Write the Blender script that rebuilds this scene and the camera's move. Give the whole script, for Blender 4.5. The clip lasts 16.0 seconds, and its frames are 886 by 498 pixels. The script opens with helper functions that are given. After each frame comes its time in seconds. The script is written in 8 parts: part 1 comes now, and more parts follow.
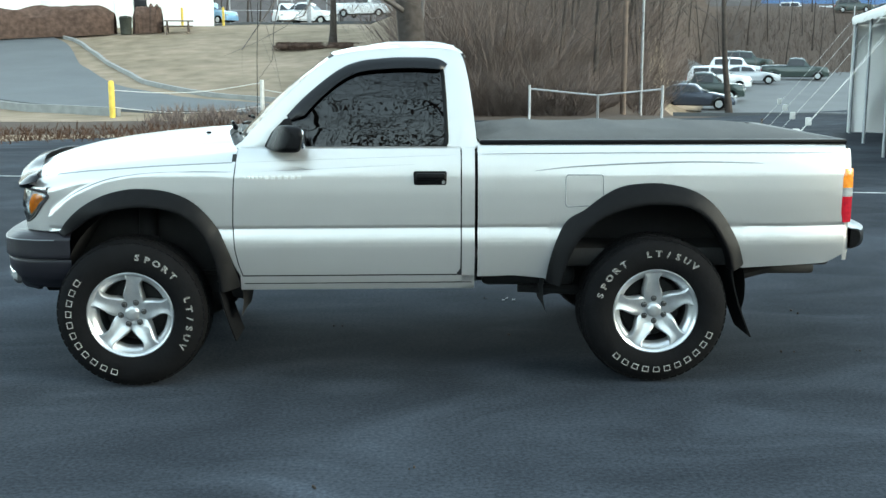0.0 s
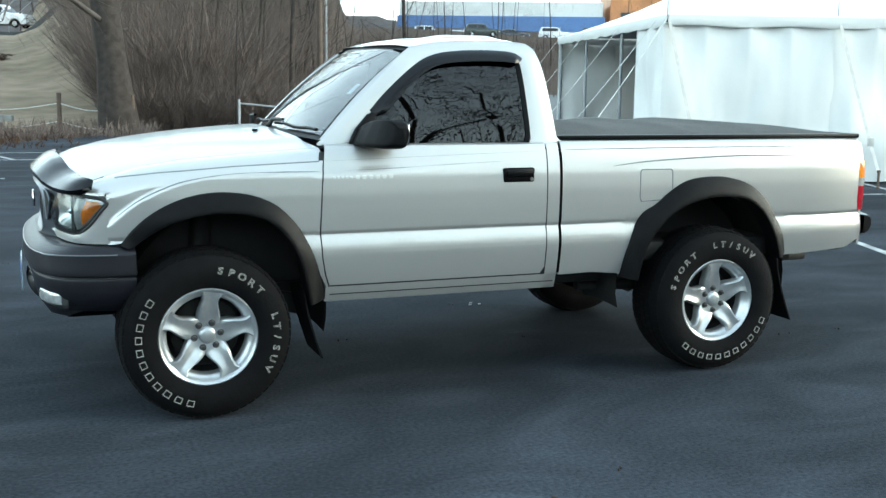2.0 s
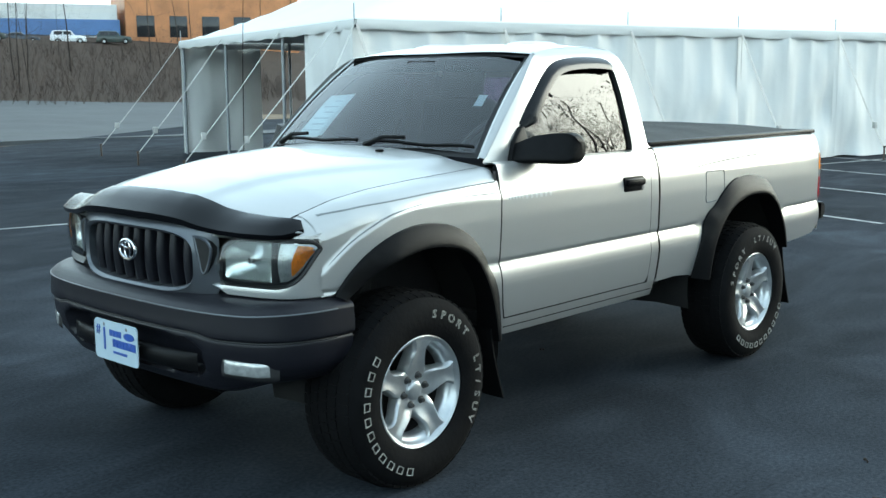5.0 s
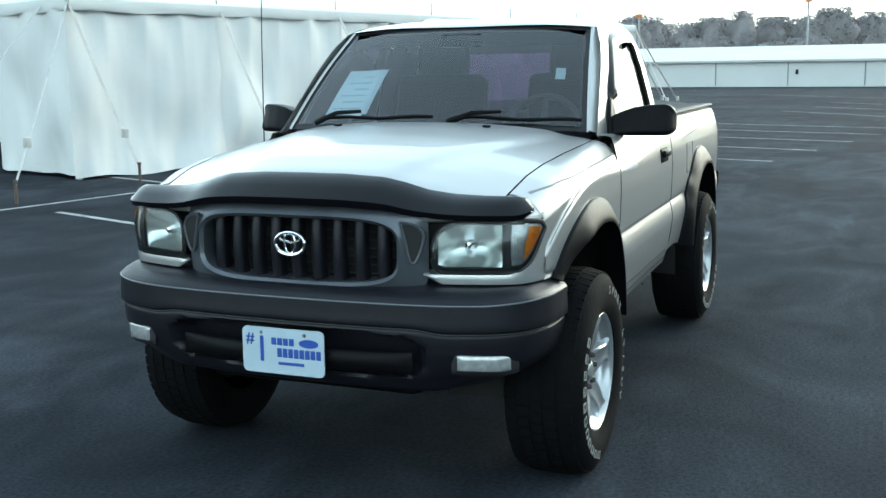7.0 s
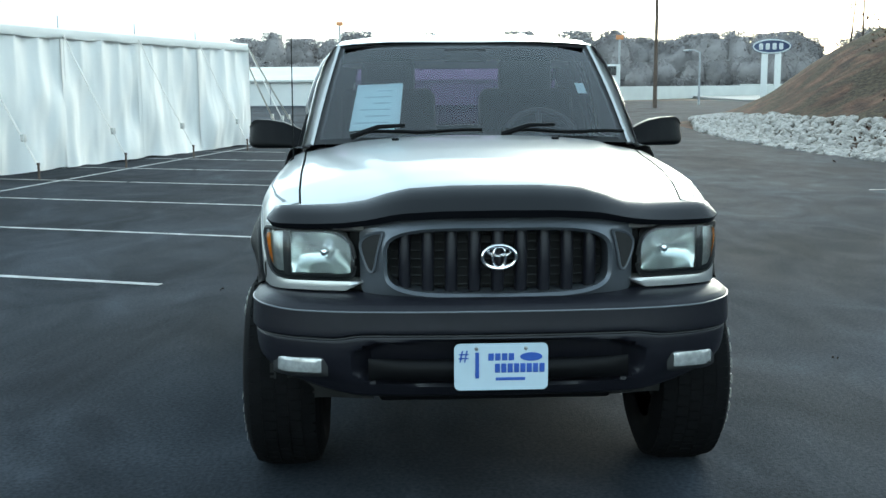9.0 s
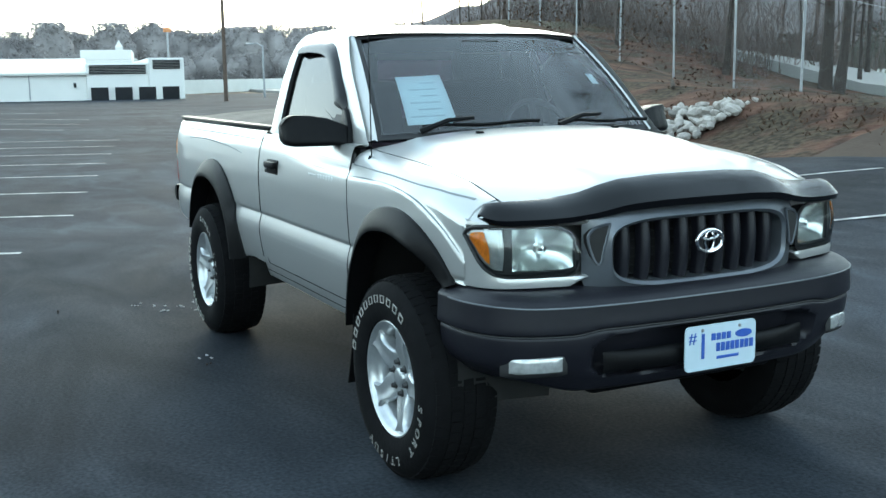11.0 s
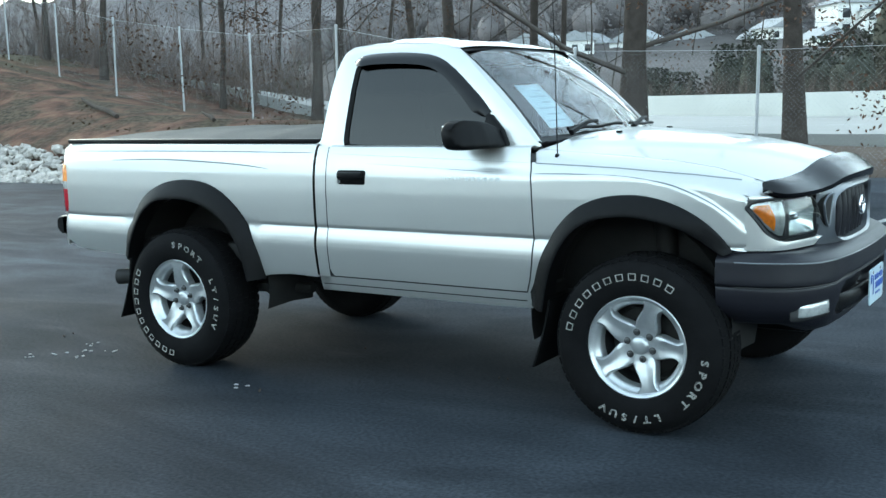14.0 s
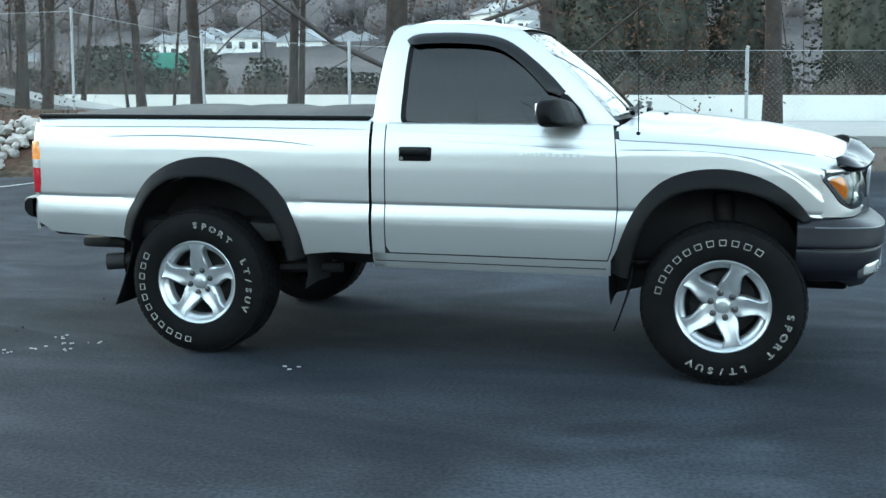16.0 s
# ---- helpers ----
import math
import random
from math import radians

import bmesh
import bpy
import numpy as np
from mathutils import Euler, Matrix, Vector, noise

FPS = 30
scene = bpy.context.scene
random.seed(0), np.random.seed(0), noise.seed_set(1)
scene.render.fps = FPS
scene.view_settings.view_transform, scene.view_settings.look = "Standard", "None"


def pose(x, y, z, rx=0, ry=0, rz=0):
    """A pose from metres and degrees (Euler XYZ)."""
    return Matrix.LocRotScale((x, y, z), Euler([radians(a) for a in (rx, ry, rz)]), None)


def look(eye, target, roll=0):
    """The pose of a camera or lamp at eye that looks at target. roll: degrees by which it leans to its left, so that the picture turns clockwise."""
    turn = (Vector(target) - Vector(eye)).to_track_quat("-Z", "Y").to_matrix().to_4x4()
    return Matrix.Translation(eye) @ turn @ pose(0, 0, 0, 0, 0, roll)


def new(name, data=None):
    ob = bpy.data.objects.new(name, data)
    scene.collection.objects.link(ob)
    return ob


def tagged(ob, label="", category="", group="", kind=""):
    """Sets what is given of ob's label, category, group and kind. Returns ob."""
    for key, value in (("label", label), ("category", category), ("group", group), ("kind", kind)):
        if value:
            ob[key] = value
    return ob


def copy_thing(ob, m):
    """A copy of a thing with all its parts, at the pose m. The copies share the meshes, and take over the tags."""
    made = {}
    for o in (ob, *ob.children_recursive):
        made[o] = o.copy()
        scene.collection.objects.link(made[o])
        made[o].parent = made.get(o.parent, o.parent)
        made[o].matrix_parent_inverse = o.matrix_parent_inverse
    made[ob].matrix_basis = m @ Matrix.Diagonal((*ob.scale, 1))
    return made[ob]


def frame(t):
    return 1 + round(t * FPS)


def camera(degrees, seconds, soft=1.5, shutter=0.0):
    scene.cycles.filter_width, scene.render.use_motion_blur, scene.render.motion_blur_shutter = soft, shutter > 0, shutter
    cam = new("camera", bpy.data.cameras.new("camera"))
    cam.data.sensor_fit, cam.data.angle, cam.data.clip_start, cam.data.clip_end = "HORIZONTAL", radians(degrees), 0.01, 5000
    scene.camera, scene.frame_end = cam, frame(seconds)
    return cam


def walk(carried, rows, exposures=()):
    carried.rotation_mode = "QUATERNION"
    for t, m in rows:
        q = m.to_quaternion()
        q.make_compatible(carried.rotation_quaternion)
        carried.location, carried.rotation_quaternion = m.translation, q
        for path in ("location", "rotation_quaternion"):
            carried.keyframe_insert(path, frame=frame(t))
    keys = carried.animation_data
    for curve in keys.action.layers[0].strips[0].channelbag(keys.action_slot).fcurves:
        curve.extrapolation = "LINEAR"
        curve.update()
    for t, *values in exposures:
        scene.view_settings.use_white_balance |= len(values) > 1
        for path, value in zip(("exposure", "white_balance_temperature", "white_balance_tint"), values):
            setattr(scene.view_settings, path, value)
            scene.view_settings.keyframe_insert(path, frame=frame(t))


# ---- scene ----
cam = camera(44.80, 16.0)
PATH = [
    (0.0, 1.3710, -6.1217, 1.6166, 79.925, -0.016, -1.881),
    (0.5, 0.8699, -6.1077, 1.6190, 80.077, -0.344, -6.225),
    (1.0, 0.3422, -6.0114, 1.6010, 80.336, -0.609, -10.766),
    (1.5, -0.1327, -5.8043, 1.5516, 80.588, -0.643, -15.103),
    (2.0, -0.7234, -5.4822, 1.4759, 81.060, -0.761, -21.218),
    (2.5, -1.0342, -5.3416, 1.5213, 80.573, -0.190, -23.981),
    (3.0, -1.4342, -5.0215, 1.5125, 80.720, 0.069, -28.660),
    (3.5, -1.8285, -4.6754, 1.5054, 81.033, 0.281, -33.554),
    (4.0, -2.2040, -4.3067, 1.4999, 81.214, 0.304, -38.601),
    (4.2, -2.3393, -4.1928, 1.5016, 81.382, 0.464, -40.156),
    (6.3, -3.4204, -2.4327, 1.4304, 81.281, 0.771, -59.733),
    (6.5, -3.5148, -2.2601, 1.4043, 81.441, 1.209, -61.823),
    (7.0, -3.7347, -1.7686, 1.4468, 80.579, 0.691, -68.168),
    (7.5, -3.8471, -1.2723, 1.4388, 80.534, 0.190, -73.872),
    (8.0, -3.8976, -0.6882, 1.3925, 81.407, 0.084, -80.075),
    (8.5, -4.0893, -0.1557, 1.4102, 81.647, -0.116, -86.745),
    (9.0, -4.1209, 0.3417, 1.4428, 81.365, 0.326, -92.703),
    (9.5, -4.0147, 0.8649, 1.4702, 80.983, 1.184, -98.827),
    (9.7, -3.9674, 1.0657, 1.4591, 80.901, 1.495, -101.159),
    (11.8, -3.0696, 3.1835, 1.4564, 80.595, 0.359, -126.618),
    (12.0, -2.9649, 3.3620, 1.4637, 80.513, 0.422, -128.954),
    (12.5, -2.7608, 3.8462, 1.4089, 81.623, -0.317, -133.576),
    (13.0, -2.4556, 4.2570, 1.3725, 82.156, 0.168, -138.210),
    (13.5, -2.0392, 4.6151, 1.3460, 82.594, 0.466, -143.158),
    (14.0, -1.6120, 4.9664, 1.3789, 82.222, 1.326, -148.230),
    (14.5, -1.2149, 5.2968, 1.3496, 82.526, 1.049, -152.484),
    (15.0, -0.7797, 5.5887, 1.3471, 82.305, 0.431, -157.245),
    (15.5, -0.3071, 5.7517, 1.3186, 82.126, 0.086, -161.971),
    (16.0, 0.0992, 5.8641, 1.3025, 81.985, -0.114, -166.148),
]
walk(cam, [(t, pose(x, y, z + 0.014, a, b, c)) for t, x, y, z, a, b, c in PATH], exposures=[(0.0, 2.62, 6800, -4), (1.5, 2.51, 6730, -4), (3.5, 2.21, 6480, -5), (6.5, 2.02, 6470, -5), (9.5, 2.1, 6470, -5), (12.0, 2.47, 6380, -5), (14.0, 2.53, 6450, -4), (16.0, 2.65, 6480, -3)])

# ---- world and light ----
world = bpy.data.worlds.new("sky")
scene.world = world
world.use_nodes = True
wt = world.node_tree
sky = wt.nodes.new("ShaderNodeTexSky")
sky.sky_type = "NISHITA"
sky.sun_disc = False
sky.sun_elevation = radians(18)
sky.sun_rotation = radians(114)
sky.air_density, sky.dust_density, sky.ozone_density = 1.0, 1.5, 2.0
wt.nodes["Background"].inputs["Strength"].default_value = 0.15
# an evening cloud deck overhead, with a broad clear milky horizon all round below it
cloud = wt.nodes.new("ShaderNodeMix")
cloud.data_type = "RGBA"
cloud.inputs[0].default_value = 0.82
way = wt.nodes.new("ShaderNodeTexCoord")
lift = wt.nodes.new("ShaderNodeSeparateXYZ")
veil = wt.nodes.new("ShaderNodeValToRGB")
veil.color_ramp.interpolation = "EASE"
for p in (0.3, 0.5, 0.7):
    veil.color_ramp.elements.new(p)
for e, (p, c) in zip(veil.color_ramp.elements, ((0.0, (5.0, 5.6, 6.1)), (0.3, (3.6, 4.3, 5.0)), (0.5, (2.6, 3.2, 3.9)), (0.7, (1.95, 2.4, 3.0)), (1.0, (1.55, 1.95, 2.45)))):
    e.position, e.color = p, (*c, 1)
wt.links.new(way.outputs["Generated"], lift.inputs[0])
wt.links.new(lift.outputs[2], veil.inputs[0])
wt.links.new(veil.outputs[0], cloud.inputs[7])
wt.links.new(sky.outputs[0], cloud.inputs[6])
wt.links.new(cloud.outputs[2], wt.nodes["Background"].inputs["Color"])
sun = new("sun", bpy.data.lights.new("sun", "SUN"))
sun.data.energy = 0.55
sun.data.angle = radians(32)
sun.data.color = (1.0, 0.95, 0.89)
sun.matrix_world = look((27, -12, 10), (0, 0, 0))

# ---- materials ----
def material(name, color, rough=0.6, metal=0.0, scale=0.0, vary=0.15, bump=0.0, bump_scale=None, coat=0.0,
             color2=None, big=0.0, spec=0.5, obj_random=0.0, detail=4):
    """A principled material with colour variation at two scales and fine relief."""
    m = bpy.data.materials.new(name)
    m.use_nodes = True
    nt = m.node_tree
    b = nt.nodes["Principled BSDF"]
    b.inputs["Roughness"].default_value = rough
    b.inputs["Metallic"].default_value = metal
    b.inputs["Coat Weight"].default_value = coat
    b.inputs["Coat Roughness"].default_value = 0.04
    b.inputs["Specular IOR Level"].default_value = spec
    c2 = color2 or tuple(min(1, v * (1 - vary)) for v in color)
    if not scale:
        b.inputs["Base Color"].default_value = (*color, 1)
        return m
    tc = nt.nodes.new("ShaderNodeTexCoord")
    n1 = nt.nodes.new("ShaderNodeTexNoise")
    n1.inputs["Scale"].default_value = scale
    n1.inputs["Detail"].default_value = detail
    nt.links.new(tc.outputs["Object"], n1.inputs["Vector"])
    fac = n1.outputs["Fac"]
    if big:
        n2 = nt.nodes.new("ShaderNodeTexNoise")
        n2.inputs["Scale"].default_value = big
        n2.inputs["Detail"].default_value = 3
        nt.links.new(tc.outputs["Object"], n2.inputs["Vector"])
        mx = nt.nodes.new("ShaderNodeMath")
        mx.operation = "ADD"
        nt.links.new(fac, mx.inputs[0])
        nt.links.new(n2.outputs["Fac"], mx.inputs[1])
        h = nt.nodes.new("ShaderNodeMath")
        h.operation = "MULTIPLY"
        h.inputs[1].default_value = 0.5
        nt.links.new(mx.outputs[0], h.inputs[0])
        fac = h.outputs[0]
    ramp = nt.nodes.new("ShaderNodeValToRGB")
    ramp.color_ramp.elements[0].position, ramp.color_ramp.elements[1].position = 0.32, 0.68
    ramp.color_ramp.elements[0].color = (*c2, 1)
    ramp.color_ramp.elements[1].color = (*color, 1)
    nt.links.new(fac, ramp.inputs[0])
    col = ramp.outputs[0]
    if obj_random:
        info = nt.nodes.new("ShaderNodeObjectInfo")
        mr = nt.nodes.new("ShaderNodeMapRange")
        mr.inputs["To Min"].default_value, mr.inputs["To Max"].default_value = 1 - obj_random, 1 + obj_random
        nt.links.new(info.outputs["Random"], mr.inputs["Value"])
        sc = nt.nodes.new("ShaderNodeVectorMath")
        sc.operation = "SCALE"
        nt.links.new(col, sc.inputs[0])
        nt.links.new(mr.outputs[0], sc.inputs["Scale"])
        col = sc.outputs[0]
    nt.links.new(col, b.inputs["Base Color"])
    if bump:
        nb = nt.nodes.new("ShaderNodeTexNoise")
        nb.inputs["Scale"].default_value = bump_scale or scale * 3
        nb.inputs["Detail"].default_value = 3
        nt.links.new(tc.outputs["Object"], nb.inputs["Vector"])
        bn = nt.nodes.new("ShaderNodeBump")
        bn.inputs["Strength"].default_value = bump
        bn.inputs["Distance"].default_value = 0.01
        nt.links.new(nb.outputs["Fac"], bn.inputs["Height"])
        nt.links.new(bn.outputs[0], b.inputs["Normal"])
    return m


def glass_material(name, tint, ior=1.5, rough=0.0):
    """A thin tinted pane: clear tint with a mirror reflection by Fresnel."""
    m = bpy.data.materials.new(name)
    m.use_nodes = True
    nt = m.node_tree
    nt.nodes.remove(nt.nodes["Principled BSDF"])
    tr = nt.nodes.new("ShaderNodeBsdfTransparent")
    tr.inputs[0].default_value = (*tint, 1)
    gl = nt.nodes.new("ShaderNodeBsdfGlossy")
    gl.inputs["Color"].default_value = (1, 1, 1, 1)
    gl.inputs["Roughness"].default_value = rough
    fr = nt.nodes.new("ShaderNodeFresnel")
    fr.inputs[0].default_value = ior
    mx = nt.nodes.new("ShaderNodeMixShader")
    nt.links.new(fr.outputs[0], mx.inputs[0])
    nt.links.new(tr.outputs[0], mx.inputs[1])
    nt.links.new(gl.outputs[0], mx.inputs[2])
    nt.links.new(mx.outputs[0], nt.nodes["Material Output"].inputs[0])
    return m


def noise_node(nt, scale, detail, stretch=None, distortion=0.0):
    tc = nt.nodes.new("ShaderNodeTexCoord")
    n = nt.nodes.new("ShaderNodeTexNoise")
    n.inputs["Scale"].default_value = scale
    n.inputs["Detail"].default_value = detail
    n.inputs["Distortion"].default_value = distortion
    vec = tc.outputs["Object"]
    if stretch:
        mp = nt.nodes.new("ShaderNodeMapping")
        mp.inputs["Scale"].default_value = stretch[:3]
        mp.inputs["Rotation"].default_value = (0, 0, stretch[3])
        nt.links.new(vec, mp.inputs["Vector"])
        vec = mp.outputs[0]
    nt.links.new(vec, n.inputs["Vector"])
    return n.outputs["Fac"]


def ramp_node(nt, fac, stops):
    r = nt.nodes.new("ShaderNodeValToRGB")
    els = r.color_ramp.elements
    while len(els) < len(stops):
        els.new(0.5)
    for e, (p, c) in zip(els, stops):
        e.position = p
        e.color = (*c, 1)
    nt.links.new(fac, r.inputs[0])
    return r.outputs[0]


def mix_node(nt, fac, a, b, mode="MIX"):
    m = nt.nodes.new("ShaderNodeMix")
    m.data_type = "RGBA"
    m.blend_type = mode
    if isinstance(fac, float):
        m.inputs[0].default_value = fac
    else:
        nt.links.new(fac, m.inputs[0])
    nt.links.new(a, m.inputs[6])
    nt.links.new(b, m.inputs[7])
    return m.outputs[2]


def asphalt_material():
    """Sealed asphalt: fine grit, lighter and darker streaks and pale worn patches."""
    m = bpy.data.materials.new("asphalt")
    m.use_nodes = True
    nt = m.node_tree
    b = nt.nodes["Principled BSDF"]
    grit = ramp_node(nt, noise_node(nt, 55, 4), [(0.3, (0.0215, 0.0252, 0.031)), (0.7, (0.041, 0.0475, 0.057))])
    streak = ramp_node(nt, noise_node(nt, 1.0, 8, (0.7, 1.25, 1, 0.35), 1.6), [(0.38, (0.74, 0.74, 0.74)), (0.55, (1.0, 1.0, 1.0)), (0.7, (1.32, 1.33, 1.34))])
    patch = ramp_node(nt, noise_node(nt, 0.22, 6, None, 0.8), [(0.35, (0.72, 0.72, 0.72)), (0.65, (1.28, 1.28, 1.28))])
    col = mix_node(nt, 1.0, mix_node(nt, 1.0, grit, streak, "MULTIPLY"), patch, "MULTIPLY")
    nt.links.new(col, b.inputs["Base Color"])
    rough = ramp_node(nt, noise_node(nt, 0.8, 6, (0.8, 1.2, 1, 0.35), 1.0), [(0.35, (0.8, 0.8, 0.8)), (0.65, (0.9, 0.9, 0.9))])
    nt.links.new(rough, b.inputs["Roughness"])
    b.inputs["Specular IOR Level"].default_value = 0.03
    bn = nt.nodes.new("ShaderNodeBump")
    bn.inputs["Strength"].default_value = 0.4
    bn.inputs["Distance"].default_value = 0.008
    nt.links.new(noise_node(nt, 110, 3), bn.inputs["Height"])
    nt.links.new(bn.outputs[0], b.inputs["Normal"])
    return m


def clay_material():
    """Bare red clay with leaf litter, and grass on the higher ground."""
    m = bpy.data.materials.new("red_clay_bank")
    m.use_nodes = True
    nt = m.node_tree
    b = nt.nodes["Principled BSDF"]
    clay = ramp_node(nt, noise_node(nt, 1.4, 9, None, 0.5), [(0.34, (0.026, 0.017, 0.013)), (0.5, (0.078, 0.04, 0.028)), (0.66, (0.125, 0.07, 0.05))])
    litter = ramp_node(nt, noise_node(nt, 9, 6), [(0.38, (0.018, 0.015, 0.011)), (0.6, (0.065, 0.05, 0.033))])
    grass = ramp_node(nt, noise_node(nt, 5, 8), [(0.35, (0.02, 0.022, 0.01)), (0.65, (0.06, 0.056, 0.03))])
    base = mix_node(nt, ramp_node(nt, noise_node(nt, 0.9, 7), [(0.42, (0, 0, 0)), (0.58, (1, 1, 1))]), clay, litter)
    geo = nt.nodes.new("ShaderNodeNewGeometry")
    sx = nt.nodes.new("ShaderNodeSeparateXYZ")
    nt.links.new(geo.outputs["Position"], sx.inputs[0])
    ad = nt.nodes.new("ShaderNodeMath")
    ad.operation = "MULTIPLY_ADD"
    ad.inputs[1].default_value = 2.6
    nt.links.new(noise_node(nt, 0.5, 6), ad.inputs[0])
    nt.links.new(sx.outputs[2], ad.inputs[2])
    mr = nt.nodes.new("ShaderNodeMapRange")
    mr.inputs["From Min"].default_value, mr.inputs["From Max"].default_value = 3.9, 5.2
    nt.links.new(ad.outputs[0], mr.inputs["Value"])
    col = mix_node(nt, mr.outputs[0], base, grass)
    nt.links.new(col, b.inputs["Base Color"])
    b.inputs["Roughness"].default_value = 0.95
    b.inputs["Specular IOR Level"].default_value = 0.1
    bn = nt.nodes.new("ShaderNodeBump")
    bn.inputs["Strength"].default_value = 1.0
    bn.inputs["Distance"].default_value = 0.06
    nt.links.new(noise_node(nt, 7, 6), bn.inputs["Height"])
    nt.links.new(bn.outputs[0], b.inputs["Normal"])
    return m


M_ASPHALT = asphalt_material()
M_ROAD = material("road_asphalt", (0.075, 0.082, 0.086), 0.8, scale=0.8, vary=0.25, big=0.1, bump=0.2, bump_scale=40)
M_LINE = material("line_paint", (0.42, 0.44, 0.44), 0.8, scale=5, vary=0.6, detail=8)
M_GRASS = material("dry_grass", (0.29, 0.225, 0.165), 0.95, scale=1.1, vary=0.35, big=0.16, bump=0.8, bump_scale=25, color2=(0.12, 0.095, 0.062), spec=0.1, detail=9)
M_LEAVES = material("leaf_litter", (0.075, 0.058, 0.048), 0.95, scale=3.5, color2=(0.06, 0.045, 0.035), big=0.5, bump=1, bump_scale=18, spec=0.1)
M_CLAY = clay_material()
M_KERB = material("kerb_concrete", (0.24, 0.24, 0.225), 0.85, scale=3, vary=0.25, bump=0.2)
M_CONCRETE = material("pale_concrete", (0.62, 0.62, 0.58), 0.85, scale=0.7, vary=0.15, big=0.15, bump=0.2, bump_scale=20)
M_ROCK = material("riprap_rock", (0.35, 0.325, 0.295), 0.85, scale=5, vary=0.4, bump=0.6, bump_scale=22, obj_random=0.35)
M_BARK = material("bark", (0.06, 0.05, 0.044), 0.95, scale=6, vary=0.4, bump=1, bump_scale=30, spec=0.1)
M_TWIG = material("twigs", (0.085, 0.074, 0.068), 0.95, scale=2, vary=0.3, spec=0.1, obj_random=0.25)
M_BRUSH = material("brush", (0.165, 0.13, 0.114), 0.95, scale=2, vary=0.45, spec=0.1, obj_random=0.3)
M_DEADLEAF = material("dead_leaves", (0.11, 0.065, 0.045), 0.9, scale=3, vary=0.4, spec=0.1, obj_random=0.2)
M_HEDGE = material("hedge", (0.062, 0.064, 0.052), 0.95, scale=1.5, vary=0.5, bump=1, bump_scale=6, spec=0.1)
M_HEDGE_BROWN = material("brown_hedge", (0.1, 0.065, 0.05), 0.95, scale=4, vary=0.5, bump=1, bump_scale=14, spec=0.1)
# Far woods: base colours lifted towards grey to stand in for distance haze.
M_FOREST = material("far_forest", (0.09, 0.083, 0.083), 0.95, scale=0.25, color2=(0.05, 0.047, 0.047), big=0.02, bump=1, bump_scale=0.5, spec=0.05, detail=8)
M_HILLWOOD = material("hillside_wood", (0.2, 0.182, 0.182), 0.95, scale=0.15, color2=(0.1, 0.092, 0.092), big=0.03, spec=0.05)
M_HAZE = material("painted_haze_canopy", (0.31, 0.29, 0.285), 0.95, scale=0.35, vary=0.4, big=0.03, spec=0.05, bump=0.6, bump_scale=0.5, detail=8)
M_TENT = material("white_vinyl", (0.78, 0.775, 0.745), 0.62, scale=0.6, vary=0.08, bump=0.5, bump_scale=3.5, big=0.2)
M_WHITE = material("white_siding", (0.7, 0.695, 0.665), 0.7, scale=0.5, vary=0.06)
M_ROOFGREY = material("grey_shingle", (0.3, 0.31, 0.32), 0.9, scale=2, vary=0.2)
M_GALV = material("galvanised_steel", (0.36, 0.37, 0.38), 0.5, 0.2, scale=6, vary=0.2)
M_WOOD = material("weathered_wood", (0.12, 0.085, 0.065), 0.9, scale=5, vary=0.35, bump=0.5)
M_YELLOW = material("yellow_paint", (0.6, 0.42, 0.06), 0.6, scale=5, vary=0.25)
M_ROPE = material("white_strap", (0.6, 0.58, 0.54), 0.8, scale=10, vary=0.2)
M_SIGNBLUE = material("sign_blue", (0.03, 0.05, 0.12), 0.35, scale=3, vary=0.1)
M_SIGNGREEN = material("sign_green", (0.02, 0.17, 0.12), 0.5, scale=3, vary=0.1)
M_BLUEBAND = material("blue_fascia", (0.1, 0.2, 0.42), 0.5, scale=0.5, vary=0.15)
# Orange for sign boards and for low sun painted on the dealership wing.
M_ORANGE = material("sunlit_orange_and_sign_red", (0.6, 0.25, 0.1), 0.5, scale=0.5, vary=0.3)
M_DARKGLASS = material("dark_window", (0.02, 0.022, 0.025), 0.1, scale=2, vary=0.2)
M_STONE = material("ground_speck", (0.35, 0.35, 0.35), 0.8, scale=20, vary=0.3)
M_PAINT = material("silver_paint", (0.54, 0.54, 0.525), 0.32, 0.68, scale=900, vary=0.1, coat=0.55)
M_BLACK = material("black_plastic", (0.0045, 0.0045, 0.005), 0.4, spec=0.1, scale=30, vary=0.3, bump=0.12, bump_scale=350)
M_BUMPER = material("charcoal_bumper", (0.0095, 0.0095, 0.0135), 0.36, spec=0.3, scale=20, vary=0.15, bump=0.1, bump_scale=400)
M_GRILLE = material("charcoal_grille", (0.11, 0.12, 0.135), 0.3, 0.5, scale=20, vary=0.1, coat=0.2)
M_SHIELD = material("smoked_acrylic", (0.003, 0.003, 0.004), 0.17, spec=0.26, scale=10, vary=0.2)
M_RUBBER = material("tyre_rubber", (0.0055, 0.0055, 0.006), 0.8, spec=0.09, scale=14, vary=0.35, bump=0.2, bump_scale=60)
M_LETTER = material("raised_white_letters", (0.42, 0.41, 0.38), 0.7, scale=60, vary=0.5)
M_ALLOY = material("cast_alloy", (0.52, 0.54, 0.55), 0.3, 0.72, scale=40, vary=0.12, coat=0.3)
M_DARKMETAL = material("dark_underbody_and_recess", (0.012, 0.0115, 0.011), 0.75, 0.1, scale=12, vary=0.4)
M_STEEL = material("worn_steel", (0.32, 0.32, 0.32), 0.35, 0.9, scale=30, vary=0.2)
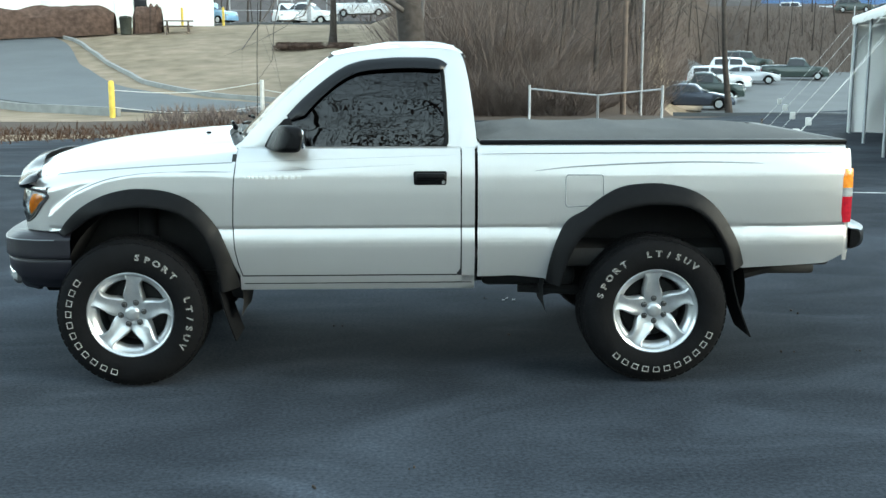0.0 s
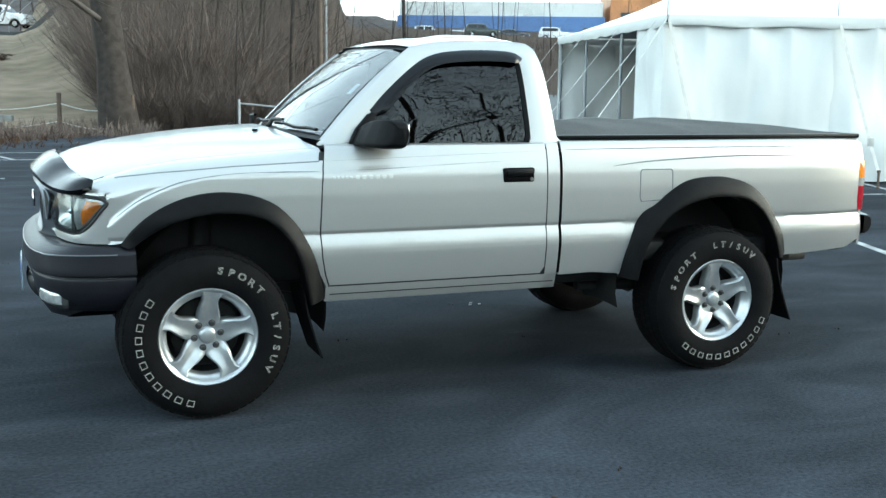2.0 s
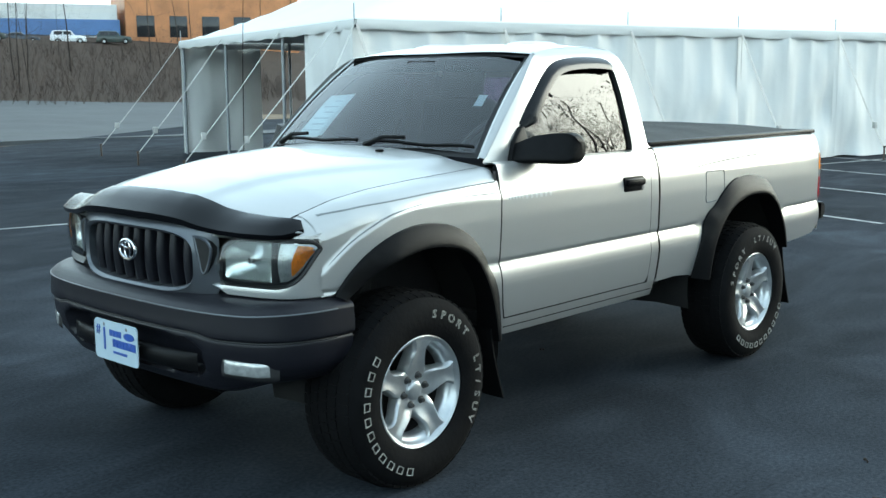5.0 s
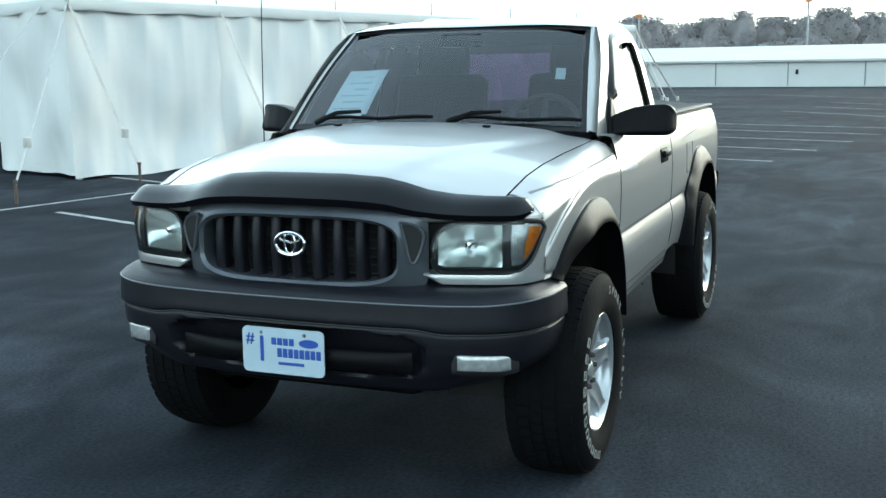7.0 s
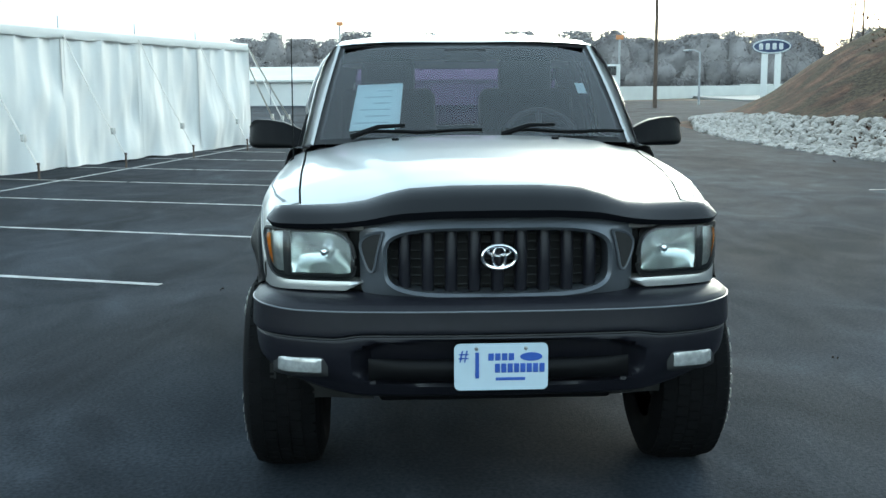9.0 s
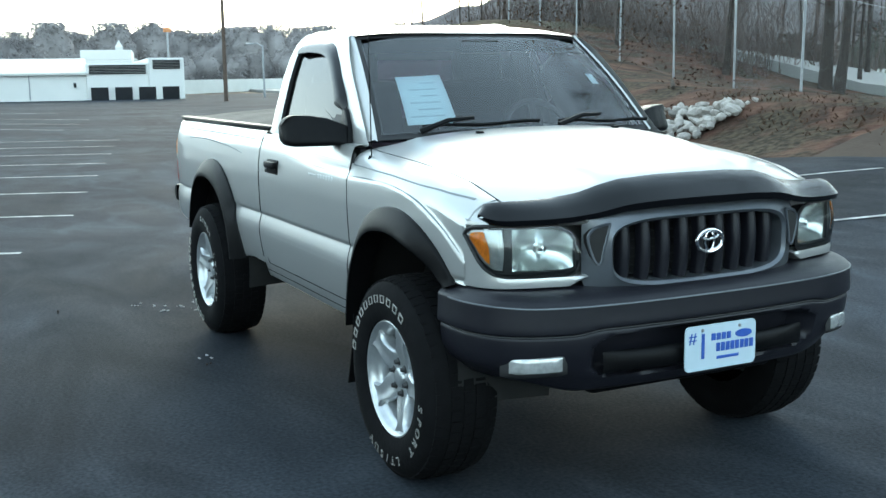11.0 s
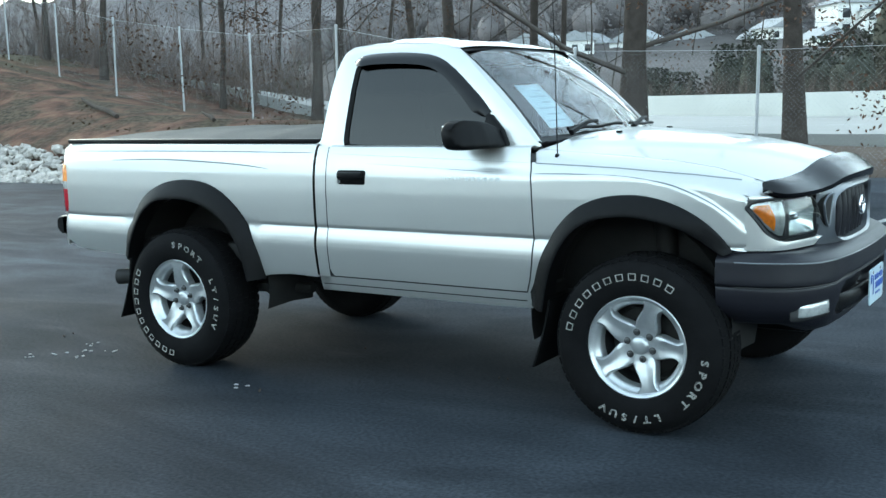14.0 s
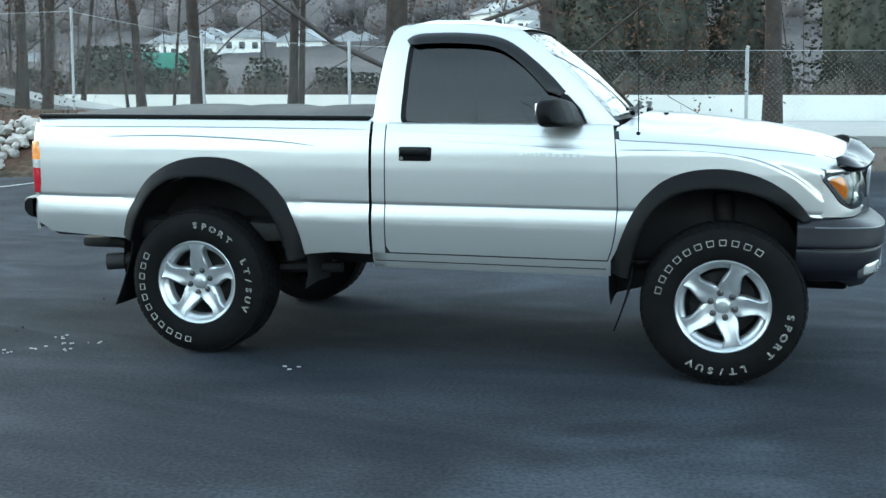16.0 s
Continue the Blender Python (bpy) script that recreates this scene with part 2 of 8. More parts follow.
# Barrel coloured dark to paint the shade behind the spokes.
M_BARREL = material("shaded_barrel", (0.045, 0.045, 0.048), 0.6, 0.3, scale=30, vary=0.3)
M_LUG = material("dull_lug_steel", (0.09, 0.09, 0.09), 0.4, 0.7, scale=60, vary=0.4)
M_CHROME = material("chrome", (0.75, 0.76, 0.78), 0.08, 1.0)
M_VINYL = material("tonneau_vinyl", (0.085, 0.085, 0.083), 0.75, spec=0.08, scale=6, vary=0.25, bump=0.3, bump_scale=200, big=0.8)
M_SEAT = material("grey_cloth", (0.022, 0.022, 0.026), 0.9, scale=40, vary=0.3, bump=0.3)
M_DASH = material("dash_plastic", (0.045, 0.046, 0.05), 0.7, scale=40, vary=0.2)
M_AMBER = material("amber_lens", (0.88, 0.27, 0.02), 0.15, scale=60, vary=0.35, coat=0.8)
M_RED = material("red_lens", (0.4, 0.008, 0.02), 0.1, scale=50, vary=0.3, coat=0.8)
M_CLEARLENS = material("clear_lens", (0.56, 0.57, 0.555), 0.2, 0.5, scale=50, vary=0.3, coat=1.0)
M_REFLECT = material("lamp_reflector", (0.8, 0.84, 0.81), 0.22, 0.75, scale=25, vary=0.15)
M_PAPER = material("paper", (0.8, 0.98, 0.95), 0.8, scale=10, vary=0.06)
M_INK = material("pale_print", (0.6, 0.76, 0.77), 0.8, scale=20, vary=0.2)
M_PLATE = material("plate_white", (0.46, 0.56, 0.62), 0.35, scale=12, vary=0.08)
M_PLATEBLUE = material("plate_blue", (0.03, 0.09, 0.38), 0.4, scale=30, vary=0.2)
M_BADGE = material("badge_white", (0.62, 0.64, 0.63), 0.4, scale=30, vary=0.1)
M_TRIMDARK = material("shadow_gap", (0.012, 0.012, 0.013), 0.6, scale=30, vary=0.2)
M_PINSTRIPE = material("pinstripe", (0.2, 0.215, 0.22), 0.5, scale=30, vary=0.2)
M_GLASSDARK = glass_material("limo_tint_glass", (0.022, 0.02, 0.03), 1.46)
M_GLASSFRONT = glass_material("windscreen_glass", (0.74, 0.75, 0.8), 1.75)
M_GLASSREAR = glass_material("rear_tint_glass", (0.11, 0.07, 0.15), 1.4)
M_LAMPGLASS = glass_material("lamp_glass", (0.9, 0.93, 0.93), 1.5)

# ---- mesh helpers ----
def mesh_object(name, verts, faces, mat, parent=None, label="", smooth=True, kind="", mats=None, index=None):
    me = bpy.data.meshes.new(name)
    me.from_pydata([tuple(v) for v in verts], [], faces)
    me.validate()
    for mm in (mats or [mat]):
        me.materials.append(mm)
    if index is not None:
        me.polygons.foreach_set("material_index", index)
    if smooth:
        me.polygons.foreach_set("use_smooth", [True] * len(me.polygons))
    me.update()
    ob = new(name, me)
    if parent:
        ob.parent = parent
    return tagged(ob, label, kind=kind)


def part(name, bm, mat, parent, label="", smooth=True):
    """One bmesh as one mesh object under a thing or a part."""
    me = bpy.data.meshes.new(name)
    bmesh.ops.recalc_face_normals(bm, faces=bm.faces)
    bm.to_mesh(me)
    bm.free()
    me.materials.append(mat)
    if smooth:
        me.polygons.foreach_set("use_smooth", [True] * len(me.polygons))
        try:
            me.set_sharp_from_angle(angle=radians(38))
        except AttributeError:
            pass
    ob = new(name, me)
    ob.parent = parent
    return tagged(ob, label)


def thing(name, label, category, m=None, group="", kind=""):
    ob = new(name)
    ob.empty_display_size = 0.2
    if m is not None:
        ob.matrix_world = m
    return tagged(ob, label, category, group, kind)


def add_grid(bm, rows, close_u=False, close_v=False):
    """Quads over rows of points."""
    vs = [[bm.verts.new(p) for p in r] for r in rows]
    nr, nc = len(vs), len(vs[0])
    for i in range(nr if close_u else nr - 1):
        for j in range(nc if close_v else nc - 1):
            q = (vs[i][j], vs[(i + 1) % nr][j], vs[(i + 1) % nr][(j + 1) % nc], vs[i][(j + 1) % nc])
            if len(set(q)) == 4:
                bm.faces.new(q)
    return vs


def add_box(bm, lo, hi, bevel=0.0, seg=2, m=None):
    vs = [bm.verts.new((x, y, z)) for x in (lo[0], hi[0]) for y in (lo[1], hi[1]) for z in (lo[2], hi[2])]
    fs = [bm.faces.new([vs[i] for i in q]) for q in ((0, 1, 3, 2), (4, 6, 7, 5), (0, 4, 5, 1), (2, 3, 7, 6), (0, 2, 6, 4), (1, 5, 7, 3))]
    if bevel:
        es = list({e for f in fs for e in f.edges})
        r = bmesh.ops.bevel(bm, geom=es, offset=bevel, segments=seg, affect="EDGES", profile=0.5)
        vs = list({v for v in vs if v.is_valid} | set(r["verts"]))
    if m is not None:
        for v in vs:
            v.co = m @ v.co
    return vs


def add_tube(bm, pts, rad, seg=8, cap=True):
    """A round bar along pts; rad is a number or one for each point."""
    pts = [Vector(p) for p in pts]
    n = len(pts)
    rads = [rad] * n if isinstance(rad, (int, float)) else rad
    rows = []
    side = None
    for i, p in enumerate(pts):
        d = (pts[min(i + 1, n - 1)] - pts[max(i - 1, 0)]).normalized()
        if side is None:
            side = d.orthogonal().normalized()
        else:
            side = (side - d * side.dot(d)).normalized()
        up = d.cross(side)
        rows.append([p + (side * math.cos(a) + up * math.sin(a)) * rads[i] for a in (2 * math.pi * k / seg for k in range(seg))])
    vs = add_grid(bm, rows, close_v=True)
    if cap:
        bm.faces.new(vs[0][::-1])
        bm.faces.new(vs[-1])


def add_lathe(bm, prof, seg=48, axis="y", center=(0, 0, 0), cap=False):
    """Turns (radius, along) round an axis."""
    rows = []
    for k in range(seg):
        a = 2 * math.pi * k / seg
        c, s = math.cos(a), math.sin(a)
        if axis == "y":
            rows.append([(center[0] + r * c, center[1] + h, center[2] + r * s) for r, h in prof])
        elif axis == "z":
            rows.append([(center[0] + r * c, center[1] + r * s, center[2] + h) for r, h in prof])
        else:
            rows.append([(center[0] + h, center[1] + r * c, center[2] + r * s) for r, h in prof])
    vs = add_grid(bm, rows, close_u=True)
    if cap:
        bm.faces.new([r[0] for r in vs])
        bm.faces.new([r[-1] for r in vs][::-1])


def add_prism(bm, outline, lo, hi, axis="y", bevel=0.0):
    """A flat outline of (a, b) pushed along an axis from lo to hi."""
    def at(a, b, h):
        return (a, h, b) if axis == "y" else ((h, a, b) if axis == "x" else (a, b, h))
    v0 = [bm.verts.new(at(a, b, lo)) for a, b in outline]
    v1 = [bm.verts.new(at(a, b, hi)) for a, b in outline]
    f = [bm.faces.new(v0), bm.faces.new(v1[::-1])]
    n = len(outline)
    for i in range(n):
        bm.faces.new((v0[i], v1[i], v1[(i + 1) % n], v0[(i + 1) % n]))
    if bevel:
        es = list(f[0].edges) + list(f[1].edges)
        bmesh.ops.bevel(bm, geom=es, offset=bevel, segments=2, affect="EDGES", profile=0.5)


def lerp(x, table):
    """Straight-line reading of a table of (x, value)."""
    return float(np.interp(x, [a for a, _ in table], [b for _, b in table]))


def smooth_curve(pts, n):
    """n points along a smooth curve through pts, evenly spaced."""
    P = [Vector(p) for p in pts]
    P = [P[0] * 2 - P[1]] + P + [P[-1] * 2 - P[-2]]
    out = []
    for i in range(1, len(P) - 2):
        a, b, c, d = P[i - 1:i + 3]
        for k in range(12):
            t = k / 12
            out.append(0.5 * ((2 * b) + (c - a) * t + (2 * a - 5 * b + 4 * c - d) * t * t + (3 * b - a - 3 * c + d) * t ** 3))
    out.append(P[-2])
    acc = [0.0]
    for i in range(1, len(out)):
        acc.append(acc[-1] + (out[i] - out[i - 1]).length)
    res = []
    for k in range(n):
        s = acc[-1] * k / (n - 1)
        i = min(max(int(np.searchsorted(acc, s)), 1), len(out) - 1)
        w = (s - acc[i - 1]) / max(acc[i] - acc[i - 1], 1e-9)
        res.append(out[i - 1].lerp(out[i], min(max(w, 0), 1)))
    return res


def step(a, b, x):
    t = min(max((x - a) / (b - a), 0), 1)
    return t * t * (3 - 2 * t)

# ---- ground ----
def height(x, y):
    """The lie of the land, in metres above the car park."""
    z = -0.06 + (0.3 * step(-3.5, -10.0, y) * (1 - step(6, 12, x)) - 0.04 if y < -3 else 0)
    if y < -9:
        m = 3.3 * math.exp(-((x - 34.5) / (12 if x < 34.5 else 9.5)) ** 2) * step(-10.3, -16.8, y + 0.13 * max(0, x - 26)) * (1 - step(-21, -31, y))
        m += 0.75 * (0.12 + 0.88 * step(3.5, 11, x)) * step(-9.0, -11.0 - 0.25 * max(0, x - 6), y) * (1 - step(-13, -18, y)) * (1 - step(27, 40, x))
        m += 0.45 * step(-9.3, -11.5, y) * math.exp(-((x - 23) / 14) ** 4)
        z += m
        z += 0.12 * noise.noise((x * 0.35, y * 0.35, 0)) * step(-10, -13, y)
        z += (45 * step(-130, -420, y) + 6 * step(-75, -140, y)) * (1 - step(130, 290, x))
    if y > 18:
        lawn = 3.9 * step(24, 68, y + 0.25 * x) * (1 - step(1, 9, x)) + 1.9 * step(64, 130, y) * (1 - step(5, 20, x))
        wood = (5.0 * step(28, 62, y) + 9 * step(60, 140, y)) * step(-1, 6, x) * (1 - step(0.29 * (y + 4.5) - 4.5, 0.29 * (y + 4.5) - 0.5, x))
        low = (-1.3 * step(24, 44, y) + 1.6 * step(52, 98, y)) * step(0.29 * (y + 4.5) - 3.5, 0.29 * (y + 4.5), x) + (9.0 * step(82, 150, y)) * step(18, 40, x)
        z += lawn + wood + low
        z += 0.1 * noise.noise((x * 0.3, y * 0.3, 5)) * step(20, 30, y)
    if x > 85:
        z += 8 * step(400, 900, x) * step(-500, -60, y - 0.0 * x)
    return z


def axis_steps():
    a = [0.0]
    while a[-1] < 1500:
        a.append(a[-1] + max(1.3, a[-1] * 0.05))
    return [-v for v in a[:0:-1]] + a


def build_ground():
    xs = [v + 12 for v in axis_steps()]
    ys = axis_steps()
    verts = [(x, y, height(x, y)) for x in xs for y in ys]
    n = len(ys)
    faces, idx = [], []
    for i in range(len(xs) - 1):
        for j in range(n - 1):
            faces.append((i * n + j, (i + 1) * n + j, (i + 1) * n + j + 1, i * n + j + 1))
            x, y = (xs[i] + xs[i + 1]) / 2, (ys[j] + ys[j + 1]) / 2
            w = 1.2 * noise.noise((x * 0.2, y * 0.2, 9))
            k = 0
            if y < -9:
                k = 2 if (8 < x < 60 and y > -28) else 1
                if y < -30:
                    k = 0
                if y < -60:
                    k = 3
            elif y > 18:
                k = 1 if (x > 1.5 + w or y < 24 + w) and not (x > 14 and y < 70) else 0
                if y > 140 or abs(x) > 150:
                    k = 3
            idx.append(k)
    return mesh_object("ground", verts, faces, None, mats=[M_GRASS, M_LEAVES, M_CLAY, M_FOREST], index=idx,
                       label="rolling winter ground of dry grass, leaf litter and clay", kind="structure")


build_ground()

def lot_z(x, y):
    """The car park lifts gently towards its southern edge."""
    return 0.3 * step(-3.5, -10.0, y) * (1 - step(6, 12, x))


LOT = [(-70, -60), (-30, -19), (-10, -12.2), (-2.1, -10.3), (0.5, -9.8), (4, -9.5), (8, -9.8), (12, -10.2), (16, -9.6), (22, -8.8), (28, -9.0),
       (34, -10.0), (40, -13), (46, -16), (52, -19), (62, -30), (92, -44), (92, 40), (26, 36), (14, 27), (9.5, 23.5), (5.8, 22.2), (1, 22.8), (-1.5, 19.5), (-3.1, 17.4), (-6.4, 15.6),
       (-14, 12.6), (-40, 6), (-70, 2)]
bm = bmesh.new()
lot_face = bm.faces.new([bm.verts.new((x, y, 0)) for x, y in LOT])
r = bmesh.ops.extrude_face_region(bm, geom=[lot_face])
for v in r["geom"]:
    if isinstance(v, bmesh.types.BMVert):
        v.co.z = -0.35
for y in np.arange(-11.5, -3.0, 0.5):
    bmesh.ops.bisect_plane(bm, geom=bm.verts[:] + bm.edges[:] + bm.faces[:], plane_co=(0, float(y), 0), plane_no=(0, 1, 0))
for x in np.arange(5.5, 12.6, 0.7):
    bmesh.ops.bisect_plane(bm, geom=bm.verts[:] + bm.edges[:] + bm.faces[:], plane_co=(float(x), 0, 0), plane_no=(1, 0, 0))
for v in bm.verts:
    v.co.z += lot_z(v.co.x, v.co.y)
bmesh.ops.triangulate(bm, faces=[f for f in bm.faces if len(f.verts) > 4])
lot = part("parking_lot", bm, M_ASPHALT, None, smooth=False)
tagged(lot, "wide dark sealed asphalt car park with faint stains", kind="structure")


def drape(name, path, widths, mat, label, lift=0.03, kind="structure", n=60, cross=5):
    """A strip laid over the land along a curve."""
    c = smooth_curve([(x, y, 0) for x, y in path], n)
    rows = []
    for i, p in enumerate(c):
        d = (c[min(i + 1, n - 1)] - c[max(i - 1, 0)]).normalized()
        s = Vector((-d.y, d.x, 0))
        w = lerp(i / (n - 1), widths)
        row = []
        for k in range(cross):
            q = p + s * (w * (k / (cross - 1) - 0.5))
            row.append((q.x, q.y, max(height(q.x, q.y), height(p.x, p.y) - 0.3) + lift))
        rows.append([(row[0][0], row[0][1], row[0][2] - 0.7)] + row + [(row[-1][0], row[-1][1], row[-1][2] - 0.7)])
    rows = [[(x, y, z - 0.5) for x, y, z in rows[0]]] + rows + [[(x, y, z - 0.5) for x, y, z in rows[-1]]]
    b = bmesh.new()
    add_grid(b, rows)
    ob = part(name, b, mat, None)
    return tagged(ob, label, kind=kind)


drape("access_road", [(-2, 27), (-6, 29.5), (-11, 34), (-16, 43), (-22, 56), (-34, 70), (-60, 84)], [(0, 3), (0.15, 5), (0.4, 6.5), (1, 8)], M_ROAD, "grey asphalt access road climbing past the lawn", lift=0.09)
drape("kerb", [(-1, 29.5), (-4, 31.8), (-8, 36), (-12.5, 45), (-17.5, 56), (-22, 61)], [(0, 0.12), (1, 0.14)], M_KERB, "pale concrete kerb edging the lawn", lift=0.17, cross=3)
drape("kerb_low", [(-7, 25.6), (-10.5, 28.6), (-14.5, 33), (-20, 42)], [(0, 0.12), (1, 0.14)], M_KERB, "thin worn kerb beside the access road", lift=0.25, cross=3)
drape("lower_car_park", [(17.5, 24), (24.5, 42), (33, 62), (42, 88)], [(0, 17), (0.3, 20), (1, 32)], M_ROAD, "sloping asphalt of the lower car park", lift=0.12, cross=13)
drape("highway", [(-260, -14), (-120, -24), (0, -30), (60, -37), (150, -46), (300, -64)], [(0, 20), (1, 20)], material("worn_highway_concrete", (0.24, 0.24, 0.23), 0.85, scale=0.6, vary=0.2, big=0.08, bump=0.2, bump_scale=30), "wide pale grey highway beyond the fence", lift=0.25, n=80)
drape("upper_yard", [(-16, 71), (-6, 72), (5, 71), (14, 68)], [(0, 9), (1, 8)], M_ROAD, "asphalt yard with parked vehicles above the lawn", lift=0.15)

# painted stall lines
E_ANG = math.atan2(-0.29, 1)


def line(name, a, b, w=0.085, z=0.004):
    a, b = Vector((*a, 0)), Vector((*b, 0))
    d = (b - a).normalized()
    s = Vector((-d.y, d.x, 0)) * (w / 2)
    n = max(2, int((b - a).length / 0.6))
    rows = []
    for i in range(n + 1):
        p = a.lerp(b, i / n)
        q = Vector((0, 0, z + lot_z(p.x, p.y) + (0.004 if p.y < -3.5 else 0)))
        rows.append([tuple(p - s + q), tuple(p + s + q)])
    m = bmesh.new()
    add_grid(m, rows)
    ob = part(name, m, M_LINE, None)
    return tagged(ob, "worn white painted parking line on asphalt", kind="structure")


stall_dir = Vector((0.34, 0.94))
for k in range(9):
    s = Vector((3.85 + 2.47 * k, 2.08 - 0.53 * k - (0.25 if k > 1 else 0)))
    e = s + stall_dir * (4.6 - 0.05 * k)
    line("stall_line", s, e)
    if k > 0:
        e2 = e + Vector((0.05, 0.0)) + stall_dir * 3.5
        line("stall_line", e + stall_dir * 0.06, e2)
line("stall_line", (0.5, 8.1), (28.5, 2.6))
for x0, y0, x1, y1 in ((-4.2, 11.6, -1.0, 11.2), (-4.5, 9.1, -1.2, 8.7), (-1.8, 16.6, 2.6, 16.9), (-1.9, 14.8, 2.9, 15.0),
                       (-1.4, 16.6, -0.9, 14.9), (-0.2, 16.7, 0.3, 14.9), (1.0, 16.8, 1.5, 15.0), (2.2, 16.9, 2.8, 15.0),
                       (6.4, 20.5, 8.4, 21.0), (8.4, 22.6, 7.7, 19.8), (10.1, -6.1, 9.05, -9.2), (6.95, -5.25, 5.9, -8.4), (4.05, -4.6, 3.1, -7.7), (1.1, -3.9, 0.05, -7.0),
                       (30, -2, 34, 1.2), (34, -3, 38, 0.4), (38, -4, 43, 0.0), (47, -4, 56, 4)):
    line("stall_line", (x0, y0), (x1, y1))

# low hazy ridges beyond everything


def ridge(name, cx, cy, length, depth, rise, ang, mat, label, seed, base=-2):
    b = bmesh.new()
    rows = []
    for i in range(181):
        u = (i / 180 - 0.5) * length
        row = []
        for j in range(25):
            v = (j / 24 - 0.5) * depth
            k = math.sin(math.pi * j / 24) * (0.55 + 0.45 * math.sin(math.pi * i / 180))
            hgt = rise * k * (0.8 + 0.3 * noise.noise((u * 0.004 + seed, v * 0.004, 0)) + 0.12 * noise.noise((u * 0.02, v * 0.02, seed)) + 0.06 * noise.noise((u * 0.09, v * 0.09, seed)) + 0.05 * noise.noise((u * 0.31, v * 0.31, seed)))
            row.append((u, v, base + hgt))
        rows.append(row)
    add_grid(b, rows)
    ob = part(name, b, mat, None)
    ob.matrix_world = pose(cx, cy, 0, 0, 0, ang)
    return tagged(ob, label, kind="structure")


# Ridge haze is painted: it lies in the lightened base colour.
ridge("far_ridge", 900, 120, 1500, 400, 34, 84, M_HAZE, "wooded ridge on the horizon, pale grey painted for haze", 3)
ridge("far_ridge", 700, -260, 700, 260, 22, 60, M_HAZE, "wooded ridge on the horizon, pale grey painted for haze", 7)
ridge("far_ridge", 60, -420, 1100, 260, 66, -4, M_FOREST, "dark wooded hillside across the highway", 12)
ridge("far_ridge", 205, -262, 330, 150, 46, 34, M_HILLWOOD, "wooded hillside behind the mound, haze painted into its grey", 31)
ridge("far_ridge", -60, 420, 900, 200, 40, 0, M_FOREST, "wooded hillside behind the yard", 20)
ridge("far_ridge", -700, 0, 1200, 200, 50, 90, M_FOREST, "wooded ridge beyond the car park entrance", 25)

# ---- marquee ----
TENT0 = Vector((8.35, 8.6, 0))
TU = Vector((15.1, -4.65, 0)).normalized()
TN = Vector((-TU.y, TU.x, 0))
TENT_L, TENT_D, EAVE, RIDGE = 15.8, 9.2, 2.5, 4.7
tent = thing("marquee", "large white vinyl marquee with draped side curtains", "tent", pose(8.35, 8.6, 0, 0, 0, math.degrees(math.atan2(TU.y, TU.x))))


def curtain(name, x0, y0, x1, y1, top, bottom, n, seed, amp=0.1, label=""):
    """A hanging sheet with folds that deepen towards the ground."""
    b = bmesh.new()
    rows = []
    d = Vector((x1 - x0, y1 - y0, 0))
    nrm = Vector((-d.y, d.x, 0)).normalized()
    length = d.length
    for i in range(n + 1):
        u = i / n
        s = u * length
        row = []
        for k in range(19):
            v = k / 18
            f = 0.0
            for q, (fr, wt) in enumerate(((0.8, 1.0), (1.7, 0.7), (3.4, 0.2), (6.5, 0.05))):
                f += wt * noise.noise((s * fr + seed * 7 + 0.55 * v * (1 if (seed + q) % 2 else -1) + 0.35 * math.sin(3 * v + q + s) + 0.5 * v * math.sin(s * 0.8 + q), v * (1.1 + 1.0 * q), seed + q))
            swag = 0.075 * abs(math.sin(math.pi * s / 0.66))
            z = top + (bottom - top) * v - (swag * (1 - v) if k else 0)
            if k == 18:
                z += 0.05 * noise.noise((s * 1.3, seed, 0))
            # slack hollows hang between the hooks along the eave and run down into long folds
            scoop = 0.07 * abs(math.sin(math.pi * s / 0.66)) * math.exp(-v * 4.5) + 0.05 * v * (1 - v) * 4 * noise.noise((s * 1.6 + v * 2.2, v * 0.7, seed + 9))
            edge = min(1, s / 0.3, (length - s) / 0.3)
            off = (f * amp * (0.3 + 0.95 * v) + scoop + 0.1 * v * v * noise.noise((s * 0.3, seed, 2))) * edge
            row.append((x0 + d.x * u + nrm.x * off, y0 + d.y * u + nrm.y * off, z))
        rows.append(row)
    add_grid(b, rows)
    return part(name, b, M_TENT, tent, label)


BAYS = 6
bay = TENT_L / BAYS
for k in range(BAYS):
    curtain("side_curtain", k * bay - 0.06, -0.012 * (k % 2), (k + 1) * bay + 0.06, -0.012 * (k % 2), EAVE - 0.12, 0.02, 90, k + 1, amp=0.15)
curtain("side_curtain", TENT_L, 0.05, TENT_L, TENT_D, EAVE - 0.12, 0.02, 60, 11)
for k in range(3):
    curtain("side_curtain", 3.5 + k * 4.1, TENT_D, 7.6 + k * 4.1 - 0.05, TENT_D, EAVE - 0.12, 0.02, 40, 14 + k)
curtain("side_curtain", 0.0, TENT_D, 1.9, TENT_D + 0.05, EAVE - 0.12, 0.02, 40, 21, amp=0.14, label="gathered white curtain tied at the corner")
curtain("side_curtain", 0.02, 0.05, 0.08, 2.2, EAVE - 0.12, 0.06, 50, 23, amp=0.16, label="gathered white curtain tied at the corner")
